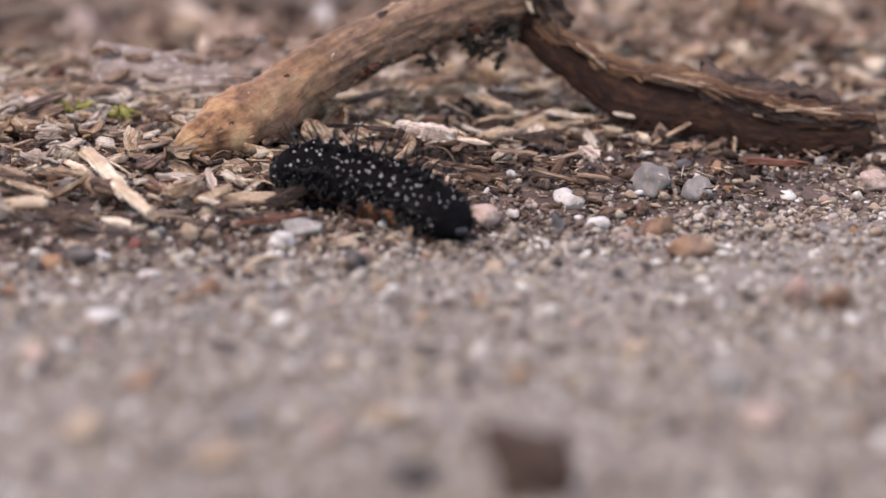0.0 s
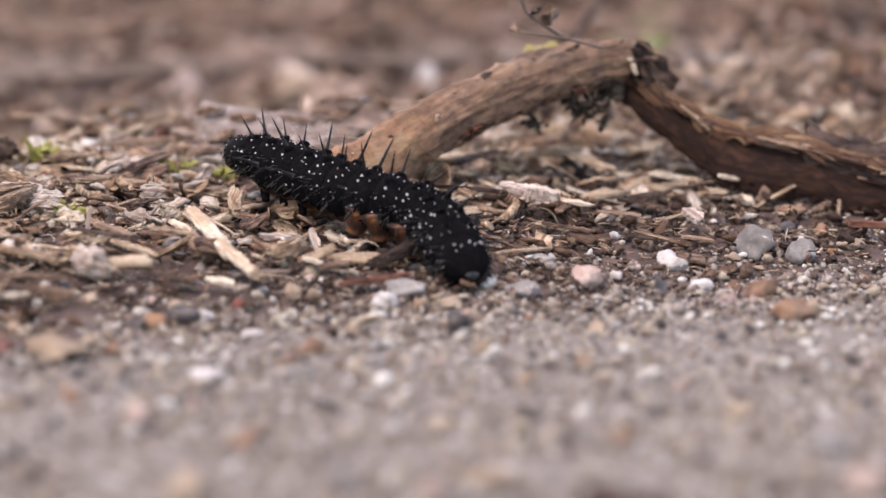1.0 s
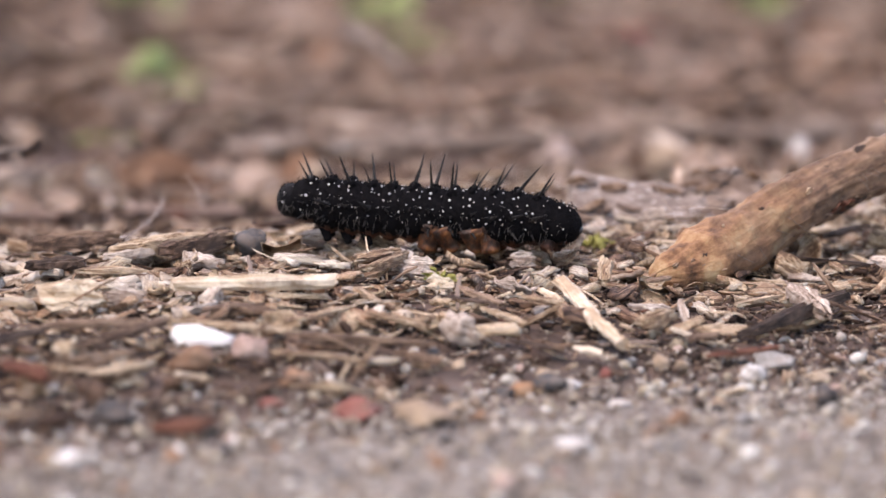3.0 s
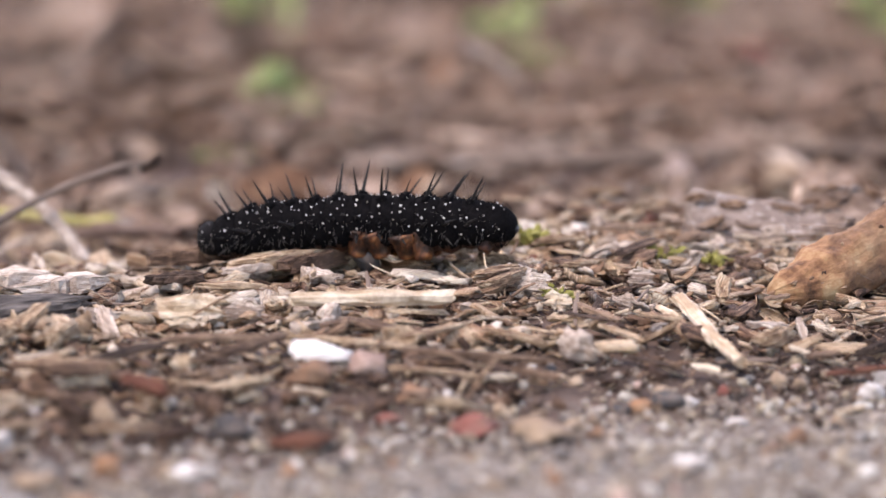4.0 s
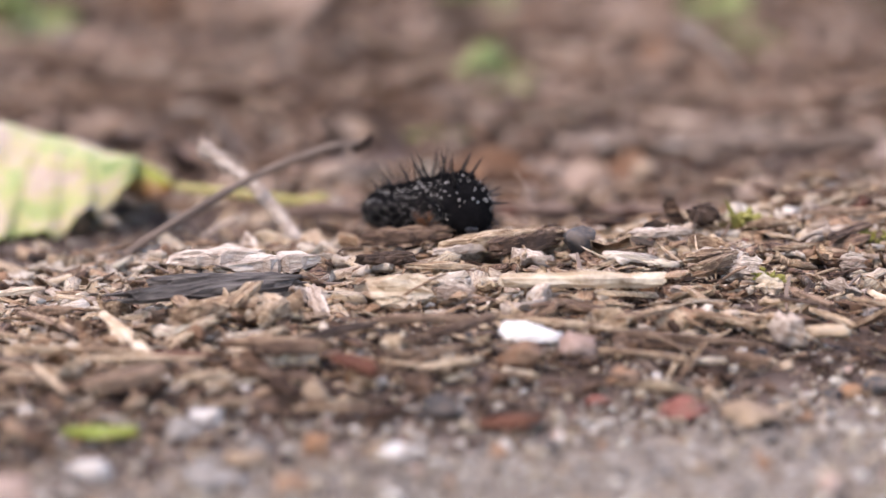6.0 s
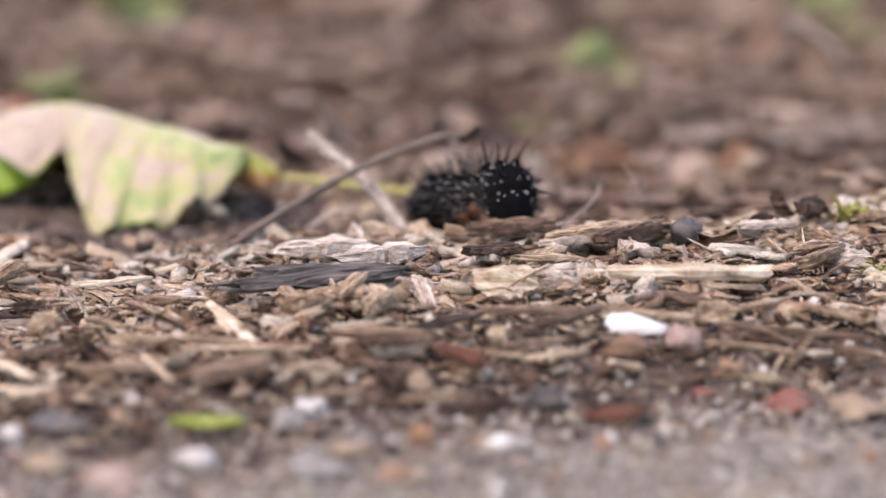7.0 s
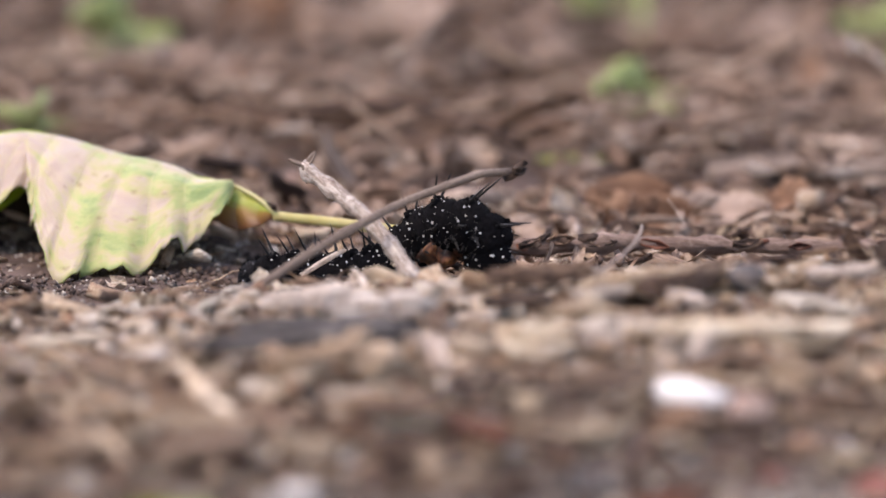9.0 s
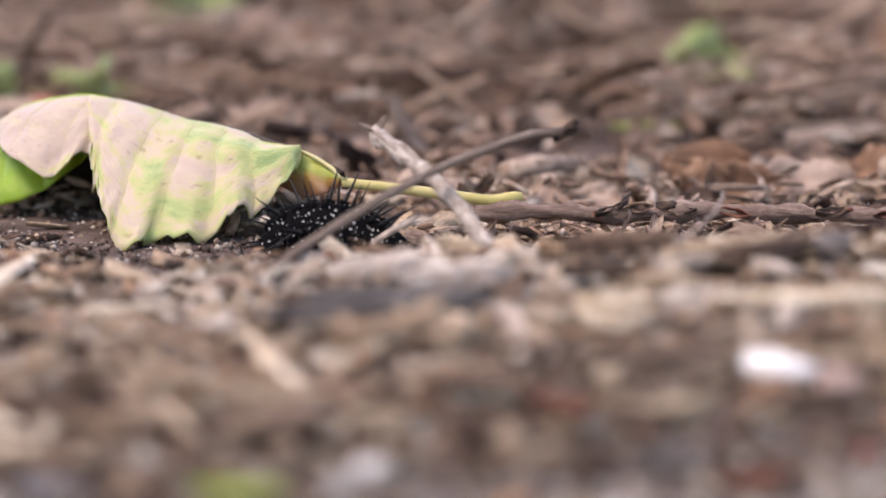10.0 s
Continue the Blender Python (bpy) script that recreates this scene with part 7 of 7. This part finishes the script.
chip(52.3, 416.5, 6.3, 56.8, 414.9, 5.7, 0.94, 0.58, "cream")
chip(67.4, 414.6, 5.2, 68.8, 410.2, 4.3, 1.75, 1.09, "pale")
chip(86.4, 412.3, 3.7, 94.5, 411.3, 3.1, 1.62, 1.01, "red")
chip(24.3, 385.6, 2.4, 33.3, 389.8, 2.7, 0.87, 0.54, "red")
chip(55.8, 438.9, 8.2, 62.4, 430.4, 7.3, 1.28, 0.79, "tan")
chip(50.1, 438.0, 8.4, 59.1, 442.2, 8.3, 1.42, 0.88, "tan")
chip(59.8, 417.1, 6.0, 66.4, 420.5, 6.0, 1.35, 0.84, "dark")
chip(56.6, 413.3, 5.4, 63.1, 412.0, 4.8, 1.07, 0.66, "brown")
chip(49.3, 408.4, 5.0, 56.8, 405.4, 4.1, 0.79, 0.49, "brown")
chip(-2.6, 401.6, 7.2, 3.0, 396.3, 6.1, 1.29, 0.80, "brown")
chip(2.0, 425.5, 9.1, 7.6, 435.7, 9.5, 1.51, 0.93, "brown")
chip(-5.2, 419.6, 8.8, 1.4, 423.0, 8.8, 1.21, 0.75, "tan")
chip(3.7, 400.9, 6.5, 10.0, 398.5, 5.9, 0.90, 0.56, "tan")
chip(41.1, 431.8, 8.1, 49.1, 441.7, 8.6, 0.97, 0.60, "dark")
chip(64.6, 431.1, 7.1, 70.3, 427.3, 6.6, 0.98, 0.61, "cream")
chip(73.6, 430.6, 6.7, 77.0, 428.1, 6.3, 0.98, 0.61, "cream")
chip(64.9, 406.5, 3.7, 69.8, 404.3, 3.0, 0.92, 0.57, "brown")
chip(58.2, 405.7, 4.0, 63.2, 404.1, 3.4, 0.79, 0.49, "dark")
chip(28.8, 396.7, 4.2, 33.8, 395.5, 3.7, 0.89, 0.55, "dark")
chip(16.5, 425.9, 8.8, 19.6, 421.9, 8.3, 1.78, 1.10, "brown")
chip(9.0, 435.5, 9.5, 13.9, 439.1, 9.5, 1.54, 0.96, "brown")
chip(-54.4, 426.5, 8.0, -42.4, 428.7, 8.7, 2.77, 1.72, "brown")
chip(-47.2, 410.3, 7.6, -37.9, 408.8, 7.9, 1.07, 0.66, "tan")
chip(-44.8, 425.5, 7.8, -42.0, 461.7, 8.3, 0.48, 0.30, "twig", "thin_twig")
chip(-36.4, 422.1, 8.7, -29.4, 427.7, 9.2, 2.33, 1.45, "brown")
chip(-14.5, 406.3, 8.3, -8.2, 415.5, 8.8, 1.57, 0.97, "tan")
chip(-5.3, 399.5, 6.9, 2.9, 396.9, 6.0, 0.77, 0.48, "dark")
chip(-21.1, 385.3, 6.2, -13.4, 392.4, 6.8, 1.37, 0.85, "tan")
chip(-28.3, 391.4, 7.0, -16.2, 386.2, 6.1, 1.52, 0.94, "brown")
chip(-13.9, 390.9, 6.5, -5.2, 387.6, 5.2, 1.13, 0.70, "tan")
chip(-9.9, 380.3, 4.0, -3.9, 379.2, 3.0, 1.10, 0.68, "brown")
chip(-47.6, 381.7, 6.3, -35.7, 384.3, 6.4, 1.49, 0.92, "brown")
chip(-44.4, 369.4, 4.9, -34.8, 374.5, 5.2, 0.96, 0.59, "brown")
chip(-33.1, 354.2, 1.8, -26.5, 356.7, 1.6, 1.95, 1.21, "dark")
chip(-0.3, 395.9, 6.2, 6.0, 390.6, 4.6, 1.02, 0.63, "tan")
chip(2.8, 386.9, 4.0, 9.0, 384.8, 3.2, 0.87, 0.54, "dark")
chip(22.7, 389.9, 3.5, 27.2, 392.4, 3.7, 1.26, 0.78, "brown")
chip(25.5, 389.9, 3.4, 43.5, 407.9, 5.7, 1.88, 1.17, "dark")
chip(28.5, 401.3, 5.3, 35.3, 406.4, 5.7, 1.03, 0.64, "tan")
chip(36.1, 408.6, 6.6, 38.4, 398.1, 4.5, 2.64, 1.64, "pale")
chip(41.1, 420.8, 7.2, 42.7, 416.2, 6.6, 1.09, 0.67, "tan")
chip(42.1, 397.0, 3.5, 49.9, 400.0, 3.5, 0.77, 0.48, "tan")
chip(17.9, 407.6, 6.8, 23.2, 410.7, 6.9, 0.92, 0.57, "brown")
chip(33.9, 422.4, 7.6, 52.0, 417.7, 6.4, 0.95, 0.59, "dark")
chip(22.1, 441.4, 9.1, 27.8, 443.9, 9.1, 0.57, 0.35, "fibre", "root_fibre")
chip(45.8, 420.3, 7.3, 51.8, 416.2, 6.6, 2.31, 1.43, "pale")
chip(-62.5, 486.8, 0.7, -51.5, 461.6, 2.0, 1.90, 1.18, "brown")
chip(-45.0, 418.6, 8.5, -29.3, 423.7, 9.4, 3.15, 1.95, "tan")
chip(-75.2, 401.2, 6.6, -55.7, 401.0, 7.5, 2.92, 1.81, "charcoal", "stick_piece")
chip(-21.6, 424.7, 9.3, -14.3, 427.2, 9.6, 1.79, 1.11, "pale")
chip(-64.3, 357.4, 4.3, -58.4, 360.3, 4.4, 1.17, 0.73, "tan")
chip(-14.6, 436.4, 10.3, -11.1, 434.6, 10.2, 3.23, 2.00, "dark")
chip(-8.3, 432.2, 9.6, -1.5, 435.1, 9.6, 1.53, 0.95, "tan")
chip(-1.5, 441.2, 9.7, 9.0, 446.4, 9.7, 1.28, 0.79, "brown")
chip(-3.1, 463.0, 8.0, 1.6, 460.0, 9.1, 1.97, 0.99, "cream", "wood_chip", "lying on the mound of litter")
chip(-2.5, 462.0, 6.4, 9.2, 459.0, 10.4, 0.63, 0.49, "tan", "straw_piece", "lying on the mound of litter")
chip(-1.6, 460.0, 6.0, 4.5, 457.0, 8.7, 0.49, 0.42, "cream", "straw_piece", "lying on the mound of litter")
chip(-1.2, 456.0, 5.3, 3.4, 453.0, 6.7, 1.55, 1.27, "dark", "wood_chip", "lying on the mound of litter")
chip(-13.2, 449.0, 6.1, -4.7, 446.0, 4.8, 0.42, 0.35, "tan", "straw_piece", "lying on the mound of litter")
chip(-8.4, 457.0, 3.6, -7.3, 454.0, 7.3, 1.41, 0.63, "brown", "wood_chip", "lying on the mound of litter")
chip(-12.3, 468.0, 8.7, -8.6, 465.0, 8.8, 0.56, 0.42, "tan", "straw_piece", "lying on the mound of litter")
chip(-4.2, 446.0, 5.0, -4.0, 443.0, 7.8, 0.85, 0.49, "pale", "wood_chip", "lying on the mound of litter")
chip(1.6, 470.0, 10.2, 3.5, 467.0, 10.9, 0.70, 0.42, "brown", "wood_chip", "lying on the mound of litter")
chip(-1.7, 470.0, 10.4, 3.1, 467.0, 11.2, 0.85, 0.49, "tan", "wood_chip", "lying on the mound of litter")
chip(2.0, 465.0, 9.0, 1.8, 462.0, 10.6, 0.35, 0.28, "cream", "wood_chip", "lying on the mound of litter")
chip(4.9, 458.0, 7.6, 7.4, 455.0, 9.0, 1.69, 0.99, "red", "wood_chip", "lying on the mound of litter")
chip(10.2, 450.0, 6.0, 18.4, 447.0, 10.1, 0.99, 0.63, "brown", "wood_chip", "lying on the mound of litter")
chip(14.4, 452.0, 11.1, 15.7, 449.0, 9.1, 0.85, 0.42, "dark", "wood_chip", "lying on the mound of litter")
chip(-111.5, 415.0, 5.4, -110.5, 434.0, 5.5, 1.79, 0.95, "cream", blunt=0.6)
chip(-99.3, 392.0, 5.3, -95.5, 393.0, 5.3, 2.61, 1.38, "tan", blunt=0.6)
chip(-77.6, 387.0, 5.5, -68.9, 367.0, 5.0, 1.36, 0.72, "cream", blunt=0.6)
chip(-95.0, 360.0, 5.1, -88.5, 351.0, 4.7, 1.41, 0.75, "cream", blunt=0.6)
chip(-77.4, 369.0, 5.0, -69.1, 367.0, 5.1, 1.01, 0.54, "tan", blunt=0.6)
chip(-73.6, 355.0, 4.5, -65.6, 361.0, 4.7, 2.23, 1.18, "brown", blunt=0.6)
chip(-69.1, 367.0, 5.0, -62.5, 367.0, 5.1, 0.86, 0.45, "red", blunt=0.6)
chip(-79.4, 361.0, 4.8, -74.4, 350.0, 4.2, 0.99, 0.52, "tan", blunt=0.6)
chip(-87.0, 390.0, 5.4, -79.9, 378.0, 5.2, 1.52, 0.80, "tan", blunt=0.6)
chip(-61.1, 373.0, 5.4, -51.2, 372.0, 5.4, 2.19, 1.16, "tan", blunt=0.6)
chip(-97.2, 360.0, 5.0, -97.1, 364.0, 5.1, 1.26, 0.67, "pale", blunt=0.6)
chip(-71.1, 395.0, 6.2, -65.8, 383.0, 5.9, 2.33, 1.22, "tan", blunt=0.6)
chip(-67.0, 390.0, 6.2, -60.2, 391.0, 6.5, 2.60, 1.38, "tan", blunt=0.6)
chip(-60.6, 394.0, 6.6, -57.4, 387.0, 6.4, 2.00, 1.06, "tan", blunt=0.6)
chip(-64.6, 395.0, 6.4, -62.8, 408.0, 6.8, 1.55, 0.81, "tan", blunt=0.6)
chip(-80.6, 461.5, 1.7, -74.4, 462.0, 5.2, 0.85, 0.6, "pale", "wood_splinter", "leaning on the thin twig")
chip(-76.5, 459.0, 2.2, -68.5, 458.5, 2.4, 1.0, 0.5, "dark", "bark_strip", "lying under the thin twig")
pebble(-27.2, 423.6, 5.0, 3.8, "stone_dark", "resting on top of the bank", 0.0, 6.9)
far_leaf(107.1, 513.1, 5.8, 5.0, "dry_leaf", -25)
far_leaf(113.5, 592.5, 15.2, 8.6, "dry_leaf", 12)
far_leaf(109.7, 655.9, 15.7, 9.4, "dark_leaf", -1)
far_leaf(21.6, 673.4, 21.2, 9.6, "dark_leaf", -14)
far_leaf(62.8, 659.8, 20.9, 9.4, "dry_leaf", 23)
far_leaf(2.1, 741.4, 16.3, 12.3, "pale_leaf", 10)
far_leaf(-0.2, 674.2, 13.8, 9.6, "pale_leaf", -3)
far_leaf(43.1, 654.5, 23.8, 10.9, "pale_leaf", -16)
far_leaf(127.7, 843.9, 20.1, 14.1, "pale_leaf", 21)
far_leaf(-36.5, 561.6, 5.3, 5.3, "pale_leaf", 8)
far_leaf(-27.8, 546.0, 6.1, 7.8, "dry_leaf", -5)
far_leaf(-40.9, 703.3, 12.2, 10.0, "dark_leaf", -18)
far_leaf(17.5, 662.0, 17.8, 9.4, "dark_leaf", 19)
far_leaf(31.4, 556.4, 5.3, 6.6, "dry_leaf", 6)
far_leaf(73.4, 717.7, 22.7, 10.2, "pale_leaf", -7)
far_leaf(-10.0, 618.4, 15.6, 4.4, "dark_leaf", -20)
far_leaf(-22.1, 778.2, 17.2, 12.9, "dark_leaf", 17)
far_leaf(-41.1, 794.0, 15.0, 11.3, "pale_leaf", 4)
far_leaf(56.3, 627.4, 15.9, 7.5, "dark_leaf", -9)
far_leaf(96.9, 799.5, 15.2, 11.4, "pale_leaf", -22)
far_leaf(53.7, 760.4, 7.2, 9.0, "dry_leaf", 15)
far_leaf(25.2, 598.3, 11.3, 7.1, "pale_leaf", 2)
far_leaf(-113.0, 773.5, 18.6, 15.7, "pale_leaf", -11)
far_leaf(-121.2, 758.1, 14.9, 8.6, "pale_leaf", -24)
far_leaf(-137.9, 671.2, 13.2, 12.2, "pale_leaf", 13)
far_leaf(-149.1, 801.9, 18.3, 11.0, "dry_leaf", 0)
far_leaf(-126.5, 660.0, 11.9, 7.5, "dry_leaf", -13)
far_leaf(-115.4, 593.7, 15.1, 6.7, "pale_leaf", 24)
far_leaf(-58.6, 634.9, 5.6, 7.1, "dry_leaf", 11)
far_leaf(-161.2, 744.1, 17.0, 10.2, "dark_leaf", -2)
far_leaf(-47.2, 706.3, 12.6, 9.4, "dark_leaf", -15)
far_leaf(-27.1, 619.7, 6.4, 6.9, "dry_leaf", 22)
far_leaf(-69.0, 635.5, 3.8, 5.7, "dry_leaf", 9)
far_leaf(-26.3, 740.2, 15.4, 9.9, "pale_leaf", -4)
far_leaf(-86.6, 701.0, 15.7, 9.4, "dark_leaf", -17)
far_leaf(-62.3, 724.7, 17.3, 9.7, "dark_leaf", 20)
far_leaf(-124.6, 870.4, 18.4, 11.9, "pale_leaf", 7)
far_leaf(-69.3, 686.0, 12.3, 7.7, "dry_leaf", -6)
far_leaf(-105.1, 628.7, 13.2, 7.0, "dark_leaf", -19)
far_leaf(-83.0, 633.7, 10.4, 5.7, "pale_leaf", 18)
big_stick()
layered_bark()
fine_sprigs()
lobed_leaf()
scraps()
far_leaves()
loose_pieces()
make_stuff()
CATERPILLAR, SEGMENTS = make_caterpillar()


def motions():
    """The crawl: the body's line from tail to head, in millimetres, time by time."""
    crawl = []

    def body(t, *line):
        P = smooth_path([[a / 1e3 for a in p] for p in line], 121)
        crawl.append((t, P))
    body(0, (48.1, 384.0, 2.5), (45.2, 389.0, 3.9), (41.0, 393.0, 4.7), (36.1, 397.0, 6.0), (30.5, 399.0, 5.7))
    body(0.3, (45.6, 380.3, 2.8), (42.0, 389.7, 4.3), (36.3, 395.3, 6.5), (31.0, 398.1, 7.3), (25.6, 400.3, 7.5))
    body(0.5, (42.4, 384.2, 2.6), (40.2, 392.6, 5.4), (35.4, 399.1, 7.2), (29.8, 405.6, 8.8), (23.4, 406.8, 8.7))
    body(1.0, (39.1, 388.8, 3.6), (35.8, 399.0, 7.2), (29.1, 403.5, 9.0), (22.5, 411.5, 10.4), (14.5, 419.7, 12.1))
    body(1.3, (36.7, 403.0, 4.0), (30.6, 408.5, 6.8), (23.7, 414.0, 9.6), (15.4, 419.5, 13.7), (7.9, 425.0, 12.0))
    body(1.5, (34.8, 399.0, 2.5), (29.3, 404.7, 8.4), (21.5, 410.5, 10.5), (12.0, 416.3, 12.4), (0.5, 422.0, 11.2))
    body(1.8, (29.1, 401.0, 4.0), (24.6, 406.0, 9.8), (14.7, 411.0, 12.2), (4.7, 416.0, 13.0), (-2.4, 421.0, 12.2))
    body(2.0, (28.9, 404.0, 5.1), (23.7, 408.0, 10.6), (14.1, 412.0, 13.8), (4.3, 416.0, 13.3), (-8.9, 420.0, 11.7))
    body(2.2, (25.2, 410.0, 7.5), (18.9, 412.5, 12.1), (7.5, 415.0, 12.1), (-4.0, 417.5, 12.3), (-12.5, 420.0, 10.7))
    body(2.5, (21.4, 420.0, 10.7), (14.4, 421.0, 12.5), (4.4, 422.0, 12.6), (-6.3, 423.0, 13.3), (-18.1, 424.0, 9.8))
    body(2.7, (16.6, 420.0, 9.9), (9.7, 421.0, 14.6), (-0.7, 422.0, 13.4), (-10.8, 423.0, 13.6), (-19.9, 424.0, 14.6))
    body(3.0, (10.0, 420.0, 11.4), (3.4, 421.0, 12.2), (-4.6, 422.0, 12.3), (-13.4, 423.0, 13.0), (-23.3, 424.0, 14.0))
    body(3.2, (6.0, 419.5, 10.0), (0.2, 420.5, 14.2), (-8.6, 421.5, 14.4), (-17.4, 422.5, 11.7), (-28.5, 423.5, 10.8))
    body(4.3, (-13.9, 424.5, 12.7), (-23.5, 425.5, 11.8), (-32.4, 426.5, 11.9), (-43.0, 427.5, 11.2), (-49.8, 428.5, 10.7))
    body(4.5, (-18.4, 426.5, 8.2), (-17.5, 427.0, 10.9), (-20.0, 427.5, 13.5), (-24.4, 428.0, 14.1), (-29.0, 428.5, 11.9), (-34.1, 429.0, 9.8), (-39.7, 429.5, 9.4), (-44.8, 430.0, 10.6), (-49.3, 431.0, 13.7))
    body(4.8, (-22.2, 427.0, 12.0), (-23.9, 427.5, 14.3), (-27.2, 428.0, 14.4), (-32.4, 429.0, 12.2), (-38.7, 430.0, 10.2), (-44.3, 431.0, 10.3), (-49.3, 432.0, 12.6))
    body(5.0, (-25.4, 427.0, 8.7), (-25.3, 427.5, 11.3), (-27.4, 428.0, 13.3), (-31.0, 428.5, 13.0), (-35.1, 429.0, 11.8), (-39.6, 430.0, 10.5), (-43.7, 431.0, 10.0), (-47.3, 432.0, 10.5), (-48.6, 432.0, 11.0))
    body(5.2, (-27.2, 428.0, 12.4), (-29.4, 428.5, 13.7), (-33.3, 429.5, 12.1), (-37.8, 430.5, 10.4), (-43.5, 432.0, 10.7), (-48.7, 434.0, 12.6))
    body(6.3, (-45.0, 430.0, 9.4), (-45.3, 435.0, 11.4), (-48.5, 441.0, 10.7), (-52.6, 447.0, 8.6), (-57.5, 453.0, 6.4))
    body(6.5, (-46.1, 431.0, 9.0), (-46.4, 436.0, 11.2), (-49.9, 442.0, 10.8), (-55.1, 449.0, 8.4), (-60.3, 456.0, 5.5))
    body(7.0, (-49.3, 433.0, 9.4), (-50.4, 438.0, 11.5), (-54.6, 445.0, 8.4), (-59.4, 452.0, 7.9), (-64.1, 459.0, 5.6))
    body(7.5, (-50.5, 436.0, 9.7), (-51.8, 441.0, 11.2), (-55.9, 448.0, 9.4), (-59.3, 455.0, 7.6), (-62.5, 462.0, 5.6))
    body(8.0, (-55.3, 446.0, 7.4), (-57.8, 450.0, 9.4), (-62.3, 455.0, 8.8), (-67.4, 460.0, 5.9), (-73.2, 466.0, 3.5))
    body(8.2, (-55.1, 456.0, 6.3), (-59.3, 458.0, 8.0), (-64.9, 461.0, 7.9), (-69.4, 464.0, 5.5), (-74.2, 468.0, 3.5))
    body(8.5, (-55.0, 464.0, 4.6), (-61.1, 466.0, 6.2), (-66.8, 468.0, 5.8), (-72.5, 469.0, 4.5), (-77.9, 470.0, 3.8))
    body(9.0, (-59.1, 466.0, 2.9), (-58.8, 466.5, 5.5), (-61.1, 467.0, 7.1), (-64.2, 467.5, 6.9), (-67.1, 468.0, 5.0), (-70.0, 468.0, 2.0), (-75.1, 468.5, 0.5), (-81.1, 469.0, 0.3), (-87.5, 469.0, 0.5))
    body(9.5, (-60.9, 466.0, 3.3), (-63.6, 467.0, 4.7), (-66.8, 468.0, 4.5), (-70.8, 469.0, 3.0), (-75.1, 468.5, 1.8), (-82.2, 469.0, 1.3), (-90.9, 469.5, 1.5))
    body(10, (-78.6, 470.0, -1.0), (-80.4, 470.4, -0.3), (-82.8, 470.8, 0.8), (-85.4, 471.0, 1.7), (-88.4, 471.0, 1.6), (-90.8, 471.0, 0.2), (-91.4, 471.0, -1.9))
    # the climbing body shoves the thin twig aside, then lets it slip back
    twig = bpy.data.objects["dry_twig_fork"]
    walk(twig, [(t, pose(x / 1e3, 0, z / 1e3)) for t, x, z in ((0, 0, 0), (8.0, 0, 0), (8.5, 0.9, 0), (9.0, 2.9, -0.5), (9.5, 0.2, 0), (10, 0, 0))])
    walk(CATERPILLAR, [(t, Matrix.Translation(P[60])) for t, P in crawl])
    for i, seg in enumerate(SEGMENTS):
        rows = []
        for t, P in crawl:
            s = 3 + i * 114 / 13
            k = int(s)
            d = Vector(P[min(120, k + 7)] - P[max(0, k - 7)]).normalized()
            side = Vector((0, 0, 1)).cross(d).normalized()
            up = d.cross(side)
            m = Matrix((d, side, up)).transposed().to_4x4()
            m.translation = Vector(P[k] + (P[min(120, k + 1)] - P[k]) * (s - k)) - Vector(P[60])
            rows.append((t, m))
        walk(seg, rows)


motions()
